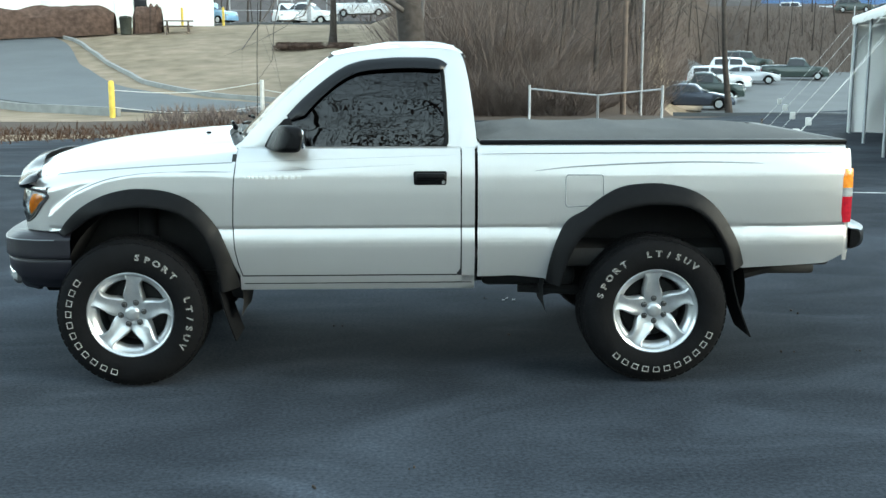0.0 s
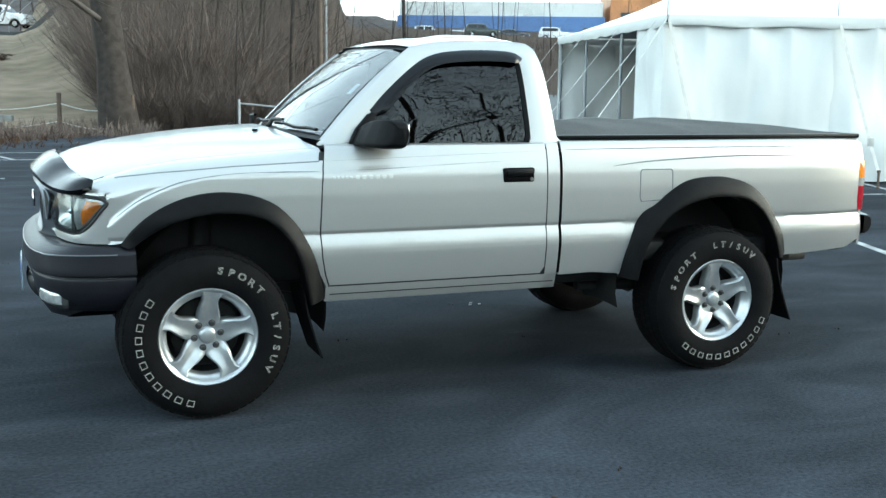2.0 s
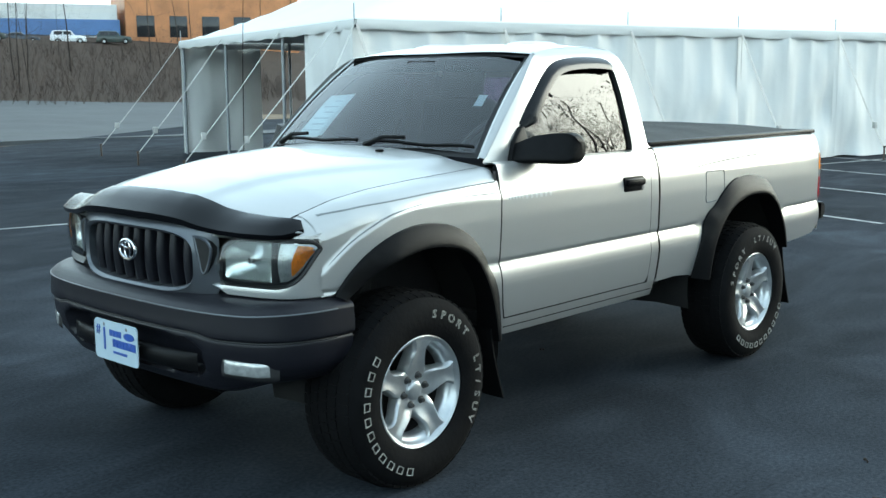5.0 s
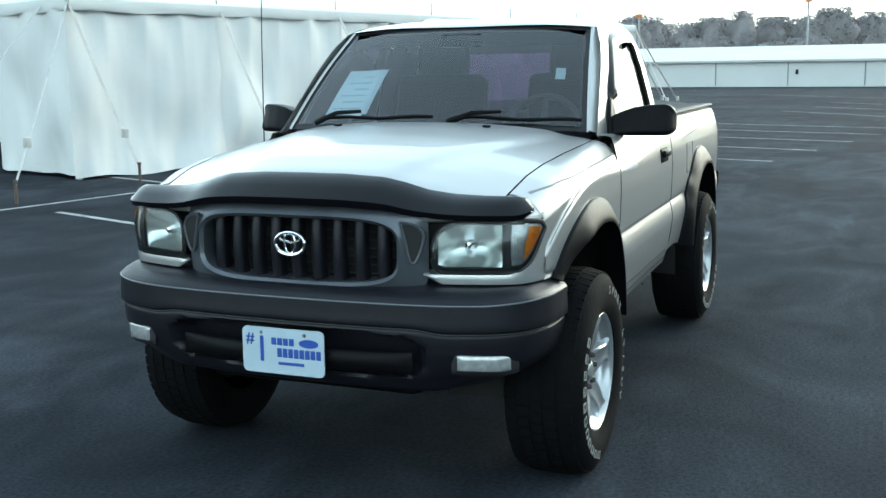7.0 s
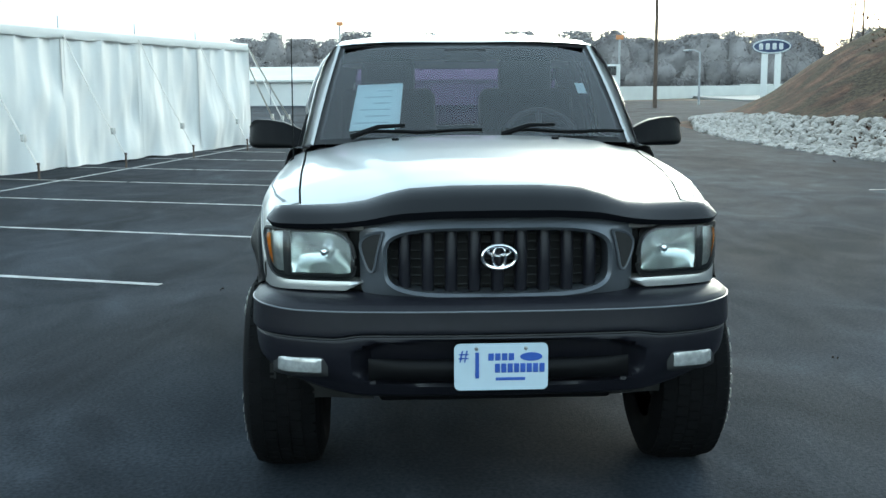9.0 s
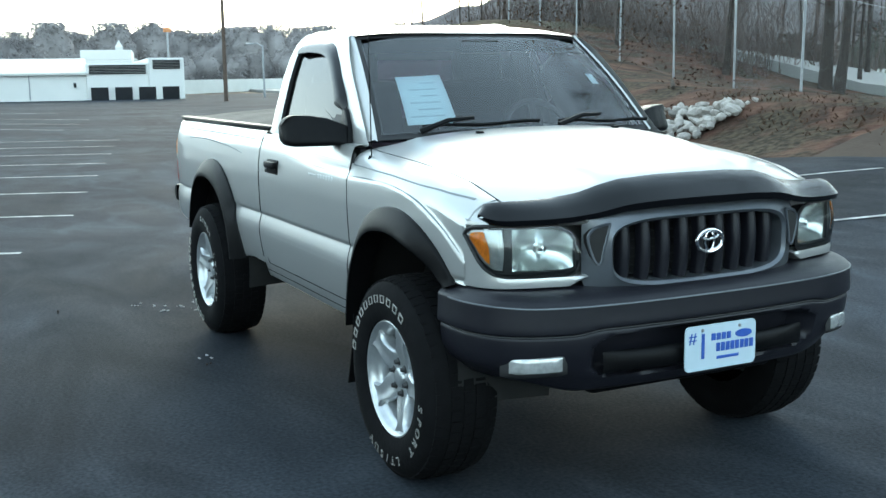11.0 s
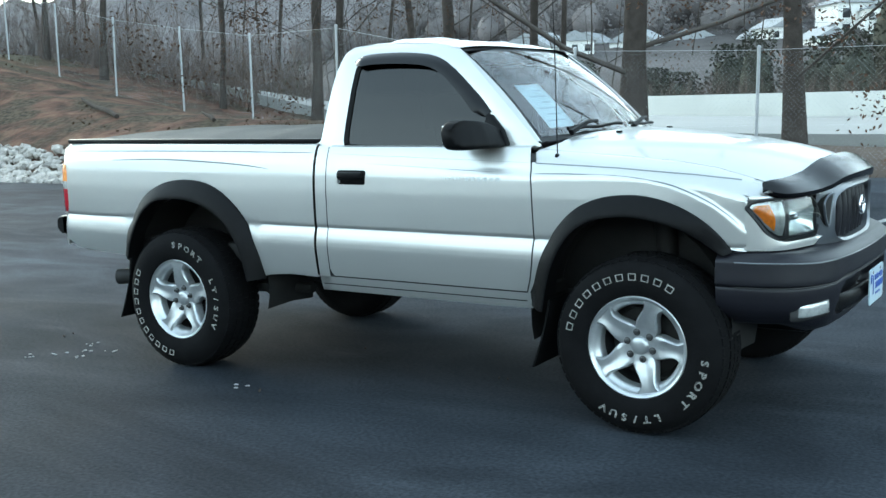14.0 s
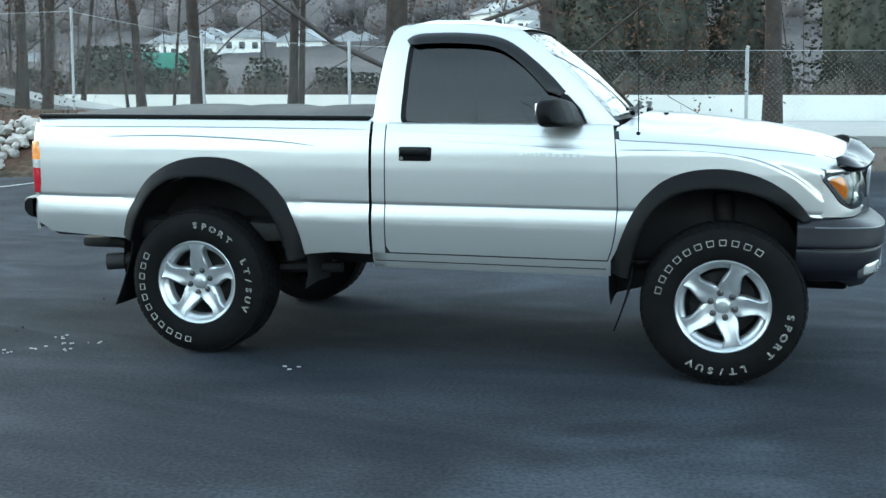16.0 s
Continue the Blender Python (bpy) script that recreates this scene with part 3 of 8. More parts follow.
# roof: hipped sheet with a slack between the bays
b = bmesh.new()
h = TENT_D / 2
rows = []
for i in range(49):
    u = i / 48 * TENT_L
    row = []
    for j in range(25):
        v = j / 24 * TENT_D
        rise = min(1, u / h, (TENT_L - u) / h, v / h, (TENT_D - v) / h)
        sag = 0.06 * math.sin(math.pi * rise) * abs(math.sin(math.pi * u / bay))
        row.append((u, v, EAVE + (RIDGE - EAVE) * (rise ** 1.12) - sag))
    rows.append(row)
add_grid(b, rows)
part("roof_sheet", b, M_TENT, tent)
for nm, a, c in (("valance", (0, 0), (TENT_L, 0)), ("valance", (0, 0), (0, TENT_D)), ("valance", (TENT_L, 0), (TENT_L, TENT_D)), ("valance", (0, TENT_D), (TENT_L, TENT_D))):
    b = bmesh.new()
    n = 60
    outs = -0.03 if (a[1] == 0 and c[1] == 0) or (a[0] == 0 and c[0] == 0) else 0.03
    rows = []
    for i in range(n + 1):
        x, y = a[0] + (c[0] - a[0]) * i / n, a[1] + (c[1] - a[1]) * i / n
        o = (0, outs) if a[1] == c[1] else (outs, 0)
        row = []
        for zz, g in ((0.02, 0.2), (0.0, 1.0), (-0.05, 1.15), (-0.13 + 0.01 * math.sin(i * 1.1), 1.0 + 0.3 * math.sin(i * 0.9)), (-0.16 + 0.012 * math.sin(i * 1.1), 0.6)):
            row.append((x + o[0] * g, y + o[1] * g, EAVE + zz))
        rows.append(row)
    add_grid(b, rows)
    part(nm, b, M_TENT, tent)
for k in range(BAYS + 1):
    for yy in (0.06, TENT_D - 0.06):
        b = bmesh.new()
        add_tube(b, [(k * bay + (0.05 if k == 0 else -0.05), yy, 0), (k * bay + (0.05 if k == 0 else -0.05), yy, EAVE)], 0.032, 10)
        part("pole", b, M_GALV, tent)
        b = bmesh.new()
        add_tube(b, [(k * bay, yy, EAVE - 0.02), (k * bay, yy, EAVE + 0.24)], [0.012, 0.008], 6)
        part("pole_spike", b, M_GALV, tent)
for yy in (3.1, 6.2):
    b = bmesh.new()
    add_tube(b, [(0.04, yy, 0), (0.04, yy, EAVE)], 0.03, 10)
    part("pole", b, M_GALV, tent)
# guy ropes with stakes
for k, (px, py, sx, sy) in enumerate([(i * bay, 0.0, i * bay + 0.3, -1.0) for i in range(BAYS + 1)] +
                                     [(0, 0, -2.0, -1.85), (0, 0.6, -1.6, 1.6), (0, 3.1, -1.8, 3.1), (0, 6.2, -1.8, 6.2), (0, TENT_D, -1.8, TENT_D + 0.2), (TENT_L, 0, TENT_L + 1.8, -0.6), (TENT_L, 0.2, TENT_L + 2.4, 0.2)]):
    b = bmesh.new()
    a, c = Vector((px, py, EAVE - 0.02)), Vector((sx, sy, 0.22))
    w = Vector((0.0, 0.024, 0.0)) if abs(sx - px) > abs(sy - py) else Vector((0.024, 0, 0))
    pts = [a.lerp(c, q / 8) - Vector((0, 0, 0.05 * math.sin(math.pi * q / 8))) for q in range(9)]
    t = Vector((0, 0, 0.004))
    add_grid(b, [[p - w, p - w + t, p + w + t, p + w] for p in pts], close_v=True)
    part("guy_strap", b, M_ROPE, tent, "pale webbing guy strap")
    b = bmesh.new()
    add_tube(b, [(sx, sy, -0.1), (sx, sy, 0.26)], 0.02, 8)
    add_tube(b, [(sx, sy, 0.24), (sx, sy, 0.275)], 0.028, 8)
    part("stake", b, M_WOOD, tent, "rusty steel stake")
    b = bmesh.new()
    q = a.lerp(c, 0.8)
    add_box(b, q - Vector((0.045, 0.03, 0.06)), q + Vector((0.045, 0.03, 0.06)), 0.01)
    part("ratchet", b, M_ROPE, tent)

# ---- pickup truck: front axle at the origin, nose towards -x ----
WB = 2.624
truck = thing("pickup_truck", "silver metallic regular cab pickup with black flares and lifted stance", "pickup truck", pose(0, 0, 0.014))

SIDE = [(0.44, 0.773), (0.49, 0.793), (0.55, 0.81), (0.62, 0.822), (0.66, 0.8275), (0.69, 0.8305), (0.71, 0.8302), (0.73, 0.828), (0.75, 0.824), (0.768, 0.819), (0.78, 0.8148), (0.785, 0.8145), (0.791, 0.819), (0.8, 0.8212), (0.88, 0.824), (0.96, 0.825), (1.04, 0.821), (1.1, 0.811), (1.15, 0.795), (1.19, 0.775)]
CREASE = (0.69, 0.71, 0.73, 0.75, 0.768, 0.778, 0.783, 0.788, 0.794, 0.80)
SWAGE = [(-0.48, 0.76), (-0.41, 0.85), (-0.34, 0.912), (-0.28, 0.955), (-0.2, 0.995), (-0.1, 1.031), (0.03, 1.054), (0.157, 1.064), (0.3, 1.066), (0.53, 1.064), (0.84, 1.074), (1.1, 1.088), (1.6, 1.1)]


def taper(x):
    t = 0.0
    if x < -0.05:
        t += 0.30 * (-0.05 - x) ** 2
    if x > 3.2:
        t += 0.22 * (x - 3.2) ** 2
    return t


def side_y(x, z):
    """Half width of the body side."""
    y = lerp(z, SIDE) - taper(x)
    if x < 1.5:
        fade = 1 - step(0.7, 1.45, x)
        y += 0.010 * fade * (1 - step(-0.012, 0.012, z - lerp(x, SWAGE))) - 0.004 * fade
    return y


def arch(x, cx, cz, r, rz):
    u = (x - cx) / r
    return cz + rz * math.sqrt(max(0.0, 1 - abs(u) ** 2.3)) if abs(u) < 1 else -1


F_ARCH = (0.09, 0.44, 0.42, 0.47)
R_ARCH = (2.575, 0.45, 0.49, 0.46)


def levels_between(z0, z1, n):
    """Even heights from z0 to z1 with extra rows at the body crease."""
    return sorted([z0 + (z1 - z0) * k / (n - 1) for k in range(n)] + [min(max(c, z0), z1) for c in CREASE])


def panel(name, s, xs, zb, zt, parent, rows=26, label="", extra=None, mat=None):
    """A body side panel in columns from zb(x) up to zt(x), then any inward points of extra(x)."""
    b = bmesh.new()
    g = []
    for x in xs:
        z0, z1 = zb(x), zt(x)
        zs = levels_between(z0, z1, rows)
        col = [(x, s * (side_y(x, z0) - 0.035), z0 + 0.004)] + [(x, s * side_y(x, z), z) for z in zs]
        if extra:
            col += [(px, s * py, pz) for px, py, pz in extra(x)]
        g.append(col)
    add_grid(b, g)
    return part(name, b, mat or M_PAINT, parent, label)


def span(a, b, n):
    return [a + (b - a) * i / (n - 1) for i in range(n)]


HOOD_EDGE_Z = [(-0.62, 0.985), (-0.55, 1.0), (-0.48, 1.025), (-0.4, 1.05), (-0.26, 1.09), (-0.09, 1.117), (0.13, 1.137), (0.35, 1.152), (0.51, 1.165)]
HOOD_MID_Z = [(-0.70, 1.02), (-0.66, 1.045), (-0.6, 1.075), (-0.5, 1.11), (-0.36, 1.145), (-0.2, 1.172), (0.0, 1.197), (0.23, 1.218), (0.36, 1.226), (0.5, 1.23)]
HOOD_Y = [(-0.62, 0.635), (-0.5, 0.655), (-0.3, 0.672), (0.0, 0.688), (0.3, 0.70), (0.52, 0.712)]


def nose_x(y):
    y = abs(y)
    return -0.664 + 0.161 * y * y + 0.462 * y ** 4


# plan of the front corner, round which the headlight wraps
CORNER = [(p.y, p.x) for p in smooth_curve([(-0.607, 0.466, 0), (-0.587, 0.55, 0), (-0.567, 0.625, 0), (-0.542, 0.695, 0), (-0.527, 0.722, 0), (-0.503, 0.748, 0), (-0.472, 0.767, 0), (-0.435, 0.779, 0), (-0.402, 0.786, 0)], 60)]


def corner_x(y):
    y = abs(y)
    return nose_x(y) if y < 0.466 else lerp(y, CORNER)


def squeeze(y):
    """From the evenly stepped width of the lamp to its true width round the corner."""
    return lerp(y, [(0.0, 0.0), (0.62, 0.625), (0.69, 0.695), (0.71, 0.722), (0.73, 0.748), (0.75, 0.767), (0.77, 0.779), (0.783, 0.785), (0.79, 0.787)])


def fender_bottom(x):
    return max(arch(x, *F_ARCH) + 0.02, 0.50 if x > 0.3 else lerp(x, [(-0.41, 0.768), (-0.36, 0.772), (-0.32, 0.79), (-0.27, 0.83), (-0.2, 0.87), (-0.1, 0.905), (0.0, 0.92), (0.29, 0.85)]))


def fender_top(x):
    return lerp(x, HOOD_EDGE_Z) - 0.085


def fender_roll(x):
    ze = lerp(x, HOOD_EDGE_Z)
    ye = lerp(x, HOOD_Y)
    y0 = side_y(x, ze - 0.085)
    return [(x, y0 - (y0 - ye) * 0.10, ze - 0.058), (x, y0 - (y0 - ye) * 0.27, ze - 0.034), (x, y0 - (y0 - ye) * 0.52, ze - 0.014), (x, y0 - (y0 - ye) * 0.78, ze - 0.004),
            (x, ye + 0.004, ze), (x, ye + 0.003, ze - 0.03)]


def door_front(z):
    """The curved shut line in front of the door."""
    return lerp(z, [(0.49, 0.56), (0.54, 0.545), (0.6, 0.525), (0.68, 0.51), (0.8, 0.503), (1.0, 0.512), (1.1, 0.522), (1.2, 0.535)])


for s in (-1, 1):
    # front fender; its rear edge follows the door line
    b = bmesh.new()
    g = []
    for x in span(-0.41, 0.515, 64):
        z0, z1 = fender_bottom(x), fender_top(x)
        col = []
        for z in levels_between(z0, z1, 30):
            xx = x if x < 0.3 else 0.3 + (x - 0.3) / 0.215 * (door_front(z) - 0.003 - 0.3)
            zz = max(z, fender_bottom(min(xx, 0.5)) if xx < 0.5 else z)
            col.append((xx, s * side_y(xx, zz), zz))
        col += [(px if px < 0.3 else 0.3 + (px - 0.3) / 0.215 * 0.222, s * py, pz) for px, py, pz in fender_roll(x)]
        g.append(col)
    add_grid(b, g)
    fender = part("fender", b, M_PAINT, truck)
    # front lip of the fender above the headlight
    b = bmesh.new()
    g = []
    for x in span(-0.50, -0.38, 12):
        g.append([(max(px, corner_x(min(py, 0.782)) + 0.012), s * min(py, 0.786), pz - 0.003) for px, py, pz in fender_roll(x)[:5]])
    add_grid(b, g)
    part("fender_lip", b, M_PAINT, truck)
    # strip of bodywork beneath the headlight
    b = bmesh.new()
    g = []
    for y in span(0.44, 0.789, 36):
        x = corner_x(squeeze(y)) - 0.006 + 0.008 * step(0.72, 0.775, y)
        zt = max(0.803, lerp(y, [(0.70, 0.803), (0.72, 0.811), (0.742, 0.834), (0.757, 0.866), (0.77, 0.901), (0.783, 0.936), (0.789, 0.965)]))
        zb = 0.772 if y > 0.5 else 0.772 + (0.5 - y) * 0.5
        q = s * squeeze(y)
        g.append([(x + 0.05, q, zt + 0.008), (x, q, zt), (x - 0.004, q, (zt + zb) / 2), (x, q, zb), (x + 0.06, q, zb - 0.01)])
    add_grid(b, g)
    part("headlight_filler", b, M_PAINT, truck)
    # bodywork between the headlight and the hood
    b = bmesh.new()
    g = []
    for y in span(0.44, 0.782, 36):
        x = corner_x(y)
        col = [(x + 0.03, s * y, 0.966), (x + 0.004, s * y, 0.975), (x + 0.010, s * y, 0.986)]
        for dx in (0.03, 0.06, 0.10, 0.15):
            col.append((x + dx, s * (y - 0.02 * step(0.72, 0.77, y) * dx / 0.1), min(0.986 + dx * 0.9, lerp(x + dx, HOOD_EDGE_Z) - 0.006 - 0.055 * step(0.69, 0.76, y))))
        g.append(col)
    add_grid(b, g)
    part("headlight_surround", b, M_PAINT, truck)
    # door skin
    b = bmesh.new()
    g = []
    for i in range(44):
        u = i / 43
        col = []
        for z in levels_between(0.545, 1.175, 40):
            xf, xr = door_front(z) + 0.003, 1.633 - (0.02 * (1 - step(0.545, 0.575, z)))
            x = xf + (xr - xf) * u
            col.append((x, s * (side_y(x, z) + 0.002), z))
        x = col[-1][0]
        col.append((x, s * (side_y(x, 1.175) - 0.02), 1.182))
        col.append((x, s * (side_y(x, 1.175) - 0.06), 1.182))
        g.append(col)
    add_grid(b, g)
    door = part("door", b, M_PAINT, truck)
    # sill and rear pillar
    panel("sill", s, span(0.53, 1.70, 40), lambda x: 0.466, lambda x: 0.538, truck, 8)
    b = bmesh.new()
    add_grid(b, [[(x, s * (side_y(x, z) + 0.0025), z) for z in (0.498, 0.503)] for x in span(0.55, 1.69, 20)])
    part("sill_seam", b, M_TRIMDARK, truck)
    panel("rear_pillar", s, span(1.640, 1.704, 8), lambda x: 0.466, lambda x: 1.18, truck, 40)
    # dark gaps behind the shut lines
    b = bmesh.new()
    add_grid(b, [[(door_front(z) - 0.02, s * (side_y(0.5, z) - 0.006), z), (door_front(z) + 0.02, s * (side_y(0.5, z) - 0.006), z)] for z in span(0.5, 1.15, 20)])
    add_grid(b, [[(1.61, s * (side_y(1.6, z) - 0.006), z), (1.66, s * (side_y(1.6, z) - 0.006), z)] for z in span(0.5, 1.16, 20)])
    add_grid(b, [[(x, s * (side_y(x, 0.54) - 0.008), 0.52), (x, s * (side_y(x, 0.56) - 0.008), 0.56)] for x in span(0.53, 1.66, 12)])
    part("shut_gap", b, M_TRIMDARK, truck)
    # bed side
    def bed_bottom(x):
        return max(arch(x, *R_ARCH) + 0.03, lerp(x, [(1.72, 0.53), (1.9, 0.535), (2.05, 0.52), (2.1, 0.5), (3.0, 0.565), (3.2, 0.575), (3.5, 0.59), (3.6, 0.64)]))

    def bed_roll(x):
        y0 = side_y(x, 1.165)
        return [(x, y0 - 0.008, 1.180), (x, y0 - 0.022, 1.188), (x, y0 - 0.075, 1.190), (x, y0 - 0.08, 1.15)]
    bed = panel("bed_side", s, span(1.719, 3.585, 90), bed_bottom, lambda x: 1.165, truck, 40, extra=bed_roll)
    b = bmesh.new()
    add_grid(b, [[(1.715 + 0.0 * k, s * (0.70 + 0.09 * k), z) for k in (0, 1)] for z in span(0.49, 1.15, 6)])
    part("bed_front_edge", b, M_TRIMDARK, bed)
    # rear corner round to the tailgate
    b = bmesh.new()
    g = []
    for z in span(0.6, 1.165, 24):
        y0 = side_y(3.585, z)
        g.append([(3.585, s * y0, z), (3.602, s * (y0 - 0.004), z), (3.614, s * (y0 - 0.015), z), (3.62, s * (y0 - 0.04), z), (3.622, s * (y0 - 0.09), z)])
    add_grid(b, g)
    part("rear_corner", b, M_PAINT, bed)
    # curved swoosh and creases painted as shade, with pinstripes, all as slim raised lines
    def stripe(pts, w, nm, mat, par):
        b = bmesh.new()
        c = smooth_curve([(x, 0, z) for x, z in pts], 40)
        rows = []
        for i, p in enumerate(c):
            ww = w * (0.15 + 0.85 * math.sin(math.pi * min(1, max(0, i / 39))) ** 0.4)
            rows.append([(p.x, s * (side_y(p.x, p.z - ww) + 0.0005), p.z - ww), (p.x, s * (side_y(p.x, p.z) + 0.0025), p.z), (p.x, s * (side_y(p.x, p.z + ww) + 0.0005), p.z + ww)])
        add_grid(b, rows)
        return part(nm, b, mat, par)
    stripe([(2.0, 1.065), (2.2, 1.085), (2.5, 1.1), (2.8, 1.107), (3.15, 1.1)], 0.004, "crease_line", M_PINSTRIPE, bed)
    stripe([(1.73, 1.148), (2.6, 1.152), (3.57, 1.148)], 0.0026, "pinstripe", M_PINSTRIPE, bed)
    stripe([(0.53, 1.110), (0.84, 1.120), (1.1, 1.128), (1.62, 1.144)], 0.0026, "pinstripe", M_PINSTRIPE, door)
    stripe([(0.53, 1.064), (0.84, 1.074), (1.1, 1.086), (1.4, 1.098)], 0.003, "crease_line", M_PINSTRIPE, door)
    stripe([(-0.38, 0.878), (-0.34, 0.912), (-0.28, 0.955), (-0.2, 0.995), (-0.1, 1.031), (0.03, 1.054), (0.157, 1.064), (0.3, 1.066), (0.505, 1.064)], 0.003, "crease_line", M_PINSTRIPE, fender)
    # the pinstripe runs on along the rounded fender shoulder
    b = bmesh.new()
    rows = []
    for x in span(-0.37, 0.505, 40):
        zc = lerp(x, [(-0.5, 1.02), (-0.35, 1.05), (-0.2, 1.068), (0.12, 1.092), (0.3, 1.1), (0.52, 1.109)])
        row = []
        for dz, lift in ((-0.0026, 0.0004), (0.0, 0.0016), (0.0026, 0.0004)):
            roll = [(pz, py) for px, py, pz in fender_roll(x)[:5]]
            z = zc + dz
            y = side_y(x, z) if z < fender_top(x) else lerp(z, [(fender_top(x), side_y(x, fender_top(x)))] + roll)
            row.append((x, s * (y + lift), z + lift * 0.6))
        rows.append(row)
    add_grid(b, rows)
    part("pinstripe", b, M_PINSTRIPE, fender)
    # fuel flap on the driver's side
    if s < 0:
        b = bmesh.new()
        out = [(2.158, 1.035), (2.168, 1.045), (2.335, 1.045), (2.345, 1.035), (2.347, 0.935), (2.29, 0.89), (2.168, 0.885), (2.158, 0.9)]
        for i in range(len(out)):
            (x0, z0), (x1, z1) = out[i], out[(i + 1) % len(out)]
            add_tube(b, [(x0, -side_y(x0, z0) - 0.0005, z0), (x1, -side_y(x1, z1) - 0.0005, z1)], 0.003, 5)
        part("fuel_flap", b, M_PINSTRIPE, bed, "fuel filler flap outline")
        b = bmesh.new()
        add_box(b, (2.325, -0.803, 0.975), (2.343, -0.795, 0.99), 0.002)
        part("flap_catch", b, M_TRIMDARK, bed)
    # door handle
    b = bmesh.new()
    ry = side_y(1.48, 1.03)
    add_box(b, (1.398, s * (ry - 0.01), 0.994), (1.566, s * (ry + 0.008), 1.066), 0.012)
    handle = part("handle", b, M_BLACK, door, "black plastic door handle")
    b = bmesh.new()
    add_box(b, (1.411, s * (ry + 0.004), 1.024), (1.556, s * (ry + 0.026), 1.058), 0.01)
    part("pull", b, M_BLACK, door)
    b = bmesh.new()
    add_lathe(b, [(0.0, 0.0), (0.009, 0.0), (0.009, 0.006)], 12, "y", (1.548, s * (ry + 0.012), 1.011))
    part("lock", b, M_STEEL, door)
    # badge of plain letter-sized bars
    b = bmesh.new()
    for k in range(6):
        x = 0.665 + 0.032 * k
        yb = side_y(x, 1.03)
        add_box(b, (x, s * (yb - 0.002), 1.026), (x + 0.022, s * (yb + 0.003), 1.046), 0.003, 1)
    part("badge", b, M_BADGE, door, "pale raised badge on the door")
    b = bmesh.new()
    for k in range(5):
        x = 0.56 + 0.02 * k if s < 0 else 0.87 + 0.02 * k
        yb = side_y(x, 1.03)
        add_box(b, (x, s * (yb - 0.002), 1.031), (x + 0.014, s * (yb + 0.003), 1.043), 0.002, 1)
    part("badge", b, M_BADGE, door, "small grey raised badge on the door")

# ---- hood ----
b = bmesh.new()
g = []
for i in range(50):
    u = i / 49
    row = []
    for j in range(61):
        v = (j / 60 - 0.5) * 2
        w = abs(v)
        x0, x1 = -0.635 + 0.16 * w ** 3, 0.40 + 0.12 * w ** 2.2
        x = x0 + (x1 - x0) * u
        ye = lerp(x, HOOD_Y) - 0.004
        zm, ze = lerp(x, HOOD_MID_Z), lerp(x, HOOD_EDGE_Z)
        z = ze + (zm - ze) * (1 - w ** 2.6)
        # raised centre with two soft shoulders that converge towards the nose
        edge = 0.30 + 0.28 * step(-0.6, 0.4, x)
        z += 0.010 * (1 - step(edge - 0.05, edge + 0.03, w * ye)) * step(-0.66, -0.45, x)
        row.append((x, ye * v, z))
    g.append(row)
front = [(p[0] + 0.012, p[1], p[2] - 0.04) for p in g[0]]
back = [(p[0] + 0.004, p[1], p[2] - 0.03) for p in g[-1]]
add_grid(b, [front] + g + [back])
hood = part("hood", b, M_PAINT, truck)
# cowl below the windscreen
b = bmesh.new()
g = []
for j in range(31):
    v = (j / 30 - 0.5) * 2
    w = abs(v)
    y = 0.70 * v
    xh = 0.40 + 0.12 * w ** 2.2
    z0 = lerp(xh, HOOD_EDGE_Z) + (lerp(xh, HOOD_MID_Z) - lerp(xh, HOOD_EDGE_Z)) * (1 - w ** 2.6) - 0.022
    g.append([(xh - 0.03, y, z0 - 0.01), (xh + 0.03, y, z0), (xh + 0.09, y, z0 - 0.004), (xh + 0.16, y, z0 - 0.006)])
add_grid(b, g)
part("cowl", b, M_BLACK, truck)
for yy in (-0.33, 0.33):
    b = bmesh.new()
    add_box(b, (0.30, yy - 0.015, 1.222), (0.325, yy + 0.015, 1.232), 0.004)
    part("washer_jet", b, M_BLACK, hood)

# ---- cab: pillars, roof and glass ----
def cab_y(x, z):
    """Half width of the glasshouse."""
    return lerp(z, [(1.17, 0.752), (1.2, 0.745), (1.3, 0.722), (1.45, 0.682), (1.55, 0.648), (1.62, 0.612), (1.66, 0.575), (1.69, 0.52)]) - 0.02 * (1 - step(0.5, 0.9, x))


WIN = [(0.665, 1.172), (0.668, 1.2), (0.695, 1.252), (0.805, 1.372), (0.93, 1.452), (1.02, 1.525), (1.10, 1.558), (1.2, 1.575), (1.36, 1.582), (1.5, 1.575), (1.528, 1.555),
       (1.538, 1.46), (1.545, 1.34), (1.55, 1.22), (1.543, 1.19), (1.52, 1.178), (1.3, 1.172), (1.05, 1.17)]
OUT = [(0.515, 1.172), (0.53, 1.213), (0.60, 1.285), (0.70, 1.385), (0.81, 1.49), (0.90, 1.572), (0.985, 1.628), (1.12, 1.655), (1.34, 1.668), (1.53, 1.665), (1.615, 1.64),
       (1.65, 1.54), (1.672, 1.40), (1.688, 1.27), (1.695, 1.21), (1.70, 1.172), (1.3, 1.166), (0.9, 1.165)]
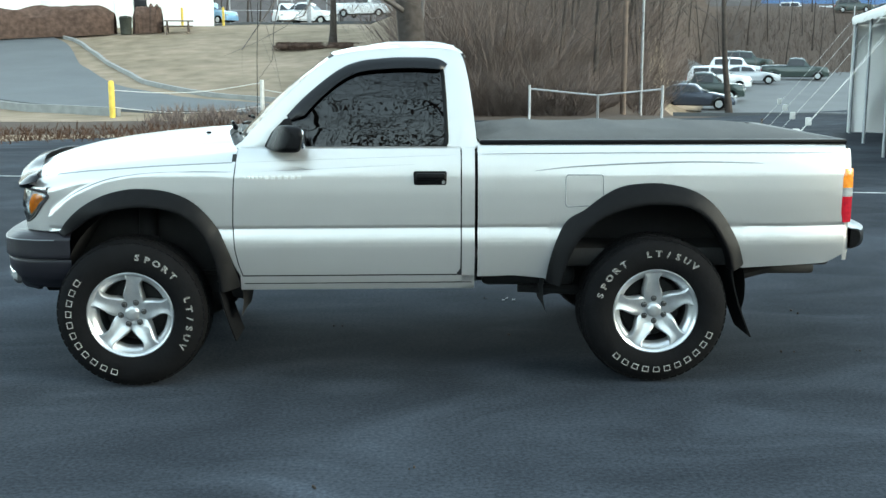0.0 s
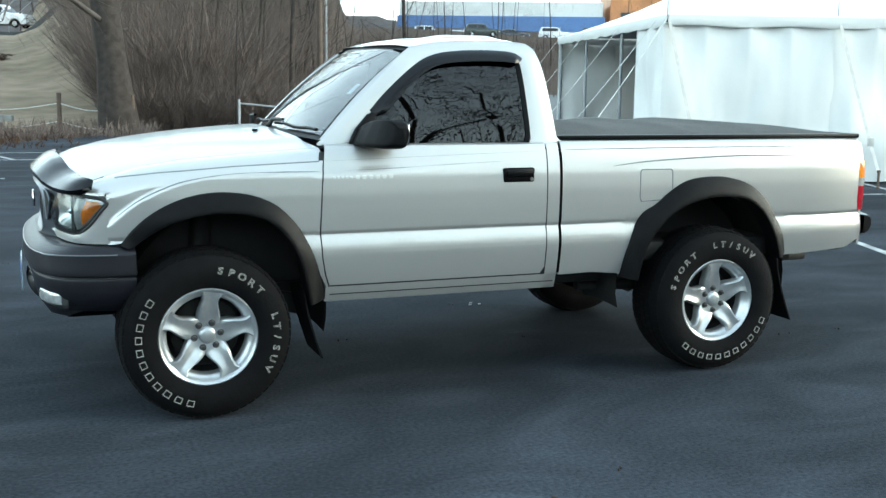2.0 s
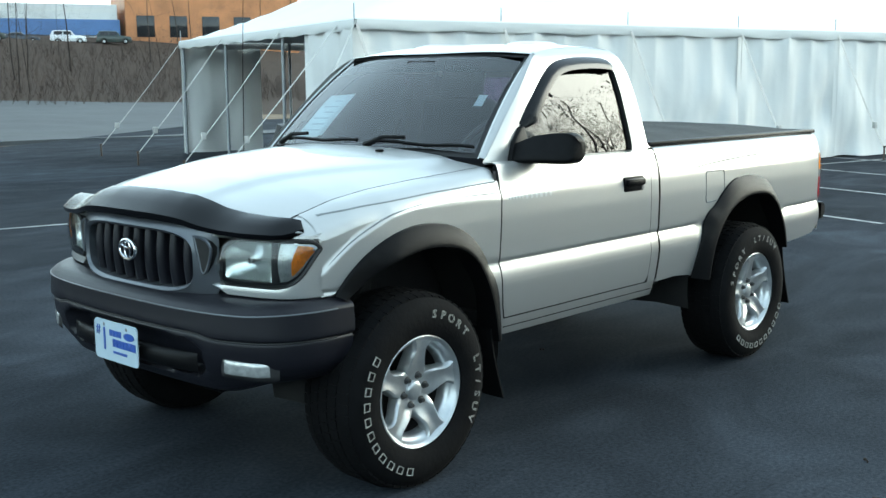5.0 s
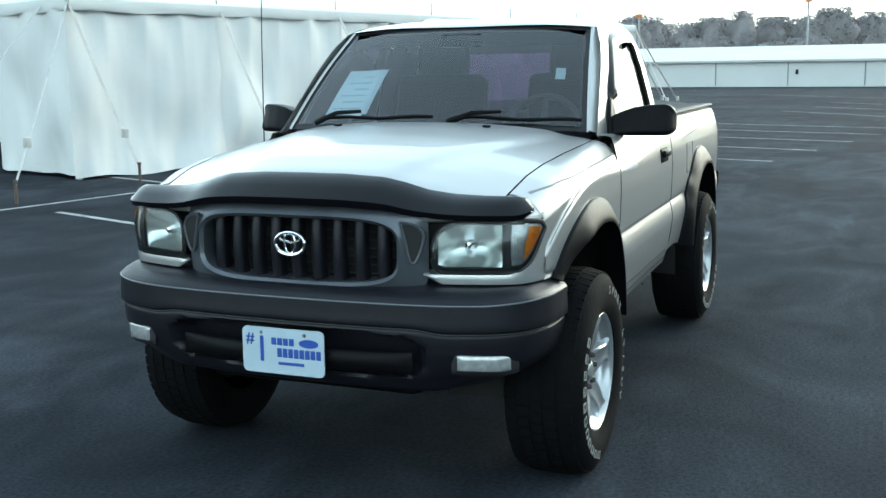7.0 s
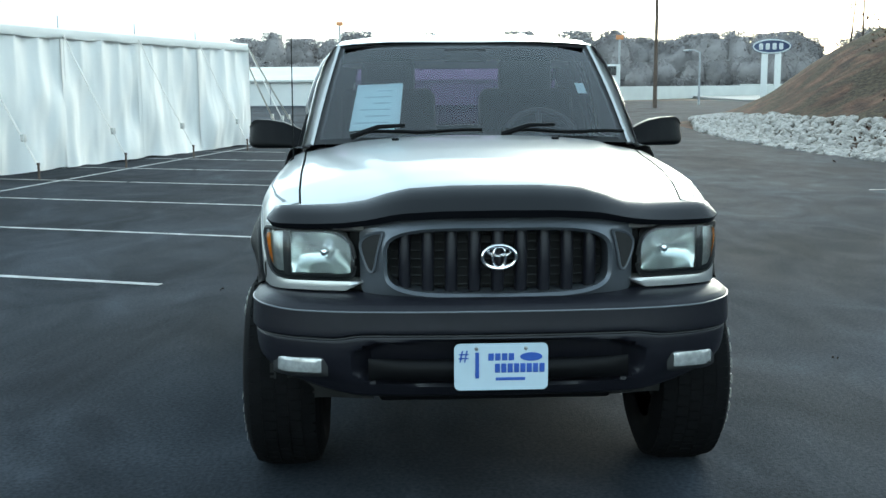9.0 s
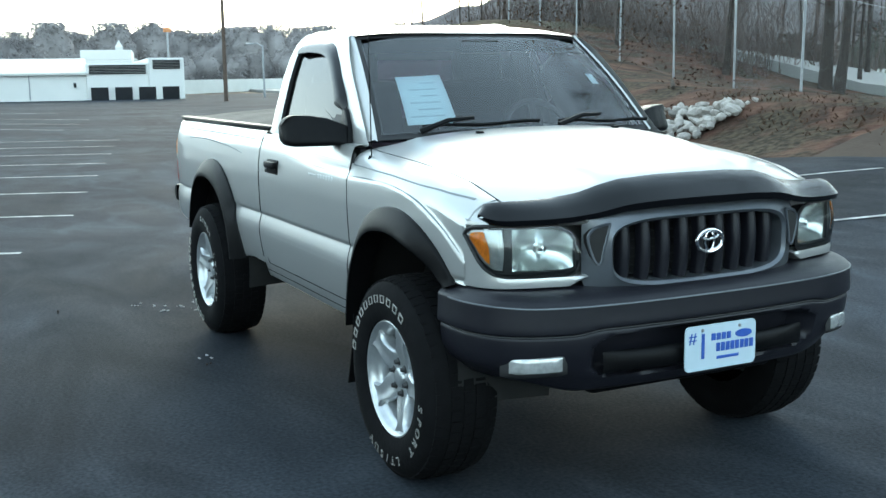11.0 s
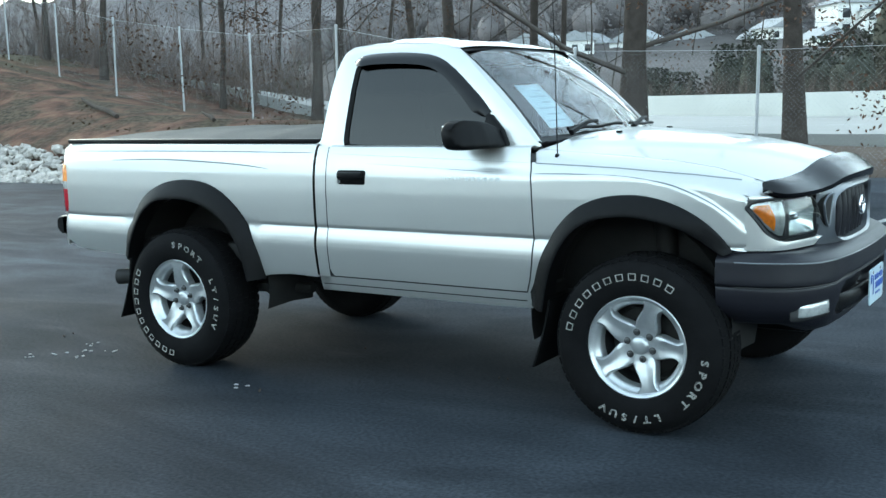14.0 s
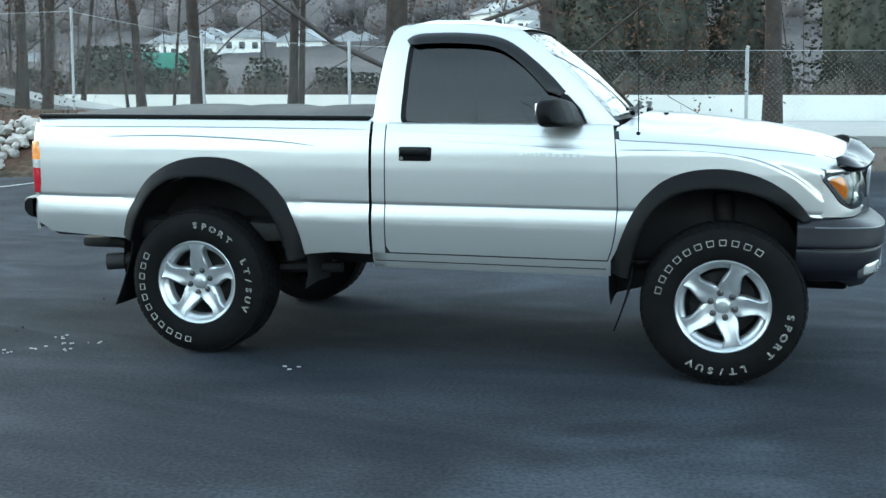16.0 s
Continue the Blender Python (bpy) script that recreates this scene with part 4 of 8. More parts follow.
for s in (-1, 1):
    b = bmesh.new()
    # pair the two outlines corner by corner
    def resample(poly, n_each):
        out = []
        for i in range(len(poly)):
            a, c = Vector((poly[i][0], 0, poly[i][1])), Vector((poly[(i + 1) % len(poly)][0], 0, poly[(i + 1) % len(poly)][1]))
            p, q = poly[i - 1], poly[(i + 2) % len(poly)]
            p, q = Vector((p[0], 0, p[1])), Vector((q[0], 0, q[1]))
            for k in range(n_each):
                t = k / n_each
                out.append(0.5 * ((2 * a) + (c - p) * t + (2 * p - 5 * a + 4 * c - q) * t * t + (3 * a - p - 3 * c + q) * t ** 3))
        return out
    ri, ro = resample(WIN, 6), resample(OUT, 6)
    rows = []
    n = len(ri)
    for k in range(6):
        f = k / 5
        rows.append([(lambda p: (p.x, s * (cab_y(p.x, p.z) + 0.006 * math.sin(math.pi * f)), p.z))(ro[i].lerp(ri[i], f)) for i in range(n)])
    rows.append([(p.x, s * (cab_y(p.x, p.z) - 0.03), p.z) for p in ri])
    add_grid(b, rows, close_v=True)
    part("cab_side", b, M_PAINT, truck)
    # weather strip round the window
    b = bmesh.new()
    ctr = Vector((1.2, 0, 1.37))
    r1 = [p + (p - ctr) * 0.012 for p in ri]
    r2 = [p + (ctr - p) * 0.045 for p in ri]
    add_grid(b, [[(p.x, s * (cab_y(p.x, p.z) + 0.004), p.z) for p in r1], [(p.x, s * (cab_y(p.x, p.z) + 0.008), p.z) for p in ri],
                 [(p.x, s * (cab_y(p.x, p.z) - 0.004), p.z) for p in r2], [(p.x, s * (cab_y(p.x, p.z) - 0.02), p.z) for p in r2]], close_v=True)
    part("window_seal", b, M_BLACK, truck)
    # side glass
    b = bmesh.new()
    rings = [[(lambda p: (p.x, s * (cab_y(p.x, p.z) - 0.010), p.z))(p.lerp(ctr, f)) for p in r2] for f in (0, 0.3, 0.6, 0.85)]
    vs = add_grid(b, rings, close_v=True)
    cv = b.verts.new((ctr.x, s * (cab_y(ctr.x, ctr.z) - 0.010), ctr.z))
    for i in range(n):
        b.faces.new((vs[-1][i], vs[-1][(i + 1) % n], cv))
    part("window", b, M_GLASSDARK, truck, "dark tinted side window")
    # smoked vent visor above the window
    b = bmesh.new()
    path = smooth_curve([(0.755, 0, 1.325), (0.835, 0, 1.41), (0.93, 0, 1.492), (1.02, 0, 1.555), (1.10, 0, 1.588), (1.2, 0, 1.603), (1.36, 0, 1.61), (1.5, 0, 1.603), (1.545, 0, 1.578)], 44)
    g = []
    for i, p in enumerate(path):
        e = 0.4 + 0.6 * min(1, i / 3, (43 - i) / 1.5)
        d = (path[min(i + 1, 43)] - path[max(i - 1, 0)]).normalized()
        nrm = Vector((d.z, 0, -d.x))
        a, m, c = p - nrm * 0.012, p + nrm * 0.02, p + nrm * (0.042 + 0.012 * (1 - step(0, 16, i))) * e
        g.append([(a.x, s * (cab_y(a.x, a.z) + 0.004), a.z), (p.x, s * (cab_y(p.x, p.z) + 0.02 * e), p.z), (m.x, s * (cab_y(m.x, m.z) + 0.028 * e), m.z), (c.x, s * (cab_y(c.x, c.z) + 0.026 * e), c.z), (c.x, s * (cab_y(c.x, c.z) + 0.02 * e), c.z + 0.002)])
    add_grid(b, g)
    part("vent_visor", b, M_SHIELD, truck, "smoked acrylic vent visor")
    # mirror
    mirror = thing("mirror", "black plastic door mirror", "")
    mirror.parent = truck
    b = bmesh.new()
    add_prism(b, [(0.638, 1.168), (0.642, 1.195), (0.672, 1.252), (0.735, 1.318), (0.765, 1.322), (0.79, 1.168)], s * 0.737, s * 0.762, "y", 0.006)
    for v in b.verts:
        v.co.y -= s * (0.752 - cab_y(0.9, v.co.z)) * 0.95
    part("mirror_base", b, M_BLACK, mirror)
    b = bmesh.new()
    g = []
    for i in range(25):
        u = i / 24
        y = 0.738 + 0.250 * u
        tip = math.sqrt(max(0.0, 1 - (max(0, u - 0.8) / 0.203) ** 2.6))
        lo = lerp(u, [(0, 1.172), (0.3, 1.17), (1, 1.168)]) + 0.028 * (1 - tip)
        hi = lerp(u, [(0, 1.25), (0.15, 1.268), (0.35, 1.287), (0.6, 1.297), (0.85, 1.299), (1, 1.294)]) - 0.038 * (1 - tip)
        xf = lerp(u, [(0, 0.635), (0.25, 0.643), (0.5, 0.662), (0.75, 0.693), (1, 0.735)]) + 0.03 * (1 - tip)
        xr = lerp(u, [(0, 0.745), (0.2, 0.79), (0.4, 0.822), (1, 0.845)]) - 0.012 * (1 - tip)
        row = []
        for q in range(32):
            a = 2 * math.pi * q / 32
            c, sn = math.cos(a), math.sin(a)
            pz = (lo + hi) / 2 + (hi - lo) / 2 * math.copysign(abs(sn) ** (0.6 if sn > 0 else 0.42), sn)
            lean = 0.055 * (pz - lo) / (hi - lo) if c < 0 else 0.012 * (pz - lo) / (hi - lo)
            px = (xf + xr) / 2 + (xr - xf) / 2 * math.copysign(abs(c) ** (0.4 if c > 0 else 0.6), c) + lean * abs(c)
            row.append((px, s * y, pz))
        g.append(row)
    vs = add_grid(b, g, close_v=True)
    b.faces.new(vs[-1])
    b.faces.new(vs[0][::-1])
    part("mirror_shell", b, M_BLACK, mirror)
    b = bmesh.new()
    add_box(b, (0.842, s * 0.83, 1.188), (0.8535, s * 0.965, 1.278), 0.003)
    part("mirror_glass", b, M_CHROME, mirror)

# roof
b = bmesh.new()
g = []
for i in range(40):
    u = i / 39
    row = []
    for j in range(41):
        v = (j / 40 - 0.5) * 2
        w = abs(v)
        xf, xr = 0.925 + 0.06 * w ** 2, 1.665 - 0.05 * w ** 4
        x = xf + (xr - xf) * u
        zc = lerp(x, [(0.9, 1.632), (0.95, 1.652), (1.05, 1.675), (1.2, 1.69), (1.4, 1.695), (1.55, 1.69), (1.62, 1.672), (1.65, 1.645), (1.67, 1.61)])
        ze = lerp(x, [(0.9, 1.60), (0.985, 1.628), (1.12, 1.655), (1.34, 1.668), (1.53, 1.665), (1.615, 1.64), (1.67, 1.58)])
        z = ze + (zc - ze) * (1 - w ** 3.2)
        row.append((x, v * (cab_y(x, ze) + 0.002), z))
    g.append(row)
add_grid(b, g)
part("roof", b, M_PAINT, truck)
# two roof ribs
for yy in (-0.3, 0.3):
    b = bmesh.new()
    add_grid(b, [[(x, yy - 0.035, lerp(x, [(1.15, 1.676), (1.25, 1.688), (1.5, 1.69), (1.6, 1.668)])), (x, yy, lerp(x, [(1.15, 1.685), (1.25, 1.702), (1.5, 1.704), (1.6, 1.682)])), (x, yy + 0.035, lerp(x, [(1.15, 1.676), (1.25, 1.688), (1.5, 1.69), (1.6, 1.668)]))] for x in span(1.15, 1.6, 12)])
    part("roof_rib", b, M_PAINT, truck)


def screen_pt(u, v, inset=0.0):
    """A point of the windscreen: u up, v across."""
    w = abs(v)
    lo = Vector((0.435 + 0.085 * w ** 2.2, 0.69 * v, 1.212 - 0.015 * w ** 2))
    hi = Vector((0.928 + 0.06 * w ** 2, 0.585 * v, 1.638 - 0.012 * w ** 2))
    p = lo.lerp(hi, u)
    bulge = math.sin(math.pi * u) * 0.02
    return p + Vector((-0.66 * bulge, 0, 0.75 * bulge)) - Vector((-0.66, 0, 0.75)) * inset


b = bmesh.new()
add_grid(b, [[screen_pt(0.035 + 0.93 * i / 16, v) for v in span(-0.955, 0.955, 33)] for i in range(17)])
windscreen = part("windscreen", b, M_GLASSFRONT, truck, "windscreen with a dark top band")
b = bmesh.new()
for lo_u, hi_u, lo_v, hi_v in ((0.0, 0.05, -1, 1), (0.95, 1.0, -1, 1)):
    add_grid(b, [[screen_pt(u, v, 0.003) for v in span(lo_v, hi_v, 33)] for u in span(lo_u, hi_u, 3)])
for sv in (-1, 1):
    add_grid(b, [[screen_pt(u, sv * v, 0.003) for v in span(0.94, 1.0, 3)] for u in span(0, 1, 17)])
part("screen_seal", b, M_TRIMDARK, truck)
b = bmesh.new()
add_grid(b, [[screen_pt(u, v, 0.006) for v in span(-0.95, 0.95, 33)] for u in span(0.80, 0.96, 5)])
part("shade_band", b, glass_material("shade_band_glass", (0.05, 0.04, 0.06)), windscreen, "dark tint band")
for sv in (-1, 1):
    b = bmesh.new()
    g = []
    for u in span(-0.02, 1.0, 20):
        a = screen_pt(u, sv * 0.985)
        c = screen_pt(u, sv * 1.03)
        x = a.x + 0.06
        g.append([a + Vector((0, 0, 0.004)), a + Vector((0.005, 0.01 * sv, 0.012)), c + Vector((0.02, 0.004 * sv, 0.004)), Vector((c.x + 0.055, sv * (cab_y(c.x + 0.05, c.z) + 0.001), c.z))])
    add_grid(b, g)
    part("a_pillar", b, M_PAINT, truck)
# papers and sticker inside the glass
for (u0, u1, v0, v1), mat_, nm, lb in (((0.12, 0.56, 0.49, 0.78), M_PAPER, "price_sheet", "pale cyan price sheets behind the windscreen"), ((0.46, 0.57, -0.835, -0.77), M_PAPER, "inspection_sticker", "small pale sticker")):
    b = bmesh.new()
    add_grid(b, [[screen_pt(u, v, 0.012) for v in span(v0, v1, 6)] for u in span(u0, u1, 6)])
    sheet = part(nm, b, mat_, truck, lb)
    if nm == "price_sheet":
        b = bmesh.new()
        add_grid(b, [[screen_pt(u, v, 0.015) for v in span(0.46, 0.56, 5)] for u in span(0.14, 0.57, 6)])
        part("second_sheet", b, M_PAPER, sheet)
        for k in range(6):
            b = bmesh.new()
            u = 0.18 + 0.06 * k
            wid = (0.22, 0.16, 0.2, 0.12, 0.19, 0.1)[k]
            add_grid(b, [[screen_pt(uu, v, 0.010) for v in span(0.53, 0.53 + wid, 4)] for uu in (u, u + 0.012)])
            part("print_bar", b, M_INK, sheet)

# rear cab wall with its window
b = bmesh.new()
def back_pt(y, z):
    return (lerp(z, [(1.0, 1.70), (1.2, 1.698), (1.4, 1.675), (1.6, 1.655)]), y, z)
def frame_strip(y0, y1, z0, z1):
    add_grid(b, [[back_pt(y, z) for y in span(y0, y1, 6)] for z in span(z0, z1, 6)])
frame_strip(-0.73, 0.73, 0.6, 1.24)
frame_strip(-0.60, 0.60, 1.53, 1.635)
for sg in (-1, 1):
    add_grid(b, [[back_pt(sg * (0.53 + (cab_y(1.65, z) - 0.012 - 0.53) * k), z) for k in (0, 0.5, 1)] for z in span(1.24, 1.53, 6)])
part("cab_back", b, M_PAINT, truck)
b = bmesh.new()
add_grid(b, [[(back_pt(y, z)[0] - 0.006, y, z) for y in span(-0.535, 0.535, 8)] for z in span(1.235, 1.535, 6)])
part("rear_window", b, M_GLASSREAR, truck, "purple tinted rear window")

# the whole glasshouse stands a little further back on the body
for ob in truck.children:
    if ob.name.split(".")[0] in ("cab_side", "window_seal", "window", "vent_visor", "mirror", "roof", "roof_rib", "windscreen", "screen_seal", "a_pillar", "price_sheet", "inspection_sticker"):
        ob.location.x = 0.022

# ---- interior ----
b = bmesh.new()
add_grid(b, [[(x, y, 1.615 + 0.045 * (1 - (abs(y) / 0.56) ** 3) * min(1, (x - 0.9) / 0.15)) for y in span(-0.56, 0.56, 15)] for x in span(0.965, 1.64, 10)])
part("headliner", b, M_SEAT, truck)
for sg in (-1, 1):
    b = bmesh.new()
    add_box(b, (0.6, sg * 0.70, 0.6), (1.66, sg * 0.73, 1.165), 0.01)
    part("door_trim", b, M_SEAT, truck)
for sg in (-1, 1):
    b = bmesh.new()
    add_grid(b, [[(x, sg * (cab_y(1.6, z) - 0.034), z) for x in (1.50, 1.58, 1.66)] + [(1.662, sg * (cab_y(1.6, z) - 0.14), z)] for z in span(1.15, 1.64, 10)])
    part("pillar_trim", b, M_SEAT, truck)
b = bmesh.new()
add_box(b, (1.66, -0.7, 0.6), (1.675, 0.7, 1.235), 0.004)
part("back_trim", b, M_SEAT, truck)
for yy in (-0.36, 0.36):
    seat = thing("seat", "dark grey cloth seat with headrest", "")
    seat.parent = truck
    b = bmesh.new()
    add_box(b, (1.05, yy - 0.25, 0.85), (1.5, yy + 0.25, 1.0), 0.05, 3)
    part("cushion", b, M_SEAT, seat)
    b = bmesh.new()
    add_box(b, (-0.07, -0.245, 0), (0.07, 0.245, 0.52), 0.05, 3, pose(1.47, yy, 0.92, 0, 14, 0))
    part("backrest", b, M_SEAT, seat)
    b = bmesh.new()
    add_box(b, (-0.05, -0.14, 0), (0.05, 0.14, 0.19), 0.04, 3, pose(1.585, yy, 1.40, 0, 8, 0))
    part("headrest", b, M_SEAT, seat)
b = bmesh.new()
g = []
for y in span(-0.68, 0.68, 25):
    hump = 0.035 * math.exp(-((y + 0.36) / 0.18) ** 2)
    g.append([(0.50 + 0.06 * abs(y) ** 2, y, 1.155), (0.62, y, 1.17 + hump * 0.4), (0.78, y, 1.17 + hump), (0.86, y, 1.13 + hump), (0.88, y, 1.0), (0.86, y, 0.85)])
add_grid(b, g)
part("dashboard", b, M_DASH, truck)
wheel_c = Matrix.Translation((0.97, -0.36, 1.165)) @ Matrix.Rotation(radians(-62), 4, "Y")
b = bmesh.new()
ring = [wheel_c @ Vector((0.18 * math.cos(a), 0.18 * math.sin(a), 0)) for a in span(0, 2 * math.pi, 37)]
add_tube(b, ring, 0.015, 8, cap=False)
for a in (0.2, math.pi - 0.2, -1.57):
    add_tube(b, [wheel_c @ Vector((0, 0, -0.02)), wheel_c @ Vector((0.17 * math.cos(a + 1.57), 0.17 * math.sin(a + 1.57), 0))], 0.016, 6)
add_tube(b, [wheel_c @ Vector((0, 0, -0.05)), wheel_c @ Vector((0, 0, 0.0))], 0.06, 14)
add_tube(b, [wheel_c @ Vector((0, 0, -0.05)), wheel_c @ Vector((0, 0, -0.28))], 0.03, 8)
part("steering_wheel", b, M_DASH, truck)
b = bmesh.new()
add_box(b, (0.55, -0.74, 0.52), (1.69, 0.74, 0.72), 0.02)
part("cab_floor", b, M_DARKMETAL, truck)
b = bmesh.new()
add_box(b, (0.9, -0.1, 1.55), (0.93, 0.1, 1.61), 0.012)
part("rear_view_mirror", b, M_BLACK, truck)

# ---- nose ----
# grille surround: charcoal panel with a rounded opening
def super_ring(a, c, p, zc, n=64):
    out = []
    for k in range(n):
        t = 2 * math.pi * k / n
        co, si = math.cos(t), math.sin(t)
        out.append((a * math.copysign(abs(co) ** (2 / p), co), zc + c * math.copysign(abs(si) ** (2 / p), si)))
    return out


inner = super_ring(0.365, 0.104, 4.2, 0.873)
lip = super_ring(0.388, 0.126, 4.0, 0.873)
outer = super_ring(0.455, 0.155, 7, 0.885)
grille = thing("grille", "charcoal grille with vertical bars", "")
grille.parent = truck
b = bmesh.new()
rows = []
for ring, off in ((outer, 0.015), ([(l[0] * 0.45 + o[0] * 0.55, l[1] * 0.45 + o[1] * 0.55) for l, o in zip(lip, outer)], -0.004), (lip, -0.014), ([(l[0] * 0.5 + i[0] * 0.5, l[1] * 0.5 + i[1] * 0.5) for l, i in zip(lip, inner)], -0.024), (inner, -0.012), ([(y * 0.985, 0.873 + (z - 0.873) * 0.97) for y, z in inner], 0.09)):
    rows.append([(nose_x(y) + off, y, z) for y, z in ring])
add_grid(b, rows, close_v=True)
part("surround", b, M_GRILLE, grille)
for s in (-1, 1):
    # triangular blanking vents either side, their dark recess painted as a black panel
    b = bmesh.new()
    tri = [(0.378, 0.972), (0.41, 0.967), (0.436, 0.955), (0.45, 0.935), (0.449, 0.91), (0.437, 0.87), (0.425, 0.846), (0.415, 0.84), (0.406, 0.852), (0.396, 0.9)]
    vs0 = [b.verts.new((nose_x(y) - 0.0065 - 0.012, s * y, z)) for y, z in tri]
    vs1 = [b.verts.new((nose_x(y) + 0.02, s * y, z)) for y, z in tri]
    b.faces.new(vs0)
    for i in range(len(tri)):
        b.faces.new((vs0[i], vs1[i], vs1[(i + 1) % len(tri)], vs0[(i + 1) % len(tri)]))
    vent = part("side_vent", b, M_DARKMETAL, grille, "side vent of the grille, its dark recess painted black")
    b = bmesh.new()
    rim = [(p.y, p.z) for p in smooth_curve([(0, y, z) for y, z in tri + tri[:1]], 40)]
    add_tube(b, [(nose_x(y) - 0.0165, s * y, z) for y, z in rim], 0.0055, 6, cap=False)
    part("vent_rim", b, M_GRILLE, vent)
b = bmesh.new()
add_grid(b, [[(nose_x(y) + 0.085, y, z) for y in span(-0.37, 0.37, 21)] for z in span(0.76, 0.985, 4)])
part("grille_back", b, M_DARKMETAL, grille)
for k in range(9):
    y = -0.307 + 0.07675 * k
    b = bmesh.new()
    hh = 0.1 * (1 - (abs(y) / 0.40) ** 8)
    rows = []
    for z in span(0.873 - hh, 0.873 + hh, 9):
        bow = 0.012 * math.cos((z - 0.873) / 0.104 * 1.45)
        xb = nose_x(y) + 0.014 - bow
        rows.append([(xb + 0.04, y - 0.02, z), (xb + 0.016, y - 0.0195, z), (xb + 0.006, y - 0.016, z), (xb, y - 0.009, z), (xb - 0.002, y, z), (xb, y + 0.009, z), (xb + 0.006, y + 0.016, z), (xb + 0.016, y + 0.0195, z), (xb + 0.04, y + 0.02, z)])
    add_grid(b, rows)
    part("grille_bar", b, M_BUMPER, grille)
for k in range(7):
    z = 0.79 + 0.028 * k
    b = bmesh.new()
    add_tube(b, [(nose_x(y) + 0.06, y, z) for y in span(-0.35, 0.35, 9)], 0.003, 5)
    part("mesh_bar", b, M_TRIMDARK, grille)
# emblem: plain chrome rings
b = bmesh.new()
ex = nose_x(0) - 0.026
for a, c, r, dz in ((0.055, 0.037, 0.0065, 0), (0.020, 0.034, 0.005, 0), (0.038, 0.013, 0.005, 0.018)):
    add_tube(b, [(ex, a * math.cos(t), 0.893 + dz + c * math.sin(t)) for t in span(0, 2 * math.pi, 33)], r, 8, cap=False)
part("emblem", b, M_CHROME, grille, "chrome oval emblem")

# headlights
for s in (-1, 1):
    lamp = thing("headlight", "clear headlight with amber turn signal", "")
    lamp.parent = truck
    def bay_x(y):
        return corner_x(y)

    LO = [(0.466, 0.862), (0.469, 0.836), (0.477, 0.82), (0.492, 0.811), (0.52, 0.808), (0.68, 0.809), (0.72, 0.815), (0.742, 0.838), (0.757, 0.87), (0.77, 0.905), (0.783, 0.94)]
    HI = [(0.466, 0.875), (0.472, 0.912), (0.485, 0.938), (0.505, 0.957), (0.532, 0.969), (0.565, 0.974), (0.6, 0.975), (0.74, 0.973), (0.762, 0.969), (0.773, 0.962), (0.779, 0.953), (0.783, 0.94)]

    def lens_shape(y0, y1, shrink, off, mat, nm, par, lb="", curve=0.012, n=26, m=10, bowl=0.0, flute=0.0, slant=0.0):
        b = bmesh.new()
        rows = []
        for i in range(n):
            y = y0 + (y1 - y0) * i / (n - 1)
            lo, hi = lerp(y, LO) + shrink, lerp(y, HI) - shrink
            hi = max(hi, lo + 0.002)
            row = []
            for k in range(m):
                z = lo + (hi - lo) * k / (m - 1)
                cz = math.sin(math.pi * k / (m - 1)) * curve
                dip = bowl * max(0, 1 - ((2 * i / (n - 1) - 1) ** 2) * 0.9) * math.sin(math.pi * k / (m - 1)) + flute * (i % 2)
                ys = y + slant * (k / (m - 1) - 0.6) * (1 - i / (n - 1))
                row.append((bay_x(squeeze(ys)) + off + dip - cz + 0.06 * max(0, z - 0.9), s * squeeze(ys), z))
            rows.append(row)
        add_grid(b, rows)
        return part(nm, b, mat, par, lb)
    lens_shape(0.466, 0.735, -0.007, 0.075, M_TRIMDARK, "lamp_housing", lamp, "black lamp housing")
    lens_shape(0.482, 0.681, 0.012, 0.006, M_REFLECT, "reflector", lamp, "silver reflector bowl", curve=0.0, n=30, m=14, bowl=0.05, flute=0.0012)
    lens_shape(0.703, 0.777, 0.012, 0.006, M_CLEARLENS, "side_reflector", lamp, flute=0.002)
    lens_shape(0.737, 0.774, 0.018, -0.004, M_AMBER, "turn_signal", lamp, "amber turn signal", slant=0.012)
    # black bezels round the main lamp and the corner lamp
    for y0, y1, i0, i1 in ((0.467, 0.695, 0.482, 0.681), (0.691, 0.7825, 0.703, 0.776)):
        b = bmesh.new()
        rings = []
        for a, c, low, top, off in ((y0, y1, 0.0, 0.0, 0.0), (i0 - 0.001, i1 + 0.001, 0.016, 0.006, -0.003), (i0, i1, 0.018, 0.008, 0.012)):
            out = [(y, lerp(y, HI) - top) for y in span(a, c, 24)] + [(c, lerp(c, HI) - top + (lerp(c, LO) + low - lerp(c, HI) + top) * k / 6) for k in range(1, 6)]
            out += [(y, min(lerp(y, LO) + low, lerp(y, HI) - top)) for y in span(c, a, 24)] + [(a, lerp(a, LO) + low + (lerp(a, HI) - top - lerp(a, LO) - low) * k / 6) for k in range(1, 6)]
            rings.append([(bay_x(squeeze(y)) + off + 0.06 * max(0, z - 0.9), s * squeeze(y), z) for y, z in out])
        add_grid(b, rings, close_v=True)
        part("bezel", b, M_TRIMDARK, lamp, "black lamp bezel")
    lens_shape(0.468, 0.782, 0.0, -0.010, M_LAMPGLASS, "lens", lamp, "clear lens")
    # black seal round the lens
    b = bmesh.new()
    ring = [(y, lerp(y, HI)) for y in span(0.467, 0.7825, 44)] + [(y, lerp(y, LO)) for y in span(0.7825, 0.467, 44)]
    add_tube(b, [(bay_x(squeeze(y)) - 0.001 + 0.06 * max(0, z - 0.9), s * squeeze(y), z) for y, z in ring], 0.0075, 6)
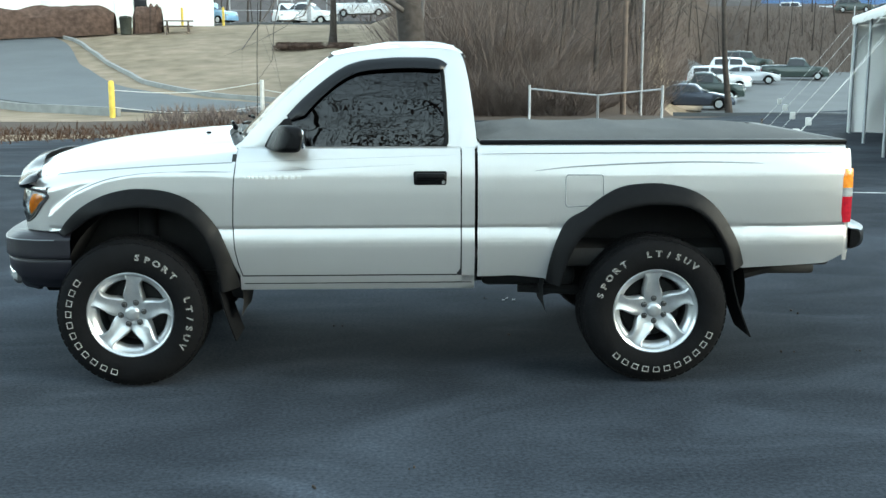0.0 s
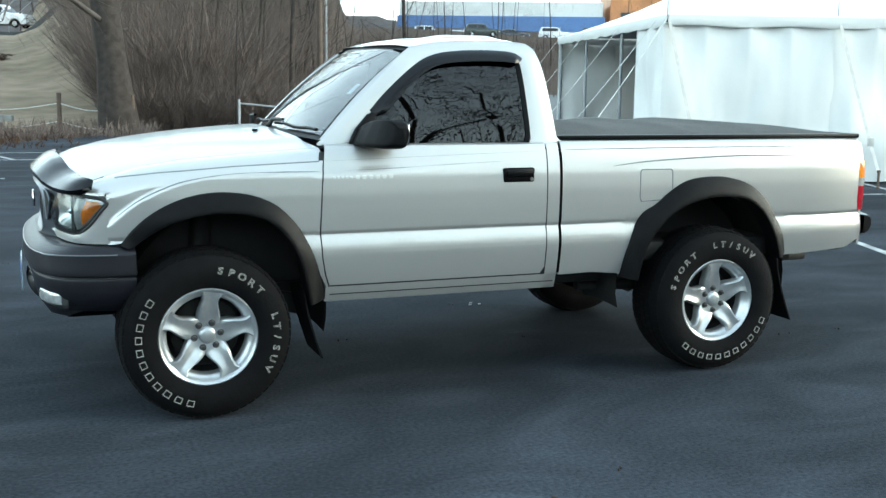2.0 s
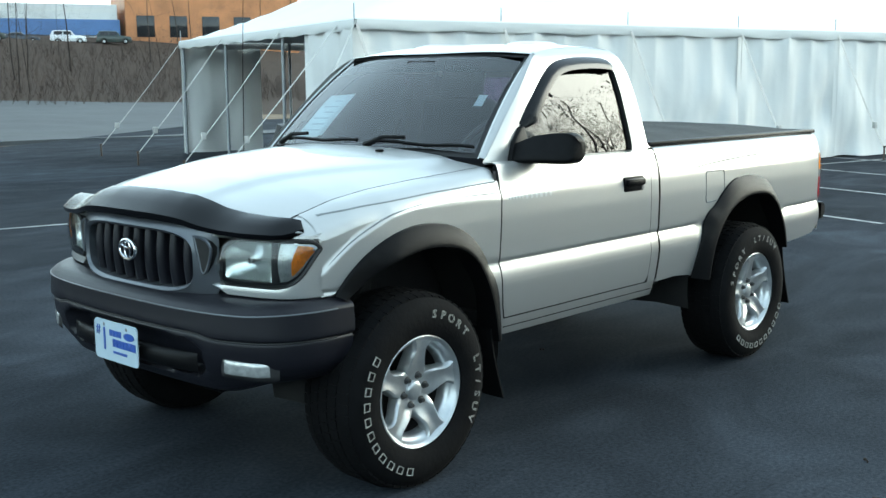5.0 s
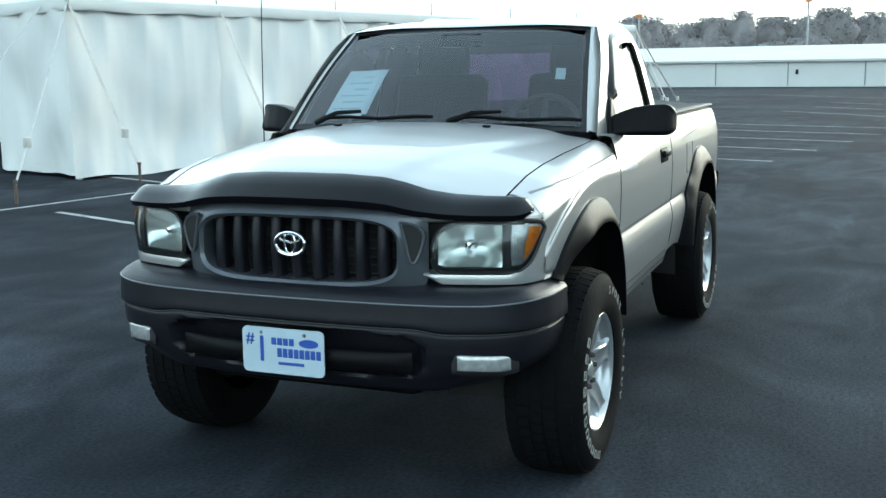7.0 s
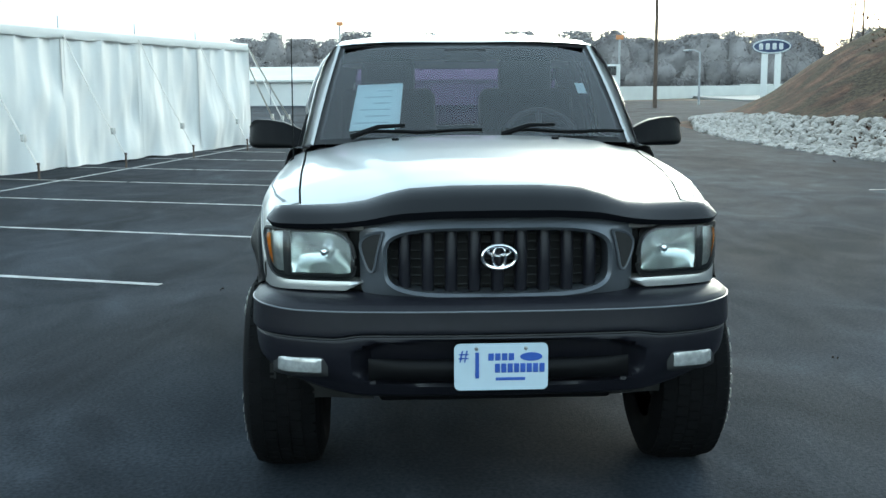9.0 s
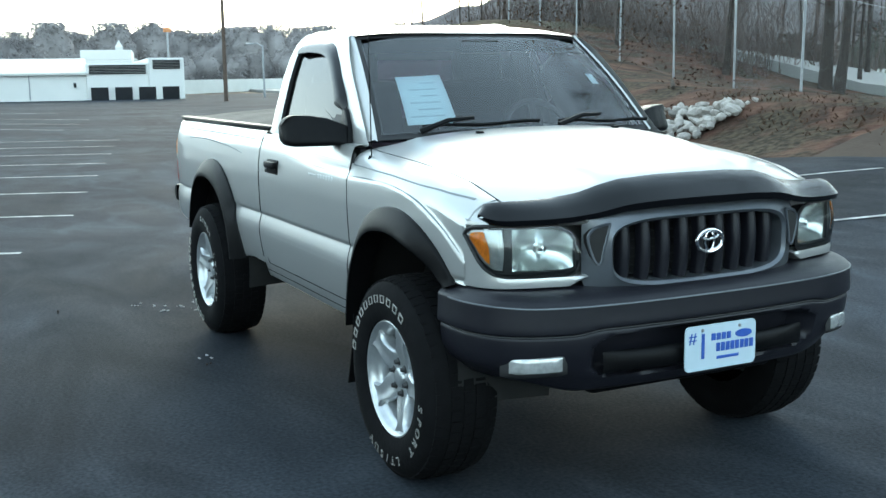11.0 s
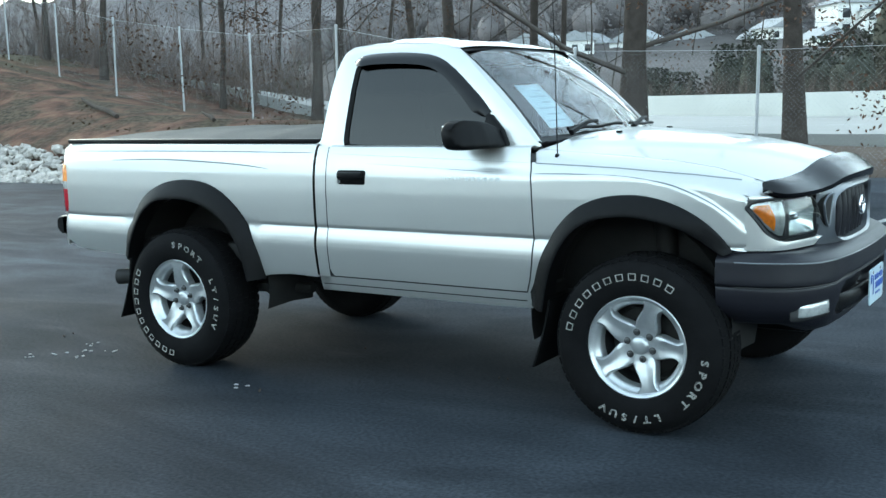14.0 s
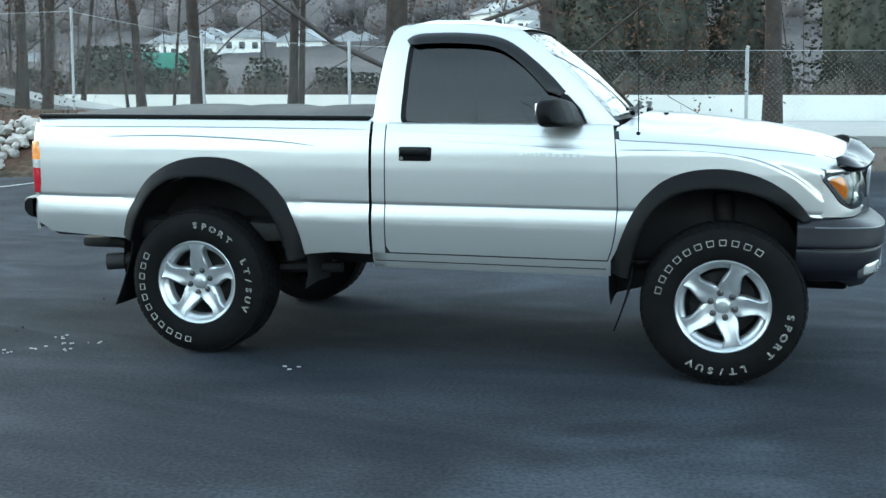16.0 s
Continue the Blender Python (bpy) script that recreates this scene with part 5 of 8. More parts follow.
    part("lamp_seal", b, M_TRIMDARK, lamp)
    b = bmesh.new()
    add_lathe(b, [(0.0, -0.006), (0.011, -0.004), (0.017, 0.008), (0.02, 0.03)], 16, "x", (corner_x(0.575) + 0.03, s * 0.575, 0.893))
    part("bulb_cap", b, M_CHROME, lamp)

# bug deflector
b = bmesh.new()
g = []
for j in range(65):
    y = -0.768 + 1.536 * j / 64
    w = abs(y)
    top = lerp(w, [(0, 1.118), (0.15, 1.117), (0.29, 1.108), (0.36, 1.092), (0.44, 1.066), (0.52, 1.054), (0.62, 1.05), (0.69, 1.049), (0.735, 1.046), (0.755, 1.036), (0.768, 1.012)])
    bot = lerp(w, [(0, 1.022), (0.2, 1.02), (0.33, 1.012), (0.42, 0.995), (0.5, 0.985), (0.6, 0.98), (0.73, 0.979), (0.755, 0.985), (0.768, 1.002)])
    x = corner_x(y) - 0.03
    tilt = 0.11 - 0.03 * step(0.5, 0.735, w) - 0.05 * step(0.74, 0.768, w)
    g.append([(x + 0.03, y, bot - 0.004), (x - 0.002, y, bot), (x - 0.006, y, bot * 0.75 + top * 0.25), (x + tilt * 0.28, y, bot * 0.4 + top * 0.6), (x + tilt * 0.62, y, bot * 0.12 + top * 0.88), (x + tilt, y, top), (x + tilt + 0.004, y, top - 0.004), (x + tilt * 0.5 + 0.02, y, bot * 0.4 + top * 0.6 - 0.01)])
add_grid(b, g)
part("bug_deflector", b, M_SHIELD, truck, "smoked black hood deflector")

# front bumper, swept round the nose
PLAN = smooth_curve([(-0.30, 0.832, 0), (-0.40, 0.832, 0), (-0.49, 0.818, 0), (-0.585, 0.775, 0), (-0.655, 0.69, 0), (-0.703, 0.56, 0), (-0.728, 0.4, 0), (-0.741, 0.2, 0), (-0.744, 0, 0)], 60)
PLAN = PLAN + [Vector((p.x, -p.y, 0)) for p in PLAN[-2::-1]]
PROF = [(0.768, -0.15), (0.766, -0.085), (0.758, -0.045), (0.742, -0.018), (0.732, -0.006), (0.725, -0.001), (0.72, 0.0), (0.70, 0.001), (0.67, 0.003), (0.65, 0.004), (0.641, 0.003), (0.636, -0.002), (0.632, -0.009), (0.628, -0.011), (0.622, -0.008),
        (0.60, -0.008), (0.565, -0.012), (0.54, -0.019), (0.515, -0.03), (0.49, -0.046), (0.47, -0.064), (0.45, -0.08), (0.435, -0.14)]
LEVELS = sorted(span(0.435, 0.768, 40) + [0.742, 0.732, 0.725, 0.72, 0.641, 0.636, 0.632, 0.628, 0.622], reverse=True)
b = bmesh.new()
g = []
for i, p in enumerate(PLAN):
    d = (PLAN[min(i + 1, len(PLAN) - 1)] - PLAN[max(i - 1, 0)]).normalized()
    nrm = Vector((-d.y, d.x, 0))
    if nrm.x > 0 and abs(p.y) < 0.7:
        nrm = -nrm
    if abs(p.y) >= 0.7 and nrm.y * p.y < 0:
        nrm = -nrm
    row = []
    w = abs(p.y)
    for z in LEVELS:
        zz = z
        if 0.60 < z < 0.68:
            zz += 0.014 * (1 - step(0.44, 0.55, w)) * (1 - abs(z - 0.635) / 0.05)
        # rounded mouth of the air intake
        mouth = (w / 0.475) ** 6 + (abs(z - 0.55) / 0.064) ** 4
        o = lerp(-z, [(-pz, off) for pz, off in PROF]) - 0.085 * (1 - step(0.55, 1.15, mouth))
        if z < 0.54:
            zz = z - 0.03 * (0.54 - z) / 0.105 + 0.06 * step(0.45, 0.8, w) * (0.54 - z) / 0.105
        if z > 0.7:
            zz += 0.006 * step(0.66, 0.82, w)
        q = p + nrm * o
        row.append((q.x, q.y, zz))
    g.append(row)
add_grid(b, g)
bumper = part("front_bumper", b, M_BUMPER, truck, "charcoal plastic front bumper")
def along_bumper(z, off, rad, nm, mt, lb=""):
    """A slim tube along the bumper at one height, for painted highlight or shade."""
    b = bmesh.new()
    pts = []
    for i, p in enumerate(PLAN[4:-4]):
        d = (PLAN[i + 5] - PLAN[i + 3]).normalized()
        nrm = Vector((-d.y, d.x, 0))
        if nrm.x * p.x + nrm.y * p.y < 0:
            nrm = -nrm
        w = abs(p.y)
        zz = z + (0.013 * (1 - step(0.44, 0.55, w)) if 0.60 < z < 0.65 else 0) + (0.006 * step(0.66, 0.82, w) if z > 0.7 else 0)
        q = p + nrm * off
        pts.append((q.x, q.y, zz))
    add_tube(b, pts, rad, 6)
    return part(nm, b, mt, bumper, lb)


# Lighter tube painted in as the highlight on the bumper's upper ridge.
along_bumper(0.7235, -0.0008, 0.003, "upper_bead", M_GRILLE)
# Dark tube laid in the modelled groove to paint its shade.
along_bumper(0.629, -0.0105, 0.004, "lower_groove", M_TRIMDARK)
b = bmesh.new()
g = []
for y in span(-0.43, 0.43, 30):
    e = 1 - (abs(y) / 0.44) ** 6
    g.append([(-0.717 + 0.03 * (y / 0.43) ** 2 - 0.022 * e * math.cos(t), y, 0.525 + 0.036 * math.sin(t)) for t in span(-1.6, 1.6, 9)])
add_grid(b, g)
part("air_bar", b, M_BLACK, bumper)
for s in (-1, 1):
    b = bmesh.new()
    def fx(y):
        return lerp(y, [(0.52, -0.704), (0.56, -0.694), (0.6, -0.681), (0.65, -0.662), (0.7, -0.635), (0.75, -0.59), (0.8, -0.53)])

    def fog_panel(y0, y1, z0, z1, push, nm, mt, par, lb=""):
        b = bmesh.new()
        g = []
        for i in range(15):
            y = y0 + (y1 - y0) * i / 14
            e = min(1, i / 1.5, (14 - i) / 1.5)
            row = []
            for k in range(8):
                ek = min(1, k / 1.2, (7 - k) / 1.2)
                z = z0 + (z1 - z0) * k / 7
                row.append((fx(y) + 0.012 - (0.012 + push) * min(e, ek), s * y, (z0 + z1) / 2 + (z - (z0 + z1) / 2) * (0.86 + 0.14 * min(1, e)) - 0.006 * step(y0, y1, y)))
            g.append(row)
        add_grid(b, g)
        return part(nm, b, mt, par, lb)
    fog_panel(0.562, 0.752, 0.498, 0.578, 0.001, "fog_lamp_frame", M_TRIMDARK, bumper)
    fog_panel(0.572, 0.744, 0.507, 0.571, 0.006, "fog_lamp", M_CLEARLENS, bumper, "clear rectangular bumper lamp")
# lower valance and skid plate
b = bmesh.new()
add_box(b, (-0.58, -0.40, 0.38), (-0.3, 0.40, 0.43), 0.02)
part("skid_plate", b, M_BLACK, truck)

# dealer plate with plain blue bars
plate = thing("licence_plate", "white dealer plate with blue lettering bars", "")
plate.parent = truck
b = bmesh.new()
out = []
for cy, cz, a0 in ((0.134, 0.604, 0), (-0.134, 0.604, 90), (-0.134, 0.486, 180), (0.134, 0.486, 270)):
    out += [(cy + 0.018 * math.cos(radians(a0 + k * 22.5)), cz + 0.018 * math.sin(radians(a0 + k * 22.5))) for k in range(5)]
add_prism(b, out, -0.760, -0.755, "x")
part("plate", b, M_PLATE, plate)
for y, z, w, hgt in ((-0.0, 0.578, 0.088, 0.024), (-0.06, 0.541, 0.165, 0.03), (-0.03, 0.505, 0.12, 0.010)):
    b = bmesh.new()
    n = max(1, int(w / 0.02)) if hgt < 0.05 and hgt > 0.02 else 1
    for k in range(n):
        yy = y + w / 2 - (k + 0.5) * w / n
        add_box(b, (-0.7625, yy - w / n * 0.4, z - hgt / 2), (-0.759, yy + w / n * 0.4, z + hgt / 2), 0.001, 1)
    part("lettering_bar", b, M_PLATEBLUE, plate, "blue lettering bar")
b = bmesh.new()
add_prism(b, [(-0.097 + 0.036 * math.cos(a), 0.578 + 0.014 * math.sin(a)) for a in span(0, 2 * math.pi * 23 / 24, 24)], -0.7625, -0.759, "x")
part("plate_logo", b, M_PLATEBLUE, plate, "blue oval")
for ch, y, z, size in (("#", 0.122, 0.566, 0.055), ("1", 0.078, 0.508, 0.125)):
    cu = bpy.data.curves.new("plate_mark", "FONT")
    cu.body, cu.size, cu.align_x, cu.extrude = ch, size, "CENTER", 0.001
    cu.resolution_u = 2
    mark = bpy.data.objects.new("plate_mark", cu)
    scene.collection.objects.link(mark)
    me = bpy.data.meshes.new_from_object(mark.evaluated_get(bpy.context.evaluated_depsgraph_get()))
    bpy.data.objects.remove(mark)
    me.materials.clear()
    me.materials.append(M_PLATEBLUE)
    mark = new("lettering", me)
    mark.parent = plate
    mark.matrix_local = pose(-0.7615, y, z, 90, 0, -90)
for y in (-0.08, 0.08):
    b = bmesh.new()
    add_lathe(b, [(0.0, -0.003), (0.006, -0.002), (0.007, 0.001)], 10, "x", (-0.76, y, 0.605))
    part("screw", b, M_STEEL, plate)

# ---- wheel flares ----
def flare(s, outer, inner, nm):
    b = bmesh.new()
    po = smooth_curve([(x, 0, z) for x, z in outer], 60)
    pi = smooth_curve([(x, 0, z) for x, z in inner], 60)
    rows = []
    for o, i in zip(po, pi):
        yo, yi = side_y(o.x, max(o.z, 0.47)), side_y(i.x, max(i.z, 0.47))
        top = 0.876 - (0.05 * (1 - step(-0.36, -0.12, o.x)))
        row = []
        for f, bulge in ((0.0, 0.0), (0.025, 0.010), (0.06, 0.0125), (0.2, None), (0.4, None), (0.6, None), (0.76, None), (0.86, None), (0.93, None), (1.0, None)):
            p = o.lerp(i, f)
            if bulge is None:
                y = (yo + 0.012) + (top - yo - 0.012) * lerp(f, [(0.06, 0.0), (0.2, 0.24), (0.4, 0.53), (0.6, 0.77), (0.76, 0.91), (0.86, 0.985), (0.93, 1.0), (1.0, 0.985)])
            else:
                y = yo + bulge
            row.append((p.x, s * y, p.z))
        row.append((i.x, s * (top - 0.016), i.z))
        row.append((i.x, s * (yi - 0.05), i.z))
        rows.append(row)
    add_grid(b, rows)
    return part(nm, b, M_BLACK, truck, "black plastic wheel flare")


FO = [(-0.36, 0.765), (-0.32, 0.82), (-0.25, 0.885), (-0.16, 0.938), (-0.06, 0.972), (0.05, 0.985), (0.18, 0.972), (0.29, 0.93), (0.37, 0.862), (0.43, 0.78), (0.475, 0.68), (0.51, 0.57), (0.53, 0.485)]
FI = [(-0.325, 0.75), (-0.285, 0.775), (-0.23, 0.815), (-0.15, 0.858), (-0.05, 0.886), (0.07, 0.897), (0.2, 0.88), (0.29, 0.835), (0.355, 0.76), (0.4, 0.67), (0.425, 0.58), (0.44, 0.5), (0.445, 0.47)]
RO = [(2.065, 0.50), (2.085, 0.61), (2.125, 0.72), (2.185, 0.82), (2.265, 0.90), (2.36, 0.96), (2.46, 0.993), (2.58, 1.003), (2.70, 0.992), (2.80, 0.96), (2.90, 0.90), (2.98, 0.805), (3.035, 0.7), (3.07, 0.59)]
RO_FLAP = [(2.065, 0.50), (2.08, 0.6), (2.115, 0.72), (2.17, 0.82), (2.25, 0.868), (2.33, 0.93), (2.42, 0.98), (2.52, 1.0), (2.66, 1.0), (2.8, 0.965), (2.9, 0.90), (2.98, 0.805), (3.035, 0.7), (3.07, 0.59)]
RI = [(2.135, 0.49), (2.16, 0.59), (2.2, 0.685), (2.26, 0.765), (2.33, 0.825), (2.41, 0.865), (2.5, 0.89), (2.58, 0.9), (2.68, 0.898), (2.78, 0.88), (2.87, 0.82), (2.93, 0.74), (2.975, 0.65), (3.0, 0.56)]
for s in (-1, 1):
    flare(s, FO, FI, "wheel_flare")
    flare(s, RO_FLAP if s < 0 else RO, RI, "wheel_flare")
    # dark wheel houses
    for (cx, cz, r, rz), hx in ((F_ARCH, 0.0), (R_ARCH, WB)):
        b = bmesh.new()
        rows = []
        for a in span(-0.25, math.pi + 0.25, 25):
            c, sn = math.cos(a), math.sin(a)
            x, z = cx + (r + 0.03) * c, cz + (rz + 0.0) * max(sn, -0.3)
            rows.append([(x, s * 0.79, z), (x, s * 0.6, z + 0.01), (x, s * 0.42, z)])
        add_grid(b, rows)
        add_grid(b, [[(cx + (r + 0.03) * math.cos(a) * k, s * 0.42, cz + rz * max(math.sin(a), -0.3) * k) for k in (0.02, 1.0)] for a in span(-0.25, math.pi + 0.25, 25)])
        part("wheel_house", b, M_DARKMETAL, truck)
    # mud flaps
    for x0, zt, x1, zb, w in ((0.42, 0.52, 0.50, 0.215, 0.0), (3.0, 0.56, 3.11, 0.215, 0.0)):
        b = bmesh.new()
        rows = []
        for k in range(7):
            u = k / 6
            x = x0 + (x1 - x0) * u ** 1.4
            z = zt + (zb - zt) * u
            rows.append([(x, s * 0.585, z), (x, s * 0.85, z), (x + 0.008, s * 0.85, z), (x + 0.008, s * 0.585, z)])
        vs = add_grid(b, rows, close_v=True)
        b.faces.new(vs[-1])
        part("mud_flap", b, M_RUBBER, truck, "black rubber mud flap")

# ---- bed, tailgate, cover and rear bumper ----
b = bmesh.new()
g = []
for i in range(49):
    x = 1.735 + (3.575 - 1.735) * i / 48
    bow = sum(0.014 * math.exp(-((x - c) / 0.07) ** 2) for c in (2.05, 2.5, 2.95))
    end = min(1, (x - 1.735) / 0.18, (3.575 - x) / 0.42)
    row = [(x, -0.735, 1.175)]
    for j in range(25):
        v = (j / 24 - 0.5) * 2
        w = abs(v)
        z = 1.207 + (0.052 + bow - 0.008) * math.sin(math.pi / 2 * max(0, end)) * (1 - w ** 4) + 0.002 * noise.noise((x * 6, v * 4, 0))
        row.append((x, 0.735 * v, z))
    row.append((x, 0.735, 1.175))
    g.append(row)
add_grid(b, g)
cover = part("tonneau_cover", b, M_VINYL, truck, "black soft vinyl tonneau cover")
for s in (-1, 1):
    b = bmesh.new()
    add_box(b, (1.73, s * 0.70, 1.19), (3.59, s * 0.752, 1.214), 0.008)
    part("cover_rail", b, M_BLACK, cover)
b = bmesh.new()
add_box(b, (3.54, -0.73, 1.185), (3.6, 0.73, 1.212), 0.008)
part("cover_rail", b, M_BLACK, cover)
b = bmesh.new()
g = []
for z in span(0.66, 1.175, 20):
    x = 3.617 + 0.012 * math.sin((z - 0.6) * 5)
    g.append([(x, y, z) for y in span(-0.69, 0.69, 10)])
g.append([(3.56, y, 1.18) for y in span(-0.69, 0.69, 10)])
add_grid(b, g)
tailgate = part("tailgate", b, M_PAINT, truck)
b = bmesh.new()
add_box(b, (3.62, -0.12, 1.0), (3.636, 0.12, 1.07), 0.008)
part("handle", b, M_BLACK, tailgate)
for s in (-1, 1):
    lamp = thing("tail_light", "red tail light with amber and white lenses", "")
    lamp.parent = truck
    for z0, z1, mat_, nm in ((0.972, 1.068, M_AMBER, "amber_lens"), (0.928, 0.971, M_CLEARLENS, "white_lens"), (0.795, 0.927, M_RED, "red_lens")):
        b = bmesh.new()
        rows = []
        for z in span(z0, z1, 7):
            y0 = side_y(3.58, z) + 0.003
            e = 0.02 * abs((z - 0.9315) / 0.1365) ** 5
            rows.append([(3.556 + e * 2, s * (y0 - 0.002), z), (3.575, s * (y0 + 0.001), z), (3.605, s * (y0 - 0.002), z), (3.625, s * (y0 - 0.02), z), (3.632, s * (y0 - 0.06), z), (3.632, s * (y0 - 0.12), z)])
        add_grid(b, rows)
        part(nm, b, mat_, lamp)
rear = thing("rear_bumper", "black step bumper with bright top", "")
rear.parent = truck
b = bmesh.new()
rows = []
for y in span(-0.80, 0.80, 40):
    k = (abs(y) / 0.80) ** 5
    x0, x1 = 3.62, 3.79 - 0.12 * k
    up = 0.03 * k
    rows.append([(x0, y, 0.760), (x1 - 0.025, y, 0.757), (x1 - 0.006, y, 0.748), (x1, y, 0.73), (x1 + 0.001, y, 0.69 + up * 0.5), (x1 - 0.006, y, 0.66 + up), (x1 - 0.022, y, 0.642 + up), (x1 - 0.05, y, 0.632 + up), (x0, y, 0.632 + up)])
vs = add_grid(b, rows)
b.faces.new(vs[0]), b.faces.new(vs[-1][::-1])
part("bumper_bar", b, M_BLACK, rear)
b = bmesh.new()
rows = []
for y in span(-0.79, 0.79, 30):
    k = (abs(y) / 0.80) ** 5
    rows.append([(3.63, y, 0.764), (3.765 - 0.12 * k, y, 0.763), (3.785 - 0.12 * k, y, 0.754)])
add_grid(b, rows)
part("step_pad", b, M_GRILLE, rear)

# ---- underbody ----
under = thing("chassis", "dark underbody with frame rails and axles", "")
under.parent = truck
for s in (-1, 1):
    b = bmesh.new()
    add_tube(b, [(-0.55, s * 0.42, 0.52), (-0.1, s * 0.42, 0.6), (0.5, s * 0.42, 0.48), (2.0, s * 0.45, 0.48), (2.6, s * 0.45, 0.62), (3.5, s * 0.45, 0.58)], 0.05, 6)
    part("frame_rail", b, M_DARKMETAL, under)
    b = bmesh.new()
    add_tube(b, [(1.95, s * 0.56, 0.42), (2.35, s * 0.56, 0.40), (2.9, s * 0.56, 0.42), (3.3, s * 0.56, 0.52)], 0.028, 6)
    part("leaf_spring", b, M_DARKMETAL, under)
    b = bmesh.new()
    add_tube(b, [(0.0, s * 0.5, 0.45), (0.02, s * 0.52, 0.85)], 0.05, 10)
    part("shock_absorber", b, M_DARKMETAL, under)
b = bmesh.new()
add_tube(b, [(WB, -0.65, 0.36), (WB, 0.65, 0.36)], 0.045, 10)
add_lathe(b, [(0.0, -0.14), (0.09, -0.1), (0.14, 0), (0.09, 0.1), (0.0, 0.14)], 14, "x", (WB, 0.05, 0.37))
part("rear_axle", b, M_DARKMETAL, under)
b = bmesh.new()
add_tube(b, [(0, -0.62, 0.37), (0.02, -0.2, 0.42), (0.02, 0.2, 0.42), (0, 0.62, 0.37)], 0.035, 8)
part("front_axle", b, M_DARKMETAL, under)
for nm, lo, hi, bv in (("engine", (-0.55, -0.5, 0.5), (0.55, 0.5, 1.0), 0.04), ("cab_pan", (0.5, -0.74, 0.50), (1.7, 0.74, 0.56), 0.02), ("bed_floor", (1.75, -0.72, 0.56), (3.55, 0.72, 0.66), 0.02),
                       ("bed_bulkhead", (1.75, -0.72, 0.66), (2.0, 0.72, 1.1), 0.02), ("gearbox", (0.3, -0.2, 0.38), (1.3, 0.2, 0.55), 0.05)):
    b = bmesh.new()
    add_box(b, lo, hi, bv)
    part(nm, b, M_DARKMETAL, under)
b = bmesh.new()
add_box(b, (1.75, -0.62, 0.44), (2.25, -0.2, 0.56), 0.04)
part("fuel_tank", b, M_DARKMETAL, under)
for x in (0.80, 1.05):
    for s in (-1, 1):
        b = bmesh.new()
        add_box(b, (x, s * 0.6 - 0.05, 0.445), (x + 0.12, s * 0.6 + 0.05, 0.5), 0.012)
        part("body_mount", b, M_DARKMETAL, under)
b = bmesh.new()
add_tube(b, [(1.2, 0.3, 0.45), (2.2, 0.35, 0.45), (2.5, 0.5, 0.62), (2.85, 0.62, 0.58), (3.0, 0.7, 0.445), (3.19, 0.77, 0.43)], 0.036, 12, cap=False)
part("exhaust_pipe", b, M_STEEL, under, "exhaust pipe with dark outlet")
b = bmesh.new()
add_tube(b, [(3.07, 0.727, 0.439), (3.2, 0.775, 0.43)], 0.044, 14, cap=False)
part("exhaust_tip", b, M_DARKMETAL, under)
b = bmesh.new()
add_box(b, (3.25, -0.35, 0.44), (3.62, 0.35, 0.5), 0.02)
add_box(b, (3.35, -0.06, 0.5), (3.66, 0.06, 0.56), 0.015)
part("tow_hitch", b, M_DARKMETAL, under)

# ---- antenna and wipers ----
b = bmesh.new()
add_tube(b, [(0.42, 0.762, 1.12), (0.42, 0.757, 1.145)], [0.016, 0.010], 10)
add_tube(b, [(0.42, 0.757, 1.14), (0.43, 0.755, 1.6), (0.45, 0.752, 2.06)], [0.0028, 0.0022, 0.0016], 6)
part("antenna", b, M_BLACK, truck, "thin black whip antenna")
for y0, ang in ((-0.12, 1), (0.52, 1)):
    wiper = thing("wiper", "black windscreen wiper", "")
    wiper.parent = truck
    a = screen_pt(0.035, y0 / 0.69) + Vector((-0.03, 0, 0.01))
    tip = screen_pt(0.09, (y0 - 0.42) / 0.69) + Vector((-0.022, 0, 0.02))
    midp = a.lerp(tip, 0.55) + Vector((-0.02, 0, 0.025))
    b = bmesh.new()
    add_tube(b, [a, a.lerp(midp, 0.5) + Vector((-0.01, 0, 0.018)), midp], [0.014, 0.01, 0.008], 7)
    part("wiper_arm", b, M_BLACK, wiper)
    b = bmesh.new()
    w0 = screen_pt(0.075, (y0 - 0.02) / 0.69) + Vector((-0.016, 0, 0.008))
    w1 = screen_pt(0.075, max(-0.97, (y0 - 0.56) / 0.69)) + Vector((-0.016, 0, 0.008))
    add_tube(b, [w0.lerp(w1, t) + Vector((0, 0, 0.004 * math.sin(9 * t))) for t in span(0, 1, 9)], 0.008, 6)
    part("wiper_blade", b, M_BLACK, wiper)

# ---- wheels ----
TYRE_R, RIM_R = 0.363, 0.212


def letter_mesh(ch, size):
    """One raised character of the built-in font as an outline mesh, centred."""
    cu = bpy.data.curves.new("letter", "FONT")
    cu.body, cu.size, cu.align_x = ch, size, "CENTER"
    cu.fill_mode = "NONE"
    cu.bevel_depth = size * 0.024
    cu.bevel_resolution = 0
    cu.resolution_u = 2
    ob = bpy.data.objects.new("letter", cu)
    scene.collection.objects.link(ob)
    dg = bpy.context.evaluated_depsgraph_get()
    me = bpy.data.meshes.new_from_object(ob.evaluated_get(dg))
    bpy.data.objects.remove(ob)
    return me


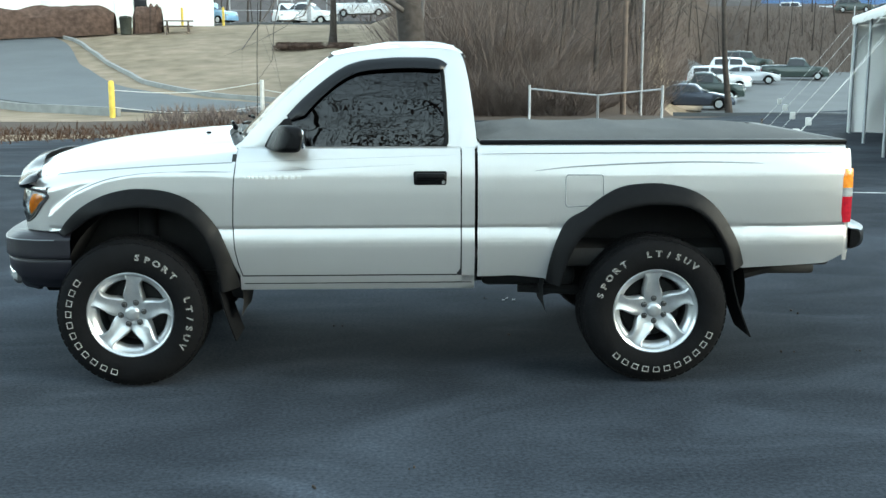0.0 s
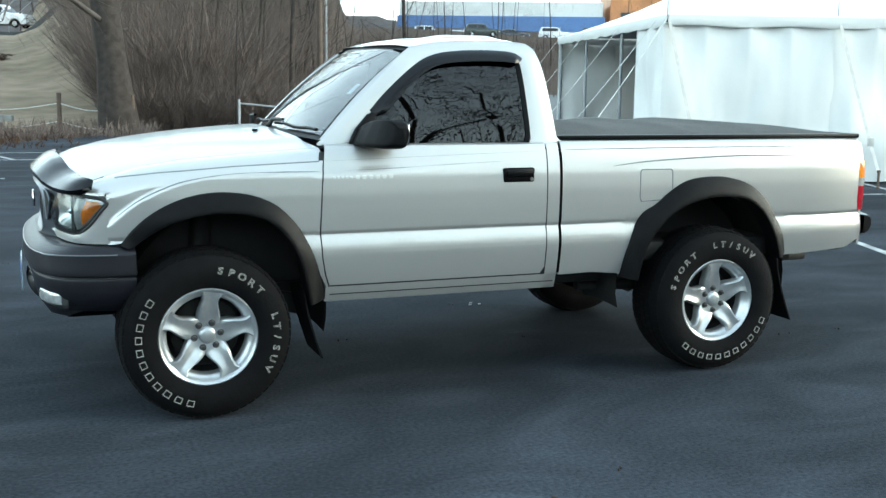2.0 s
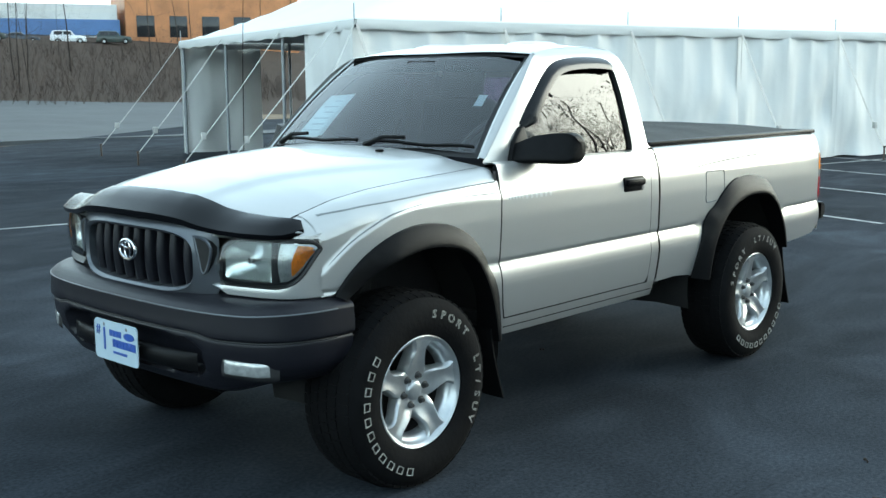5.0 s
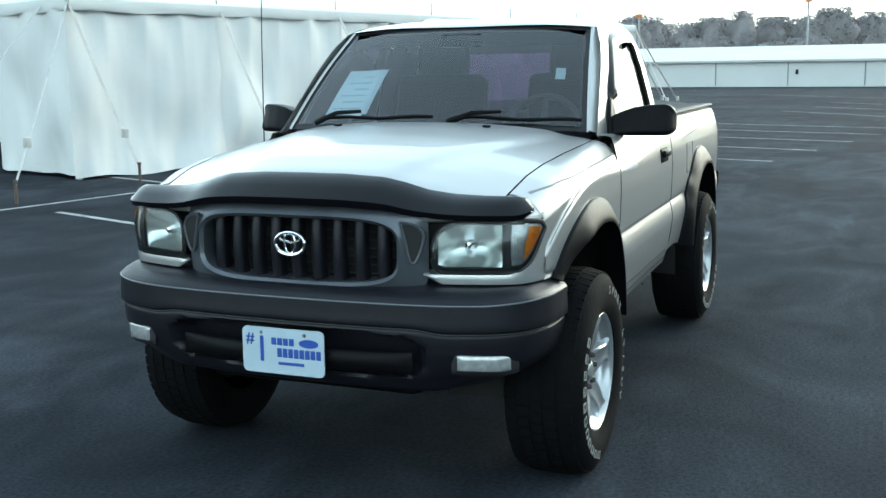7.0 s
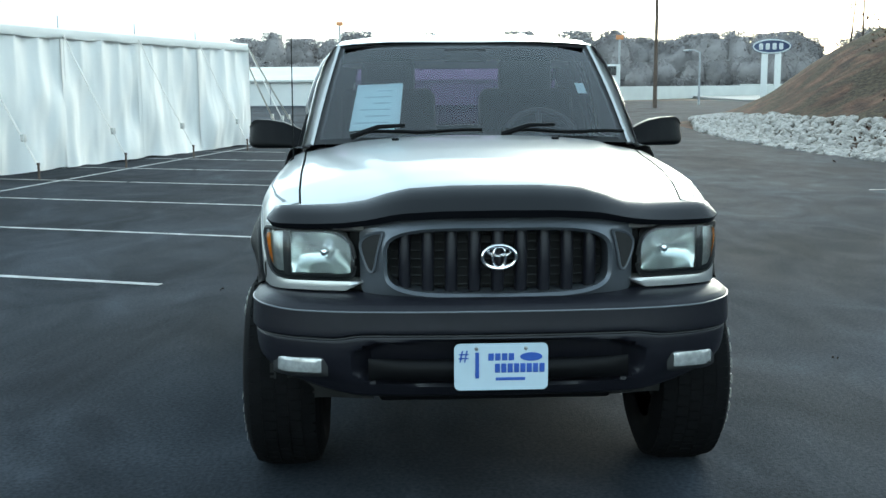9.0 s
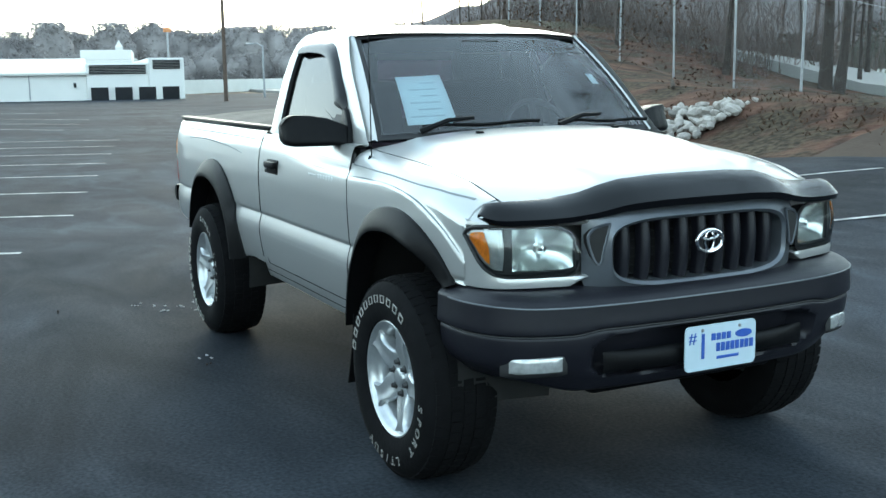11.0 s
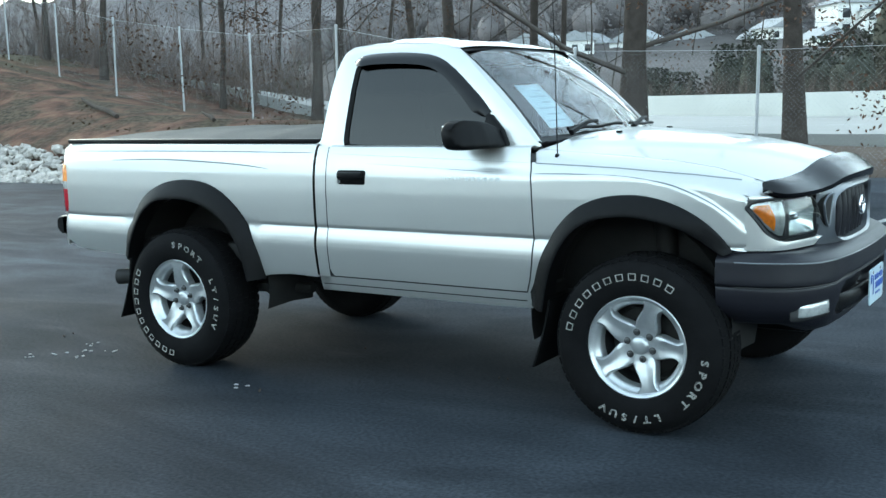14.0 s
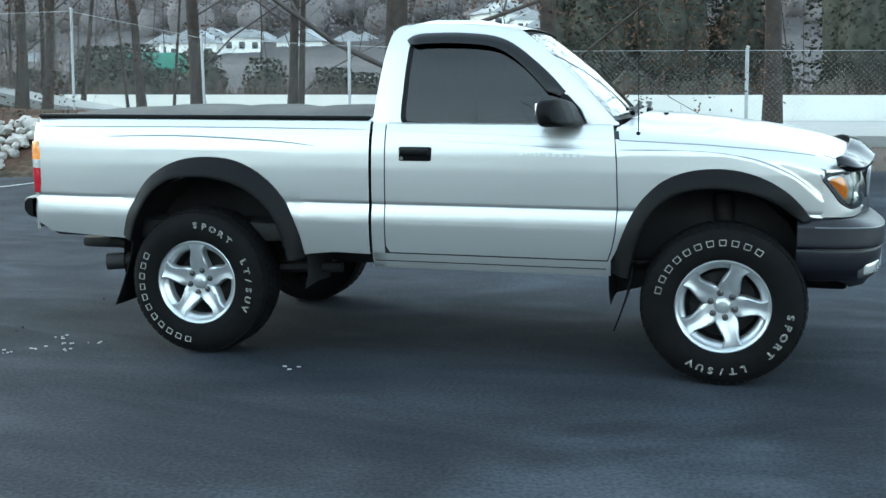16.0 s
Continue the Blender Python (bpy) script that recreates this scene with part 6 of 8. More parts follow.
def build_wheel():
    """A wheel with its outer face towards -y, hub at the origin."""
    w = thing("wheel", "black all-terrain tyre on a five-spoke alloy wheel", "")
    # tyre
    b = bmesh.new()
    prof = [(0.205, 0.0), (0.218, -0.044), (0.24, -0.054), (0.27, -0.060), (0.30, -0.059), (0.33, -0.050), (0.354, -0.034), (0.365, -0.018), (0.371, 0.0),
            (0.3735, 0.04), (0.374, 0.09), (0.3735, 0.14), (0.371, 0.175), (0.365, 0.195), (0.345, 0.212), (0.30, 0.228), (0.25, 0.222), (0.215, 0.2)]
    add_lathe(b, prof, 72)
    tyre = part("tyre", b, M_RUBBER, w)
    # tread blocks
    b = bmesh.new()
    n = 56
    for k in range(n):
        a = 2 * math.pi * k / n
        for row, (y0, y1, da) in enumerate(((-0.03, 0.014, 0), (0.022, 0.062, 0.5), (0.07, 0.108, 0), (0.116, 0.154, 0.5), (0.162, 0.204, 0))):
            aa = a + da * 2 * math.pi / n
            da2 = 2 * math.pi / n * 0.40
            ri = 0.35
            ro = 0.378 if row in (1, 2, 3) else 0.3745
            vs = []
            for r in (ri, ro):
                for t, y in ((aa - da2, y0), (aa + da2, y0), (aa + da2, y1), (aa - da2, y1)):
                    rr = r - (0.010 if (row == 0 and y == y0) or (row == 4 and y == y1) else 0)
                    vs.append(b.verts.new((rr * math.cos(t), y, rr * math.sin(t))))
            for q in ((4, 5, 6, 7), (0, 1, 5, 4), (1, 2, 6, 5), (2, 3, 7, 6), (3, 0, 4, 7)):
                b.faces.new([vs[i] for i in q])
    part("tread", b, M_RUBBER, w, smooth=False)
    # rim barrel and lip
    b = bmesh.new()
    add_lathe(b, [(0.10, 0.16), (0.172, 0.15), (0.180, 0.09), (0.182, 0.03), (0.1825, 0.004)], 64)
    part("barrel", b, M_BARREL, w)
    b = bmesh.new()
    add_lathe(b, [(0.172, 0.04), (0.174, 0.006), (0.178, -0.004), (0.186, -0.011), (0.194, -0.018), (0.198, -0.027), (0.204, -0.036), (0.212, -0.041), (0.219, -0.037), (0.221, -0.02)], 64)
    part("rim", b, M_ALLOY, w)
    b = bmesh.new()
    add_lathe(b, [(0.0, 0.1), (0.15, 0.1), (0.15, 0.085), (0.10, 0.08)], 32)
    part("brake_disc", b, M_DARKMETAL, w)
    # five curved spokes, each swept a little to one side
    for k in range(5):
        a0 = 2 * math.pi * k / 5 + math.pi / 2
        b = bmesh.new()
        rows = []
        for i in range(15):
            u = i / 14
            r = 0.035 + (0.200 - 0.035) * u
            hw = lerp(r, [(0.035, 0.036), (0.07, 0.052), (0.09, 0.051), (0.11, 0.046), (0.13, 0.040), (0.15, 0.0355), (0.165, 0.036), (0.18, 0.043), (0.192, 0.056), (0.2, 0.068)])
            yf = lerp(r, [(0.035, 0.004), (0.07, 0.0), (0.10, -0.009), (0.14, -0.018), (0.18, -0.024), (0.2, -0.026)])
            lift = step(0.05, 0.1, r)
            row = []
            for v, dy in ((-1, 0.05), (-1, 0.014), (-0.94, 0.004), (-0.8, -0.002), (-0.55, -0.0005), (-0.2, 0.003), (0.2, 0.002), (0.5, -0.003), (0.75, -0.0055), (0.9, -0.001), (1, 0.012), (1, 0.05)):
                dy = dy if dy > 0.01 else dy * lift
                off = v * hw + 0.014 * math.sin(math.pi * u) * u
                row.append(((r * math.cos(a0) - off * math.sin(a0)), yf + dy, (r * math.sin(a0) + off * math.cos(a0))))
            rows.append(row)
        add_grid(b, rows)
        part("spoke", b, M_ALLOY, w)
    b = bmesh.new()
    add_lathe(b, [(0.0, -0.012), (0.022, -0.011), (0.032, -0.008), (0.037, -0.003), (0.038, 0.004), (0.075, 0.005), (0.082, 0.012), (0.085, 0.03)], 36)
    part("hub_cap", b, M_ALLOY, w)
    for k in range(6):
        a = 2 * math.pi * k / 6 + 0.3
        b = bmesh.new()
        add_lathe(b, [(0.0, -0.016), (0.008, -0.015), (0.010, -0.008), (0.010, -0.001), (0.0155, 0.0002), (0.0155, 0.006)], 10, "y", (0.058 * math.cos(a), 0, 0.058 * math.sin(a)))
        part("lug_nut", b, M_LUG, w)
    # raised white outline lettering
    vs_, fs_ = [], []

    def put(me, ang, r, flip=False):
        m = Matrix.Rotation(-ang, 4, "Y") @ Matrix.Translation((r, -0.0285, 0)) @ Matrix.Rotation(radians(90), 4, "Y") @ Matrix.Rotation(radians(90), 4, "X")
        base = len(vs_)
        for v in me.vertices:
            # characters read outwards: local x along the circle, local y away from the hub
            px, py, pz = v.co.x, v.co.y, v.co.z
            rad, tan = r + py, px * 1.12
            t = ang - tan / r
            yy = -0.061 + (0.006 if rad > 0.325 else 0.0) - pz * 0.5
            vs_.append((rad * math.cos(t), yy, rad * math.sin(t)))
        for p in me.polygons:
            fs_.append([base + i for i in p.vertices])
    size = 0.043
    for word, a0 in (("SPORT", 88), ("LT/SUV", 24)):
        for i, ch in enumerate(word):
            put(letter_mesh(ch, size), radians(a0 - i * 9.5), 0.284)
            mesh_object("raised_letter", vs_, fs_, M_LETTER, w, smooth=False)
            vs_.clear()
            fs_.clear()
    for i in range(11):
        t0 = radians(261 - i * 10.7)
        r0, r1, hw = 0.284, 0.312, 0.0155
        for (ra, rb, ta, tb) in ((r0, r0 + 0.0028, -hw, hw), (r1 - 0.0028, r1, -hw, hw), (r0, r1, -hw, -hw + 0.0028), (r0, r1, hw - 0.0028, hw)):
            base = len(vs_)
            for yy in (-0.0585, -0.0625):
                for rr, tt in ((ra, ta), (rb, ta), (rb, tb), (ra, tb)):
                    t = t0 + tt / 0.29
                    vs_.append((rr * math.cos(t), yy, rr * math.sin(t)))
            fs_ += [[base + q for q in f] for f in ((4, 5, 6, 7), (0, 1, 5, 4), (1, 2, 6, 5), (2, 3, 7, 6), (3, 0, 4, 7))]
        mesh_object("raised_bar", vs_, fs_, M_LETTER, w, smooth=False)
        vs_.clear()
        fs_.clear()
    return w


first = build_wheel()
HUB_Z = 0.359
for x, s, turn in ((-0.01, -1, 8), (0.012, 1, 94), (WB - 0.008, -1, -75), (WB + 0.008, 1, 0)):
    m = Matrix.Translation((x, s * 0.838, HUB_Z)) @ Matrix.Rotation(0 if s < 0 else math.pi, 4, "Z") @ Matrix.Rotation(radians(turn), 4, "Y")
    w = first if (x < 0 and s < 0) else copy_thing(first, m)
    w.parent = truck
    w.matrix_basis = m

# ---- trees ----
def grow(seed, tall, girth, first, spread, levels=4, twigs=3, droop=0.0, sides=5):
    """Tapered trunk with limbs; returns points and faces of the wood."""
    rnd = random.Random(seed)
    verts, faces, tips = [], [], []

    def limb(p, d, length, rad, level):
        segs = (7, 5, 4, 3, 2)[min(level, 4)]
        ns = (sides + 3, sides, 4, 3, 3)[min(level, 4)]
        pts, rads = [p.copy()], [rad]
        dirs = [d.copy()]
        for i in range(segs):
            wob = (0.06, 0.24, 0.28, 0.32, 0.35)[min(level, 4)]
            d = (d + Vector((rnd.uniform(-wob, wob), rnd.uniform(-wob, wob), rnd.uniform(-wob, wob) + (0.05 if level else 0.02) - droop * level * 0.03))).normalized()
            pts.append(pts[-1] + d * (length / segs))
            rads.append(rad * (1 - 0.78 * (i + 1) / segs))
            dirs.append(d.copy())
        base = len(verts)
        side = d.orthogonal().normalized()
        for i, q in enumerate(pts):
            dd = dirs[i]
            side = (side - dd * side.dot(dd)).normalized()
            up = dd.cross(side)
            r = rads[i] * (1.35 if level == 0 and i == 0 else 1)
            for k in range(ns):
                a = 2 * math.pi * k / ns
                verts.append(q + (side * math.cos(a) + up * math.sin(a)) * r)
        for i in range(segs):
            for k in range(ns):
                a, c = base + i * ns + k, base + i * ns + (k + 1) % ns
                faces.append((a, c, c + ns, a + ns))
        if level >= levels:
            tips.append(pts[-1])
            return
        if level >= levels - 1:
            tips.append(pts[-1])
        n = (12, 6, 5, twigs, 2)[min(level, 4)]
        for k in range(n):
            f = (first + (1 - first) * (k + rnd.random() * 0.7) / n) if level == 0 else 0.25 + 0.72 * (k + rnd.random() * 0.6) / n
            f = min(f, 0.98)
            i = min(int(f * segs), segs - 1)
            w = f * segs - i
            q = pts[i].lerp(pts[i + 1], w)
            r = (rads[i] * (1 - w) + rads[i + 1] * w) * (rnd.uniform(0.15, 0.27) if level == 0 else rnd.uniform(0.45, 0.7))
            az = rnd.uniform(0, 2 * math.pi) if level else k * 2.4 + rnd.uniform(-0.5, 0.5)
            o = dirs[i].orthogonal().normalized()
            o = Matrix.Rotation(az, 3, dirs[i]) @ o
            nd = (dirs[i] * (1 - spread) + o * spread + Vector((0, 0, 0.08))).normalized()
            limb(q, nd, length * rnd.uniform(0.42, 0.62) * (1.0 if level else (1.15 - 0.6 * f)), r, level + 1)

    limb(Vector((0, 0, -0.25)), Vector((rnd.uniform(-0.05, 0.05), rnd.uniform(-0.05, 0.05), 1)), tall, girth, 0)
    return verts, faces, tips

def leaf_cloud(tips, seed, per, size, reach):
    rnd = random.Random(seed)
    v, f = [], []
    for t in tips:
        for k in range(per):
            c = t + Vector((rnd.gauss(0, reach), rnd.gauss(0, reach), rnd.gauss(0, reach * 0.8)))
            a = Vector((rnd.uniform(-1, 1), rnd.uniform(-1, 1), rnd.uniform(-1, 1))).normalized() * size * rnd.uniform(0.6, 1.3)
            b = a.orthogonal().normalized() * size * 0.5
            base = len(v)
            v.extend([c - a, c + b, c + a, c - b])
            f.append((base, base + 1, base + 2, base + 3))
    return v, f

def make_tree(name, label, seed, tall, girth, first=0.3, spread=0.6, levels=4, twigs=3, leaves=0, leaf_size=0.06, droop=0.0, bark=None, at=(0, 0), turn=0.0, group=""):
    v, f, tips = grow(seed, tall, girth, first, spread, levels, twigs, droop)
    t = thing(name, label, "tree", pose(at[0], at[1], height(*at), 0, 0, turn), group)

    trunk_n = 7 * 8
    mesh_object("trunk", v[:8 * 8], f[:trunk_n], bark or M_BARK, t)
    mesh_object("crown", v, f[trunk_n:], M_TWIG, t, "bare branching crown" if not leaves else "bare crown with brown leaves left on it")
    if leaves:
        lv, lf = leaf_cloud(tips, seed, leaves, leaf_size, 0.15)
        mesh_object("leaves", lv, lf, M_DEADLEAF, t, "dead brown leaves", smooth=False)
    return t

# trees behind the chain-link fence
make_tree("tree", "tall bare tree with dead brown leaves behind the fence", 4, 13.5, 0.25, 0.07, 0.74, 4, 3, droop=0.9, leaves=20, leaf_size=0.035, at=(5.75, -13.4), turn=40)
make_tree("tree", "slim bare tree behind the fence", 9, 9, 0.1, 0.2, 0.55, 3, 4, droop=0.6, at=(7.85, -13.5), turn=10)
make_tree("tree", "bare tree with spreading limbs behind the fence", 12, 12, 0.15, 0.12, 0.68, 4, 3, droop=0.6, at=(10.7, -15.4), turn=75)
make_tree("tree", "bare tree with spreading limbs behind the fence", 15, 12.5, 0.17, 0.12, 0.66, 4, 3, droop=0.6, at=(18.9, -20.9), turn=200)
make_tree("tree", "tall bare tree with dead brown leaves behind the fence", 18, 13, 0.18, 0.07, 0.74, 4, 3, droop=0.9, leaves=20, leaf_size=0.035, at=(2.8, -13.1), turn=120)
make_tree("tree", "tall bare tree standing behind the fence", 21, 13, 0.15, 0.12, 0.68, 4, 3, droop=0.6, at=(-0.9, -12.5), turn=260)
make_tree("tree", "broad bare tree near the car park edge", 33, 12, 0.18, 0.12, 0.7, 4, 3, droop=0.6, at=(-5.2, -13.8), turn=30)
make_tree("tree", "slim bare tree behind the fence", 24, 9, 0.09, 0.12, 0.6, 3, 4, droop=0.6, at=(9.6, -18.3), turn=150)
make_tree("tree", "bare leaning tree on the clay mound", 27, 9, 0.13, 0.28, 0.7, 4, 3, droop=0.15, leaves=8, leaf_size=0.035, at=(26, -19.0), turn=310)
make_tree("tree", "bare tree with brown leaves on the mound", 30, 8, 0.1, 0.28, 0.66, 4, 3, droop=0.15, leaves=8, leaf_size=0.035, at=(21.5, -19.6), turn=80)
make_tree("tree", "bare tree on the clay mound", 36, 10, 0.14, 0.28, 0.66, 4, 3, leaves=6, leaf_size=0.035, droop=0.15, at=(17.4, -19.8), turn=140)
make_tree("tree", "leaning bare tree on the clay mound", 39, 10, 0.13, 0.28, 0.66, 4, 3, droop=0.15, leaves=8, leaf_size=0.035, at=(14.6, -20.0), turn=210)
make_tree("tree", "small bare tree with brown leaves on the mound", 42, 7, 0.12, 0.28, 0.7, 4, 3, droop=0.15, leaves=8, leaf_size=0.035, at=(30, -20.0), turn=20)
# the large tree at the edge of the lawn, and the tree in the mulch ring
make_tree("tree", "massive old bare tree with heavy low limbs", 51, 15, 0.44, 0.1, 0.72, 4, 3, at=(1.7, 24.4), turn=30)
make_tree("tree", "small bare ornamental tree in a mulch ring", 54, 6.5, 0.2, 0.22, 0.7, 4, 3, at=(-2.4, 49.5), turn=0)
make_tree("tree", "young bare tree in the lower car park", 57, 8.5, 0.14, 0.25, 0.5, 4, 3, at=(13.6, 34.5), turn=0)

# wood on the bank: a few trees grown once and copied
wood = [make_tree("woodland_tree", "bare woodland tree on the brown bank", 60 + k, 10 + 2 * (k % 3), 0.05 + 0.012 * k, 0.12, 0.68, 4, 3,
                  at=((6.5, 31.0), (8.6, 36.5), (11.5, 45), (4.5, 40), (7.6, 29.5))[k], group="bare trees on the bank") for k in range(5)]
rw = random.Random(5)
spots = []
while len(spots) < 92:
    x, y = rw.uniform(2.5, 22), rw.uniform(27.5, 80)
    if x > 0.29 * (y + 4.5) - 1.5 and y < 85:
        continue
    if x < 4 and y < 34:
        continue
    if all((x - a) ** 2 + (y - c) ** 2 > 2.2 for a, c in spots):
        spots.append((x, y))
for k in range(34):
    spots.append((rw.uniform(24, 75), rw.uniform(92, 130)))
for k in range(26):
    spots.append((rw.uniform(-30, 6), rw.uniform(98, 125)))
for k in range(34):
    spots.append((rw.uniform(17, 52), rw.uniform(-30, -22)))
for k in range(46):
    spots.append((rw.uniform(-70, 130), rw.uniform(-120, -78)))
for k in range(60):
    y = rw.uniform(-330, -125)
    spots.append((rw.uniform(-0.55, 1.0) * -y, y))
for k, (x, y) in enumerate(spots):
    src = wood[k % 5]
    m = pose(x, y, height(x, y), rw.uniform(-4, 4), rw.uniform(-4, 4), rw.uniform(0, 360))
    c = copy_thing(src, m)
    sc = rw.uniform(0.7, 1.2) * (1.4 if y < -125 else 1)
    c.scale = (sc, sc, sc)

def brush_patch(name, label, region, count, tall, seed, mat, lean=0.5):
    """Many thin upright stems, as one mass of undergrowth."""
    rnd = random.Random(seed)
    v, f = [], []
    for k in range(count):
        x, y = region(rnd)
        z = height(x, y)
        hgt = tall * rnd.uniform(0.4, 1.2)
        p = Vector((x, y, z - 0.05))
        d = Vector((rnd.uniform(-lean, lean), rnd.uniform(-lean, lean), 1)).normalized()
        for q in range(3):
            e = p + Vector((d.x + rnd.uniform(-0.35, 0.35), d.y + rnd.uniform(-0.35, 0.35), d.z)) * hgt * (0.6 if q else 1)
            w = 0.010 + 0.006 * rnd.random()
            a = rnd.uniform(0, math.pi)
            s1, s2 = Vector((math.cos(a), math.sin(a), 0)) * w, Vector((-math.sin(a), math.cos(a), 0)) * w
            b = len(v)
            v.extend([p - s1, p + s1, e, p - s2, p + s2])
            f.extend([(b, b + 1, b + 2), (b + 3, b + 4, b + 2)])
            if q == 0:
                mid = p.lerp(e, 0.5)
                for u in range(3):
                    t2 = mid.lerp(e, rnd.random()) + Vector((rnd.uniform(-0.3, 0.3), rnd.uniform(-0.3, 0.3), rnd.uniform(0.0, 0.35))) * hgt * 0.5
                    b = len(v)
                    v.extend([mid - s1 * 0.7, mid + s1 * 0.7, t2])
                    f.append((b, b + 1, b + 2))
    ob = mesh_object(name, v, f, mat, smooth=False, kind="stuff")
    return tagged(ob, label, "undergrowth", kind="stuff")

brush_patch("undergrowth", "tangled bare brown undergrowth on the bank", lambda r: (lambda y: (r.uniform(2, 0.29 * (y + 4.5) - 2.1), y))(r.uniform(25.5, 36)), 6500, 2.0, 1, M_BRUSH, 1.1)
brush_patch("thicket", "grey tangle of bare saplings and vines on the bank", lambda r: (lambda y: (r.uniform(2, 0.29 * (y + 4.5) - 3.6), y))(r.uniform(27, 50)), 5000, 4.6, 12, M_BRUSH, 0.9)
brush_patch("undergrowth", "tangled bare brown undergrowth on the bank", lambda r: (lambda y: (r.uniform(2, 0.29 * (y + 4.5) - 1), y))(r.uniform(36, 80)), 5000, 3.4, 2, M_BRUSH, 1.0)
brush_patch("undergrowth", "dry reddish weeds beside the car park", lambda r: (lambda u: (-16 + 16 * u + r.uniform(-1, 1), 12.6 + 5.5 * u * u + r.uniform(0.3, 5.5)))(r.random()), 3000, 0.28, 3, M_DEADLEAF, 0.9)
brush_patch("undergrowth", "bare grey shrubs along the car park edge", lambda r: (r.uniform(-5.5, 2.5), r.uniform(21.5, 25.5)), 1100, 0.5, 4, M_BRUSH)
brush_patch("undergrowth", "brown scrub on the far bank", lambda r: (r.uniform(20, 80), r.uniform(84, 125)), 3000, 2.6, 6, M_BRUSH)
brush_patch("undergrowth", "leaf litter and dead stems below the fence", lambda r: (r.uniform(-10, 14), r.uniform(-13.5, -9.9)), 2600, 0.1, 7, M_DEADLEAF, 1.2)
brush_patch("thicket", "grey tangle of bare saplings and vines behind the mound", lambda r: (r.uniform(21, 44), r.uniform(-27, -20)), 1300, 3.2, 14, M_BRUSH, 0.55)
brush_patch("undergrowth", "bare scrub along the highway verge", lambda r: (r.uniform(-60, 90), r.uniform(-58, -47)), 5000, 2.6, 9, M_BRUSH)

# evergreen mass beyond the highway and wooded skyline clumps

def clump_row(name, label, pts, mat, seed, cat="trees", core=0.72, dense=1.0, cap=1.0):
    """A ragged row of foliage lumps made of many small blades."""
    rnd = random.Random(seed)
    v, f = [], []
    for x, y, z, r, hh in pts:
        n = int((420 + 100 * r) * dense)
        c0 = len(v)
        for i in range(6):
            ph = math.pi * i / 5
            for k in range(8):
                th = 2 * math.pi * k / 8
                q = 0.78 * (1 + 0.25 * rnd.uniform(-1, 1))
                v.append(Vector((x + r * q * core * math.sin(ph) * math.cos(th), y + r * q * core * math.sin(ph) * math.sin(th), z + hh * (0.42 - 0.48 * math.cos(ph) * q))))
        for i in range(5):
            for k in range(8):
                f.append((c0 + i * 8 + k, c0 + i * 8 + (k + 1) % 8, c0 + (i + 1) * 8 + (k + 1) % 8, c0 + (i + 1) * 8 + k))
        for k in range(n):
            a, u = rnd.uniform(0, 2 * math.pi), rnd.random() * cap
            rr = r * math.sqrt(rnd.random()) * (1 - 0.55 * u)
            c = Vector((x + rr * math.cos(a), y + rr * math.sin(a), z + hh * u))
            s = 0.04 * r * rnd.uniform(0.5, 1.5)
            d1 = Vector((rnd.uniform(-1, 1), rnd.uniform(-1, 1), rnd.uniform(-0.6, 0.9))).normalized() * s
            d2 = d1.orthogonal().normalized() * s * 0.8
            b = len(v)
            v.extend([c - d1, c + d2, c + d1, c - d2])
            f.append((b, b + 1, b + 2, b + 3))
    ob = mesh_object(name, v, f, mat, smooth=True)
    return tagged(ob, label, cat, kind="stuff")

rc = random.Random(11)
clump_row("evergreens", "dark evergreen belt beyond the highway", [(x, -62 + rc.uniform(-6, 4), -0.2, rc.uniform(2, 3.5), rc.uniform(3, 5.5)) for x in range(-70, 120, 3)], M_HEDGE, 1, dense=2.2)
clump_row("evergreens", "tall dark pines beyond the highway", [(rc.uniform(-60, 12), -70 + rc.uniform(-8, 6), 0, rc.uniform(2.5, 4), rc.uniform(10, 17)) for k in range(42)], M_HEDGE, 2, dense=3.0)
clump_row("hillside_wood", "bare wooded hillside across the highway, greyed for haze", [(x + rc.uniform(-5, 5), y + rc.uniform(-7, 7), height(x, y) - 1, rc.uniform(4, 7), rc.uniform(7, 12)) for y in range(-330, -205, 15) for x in range(int(0.62 * y), int(-1.05 * y), 11)], M_HILLWOOD, 5)
# Skyline treetops share the canopy colour lightened for haze.
clump_row("skyline_trees", "bare treetops on the skyline, grey painted for haze", [(330 + rc.uniform(-30, 60), y + rc.uniform(-3, 3), 0, rc.uniform(5, 9), rc.uniform(16, 20.5)) for y in range(-190, 200, 2)], M_HAZE, 3, core=0.85, dense=2.6, cap=0.86)
clump_row("skyline_trees", "bare treetops on the skyline, grey painted for haze", [(250 + rc.uniform(-20, 40), y + rc.uniform(-3, 3), 0, rc.uniform(3, 5), rc.uniform(6, 10)) for y in range(-140, 140, 3)], M_HAZE, 4, core=0.85, dense=2.6, cap=0.86)
clump_row("mulch_bed", "dark mulch bed round the lawn tree", [(-2.4 + rc.uniform(-2.6, 2.6), 49.5 + rc.uniform(-1.6, 1.6), height(-2.4, 49.5) - 0.3, 0.7, 0.4) for k in range(26)], M_HEDGE_BROWN, 6, "mulch")

# ---- riprap stones along the foot of the mound ----
def stone_mesh(seed):
    b = bmesh.new()
    bmesh.ops.create_icosphere(b, subdivisions=1, radius=1)
    rnd = random.Random(seed)
    for v in b.verts:
        v.co = Vector((v.co.x * 1.2, v.co.y * 0.9, v.co.z * 0.7)) * rnd.uniform(0.72, 1.15)
    me = bpy.data.meshes.new("stone")
    b.to_mesh(me)
    b.free()
    me.materials.append(M_ROCK)
    return me


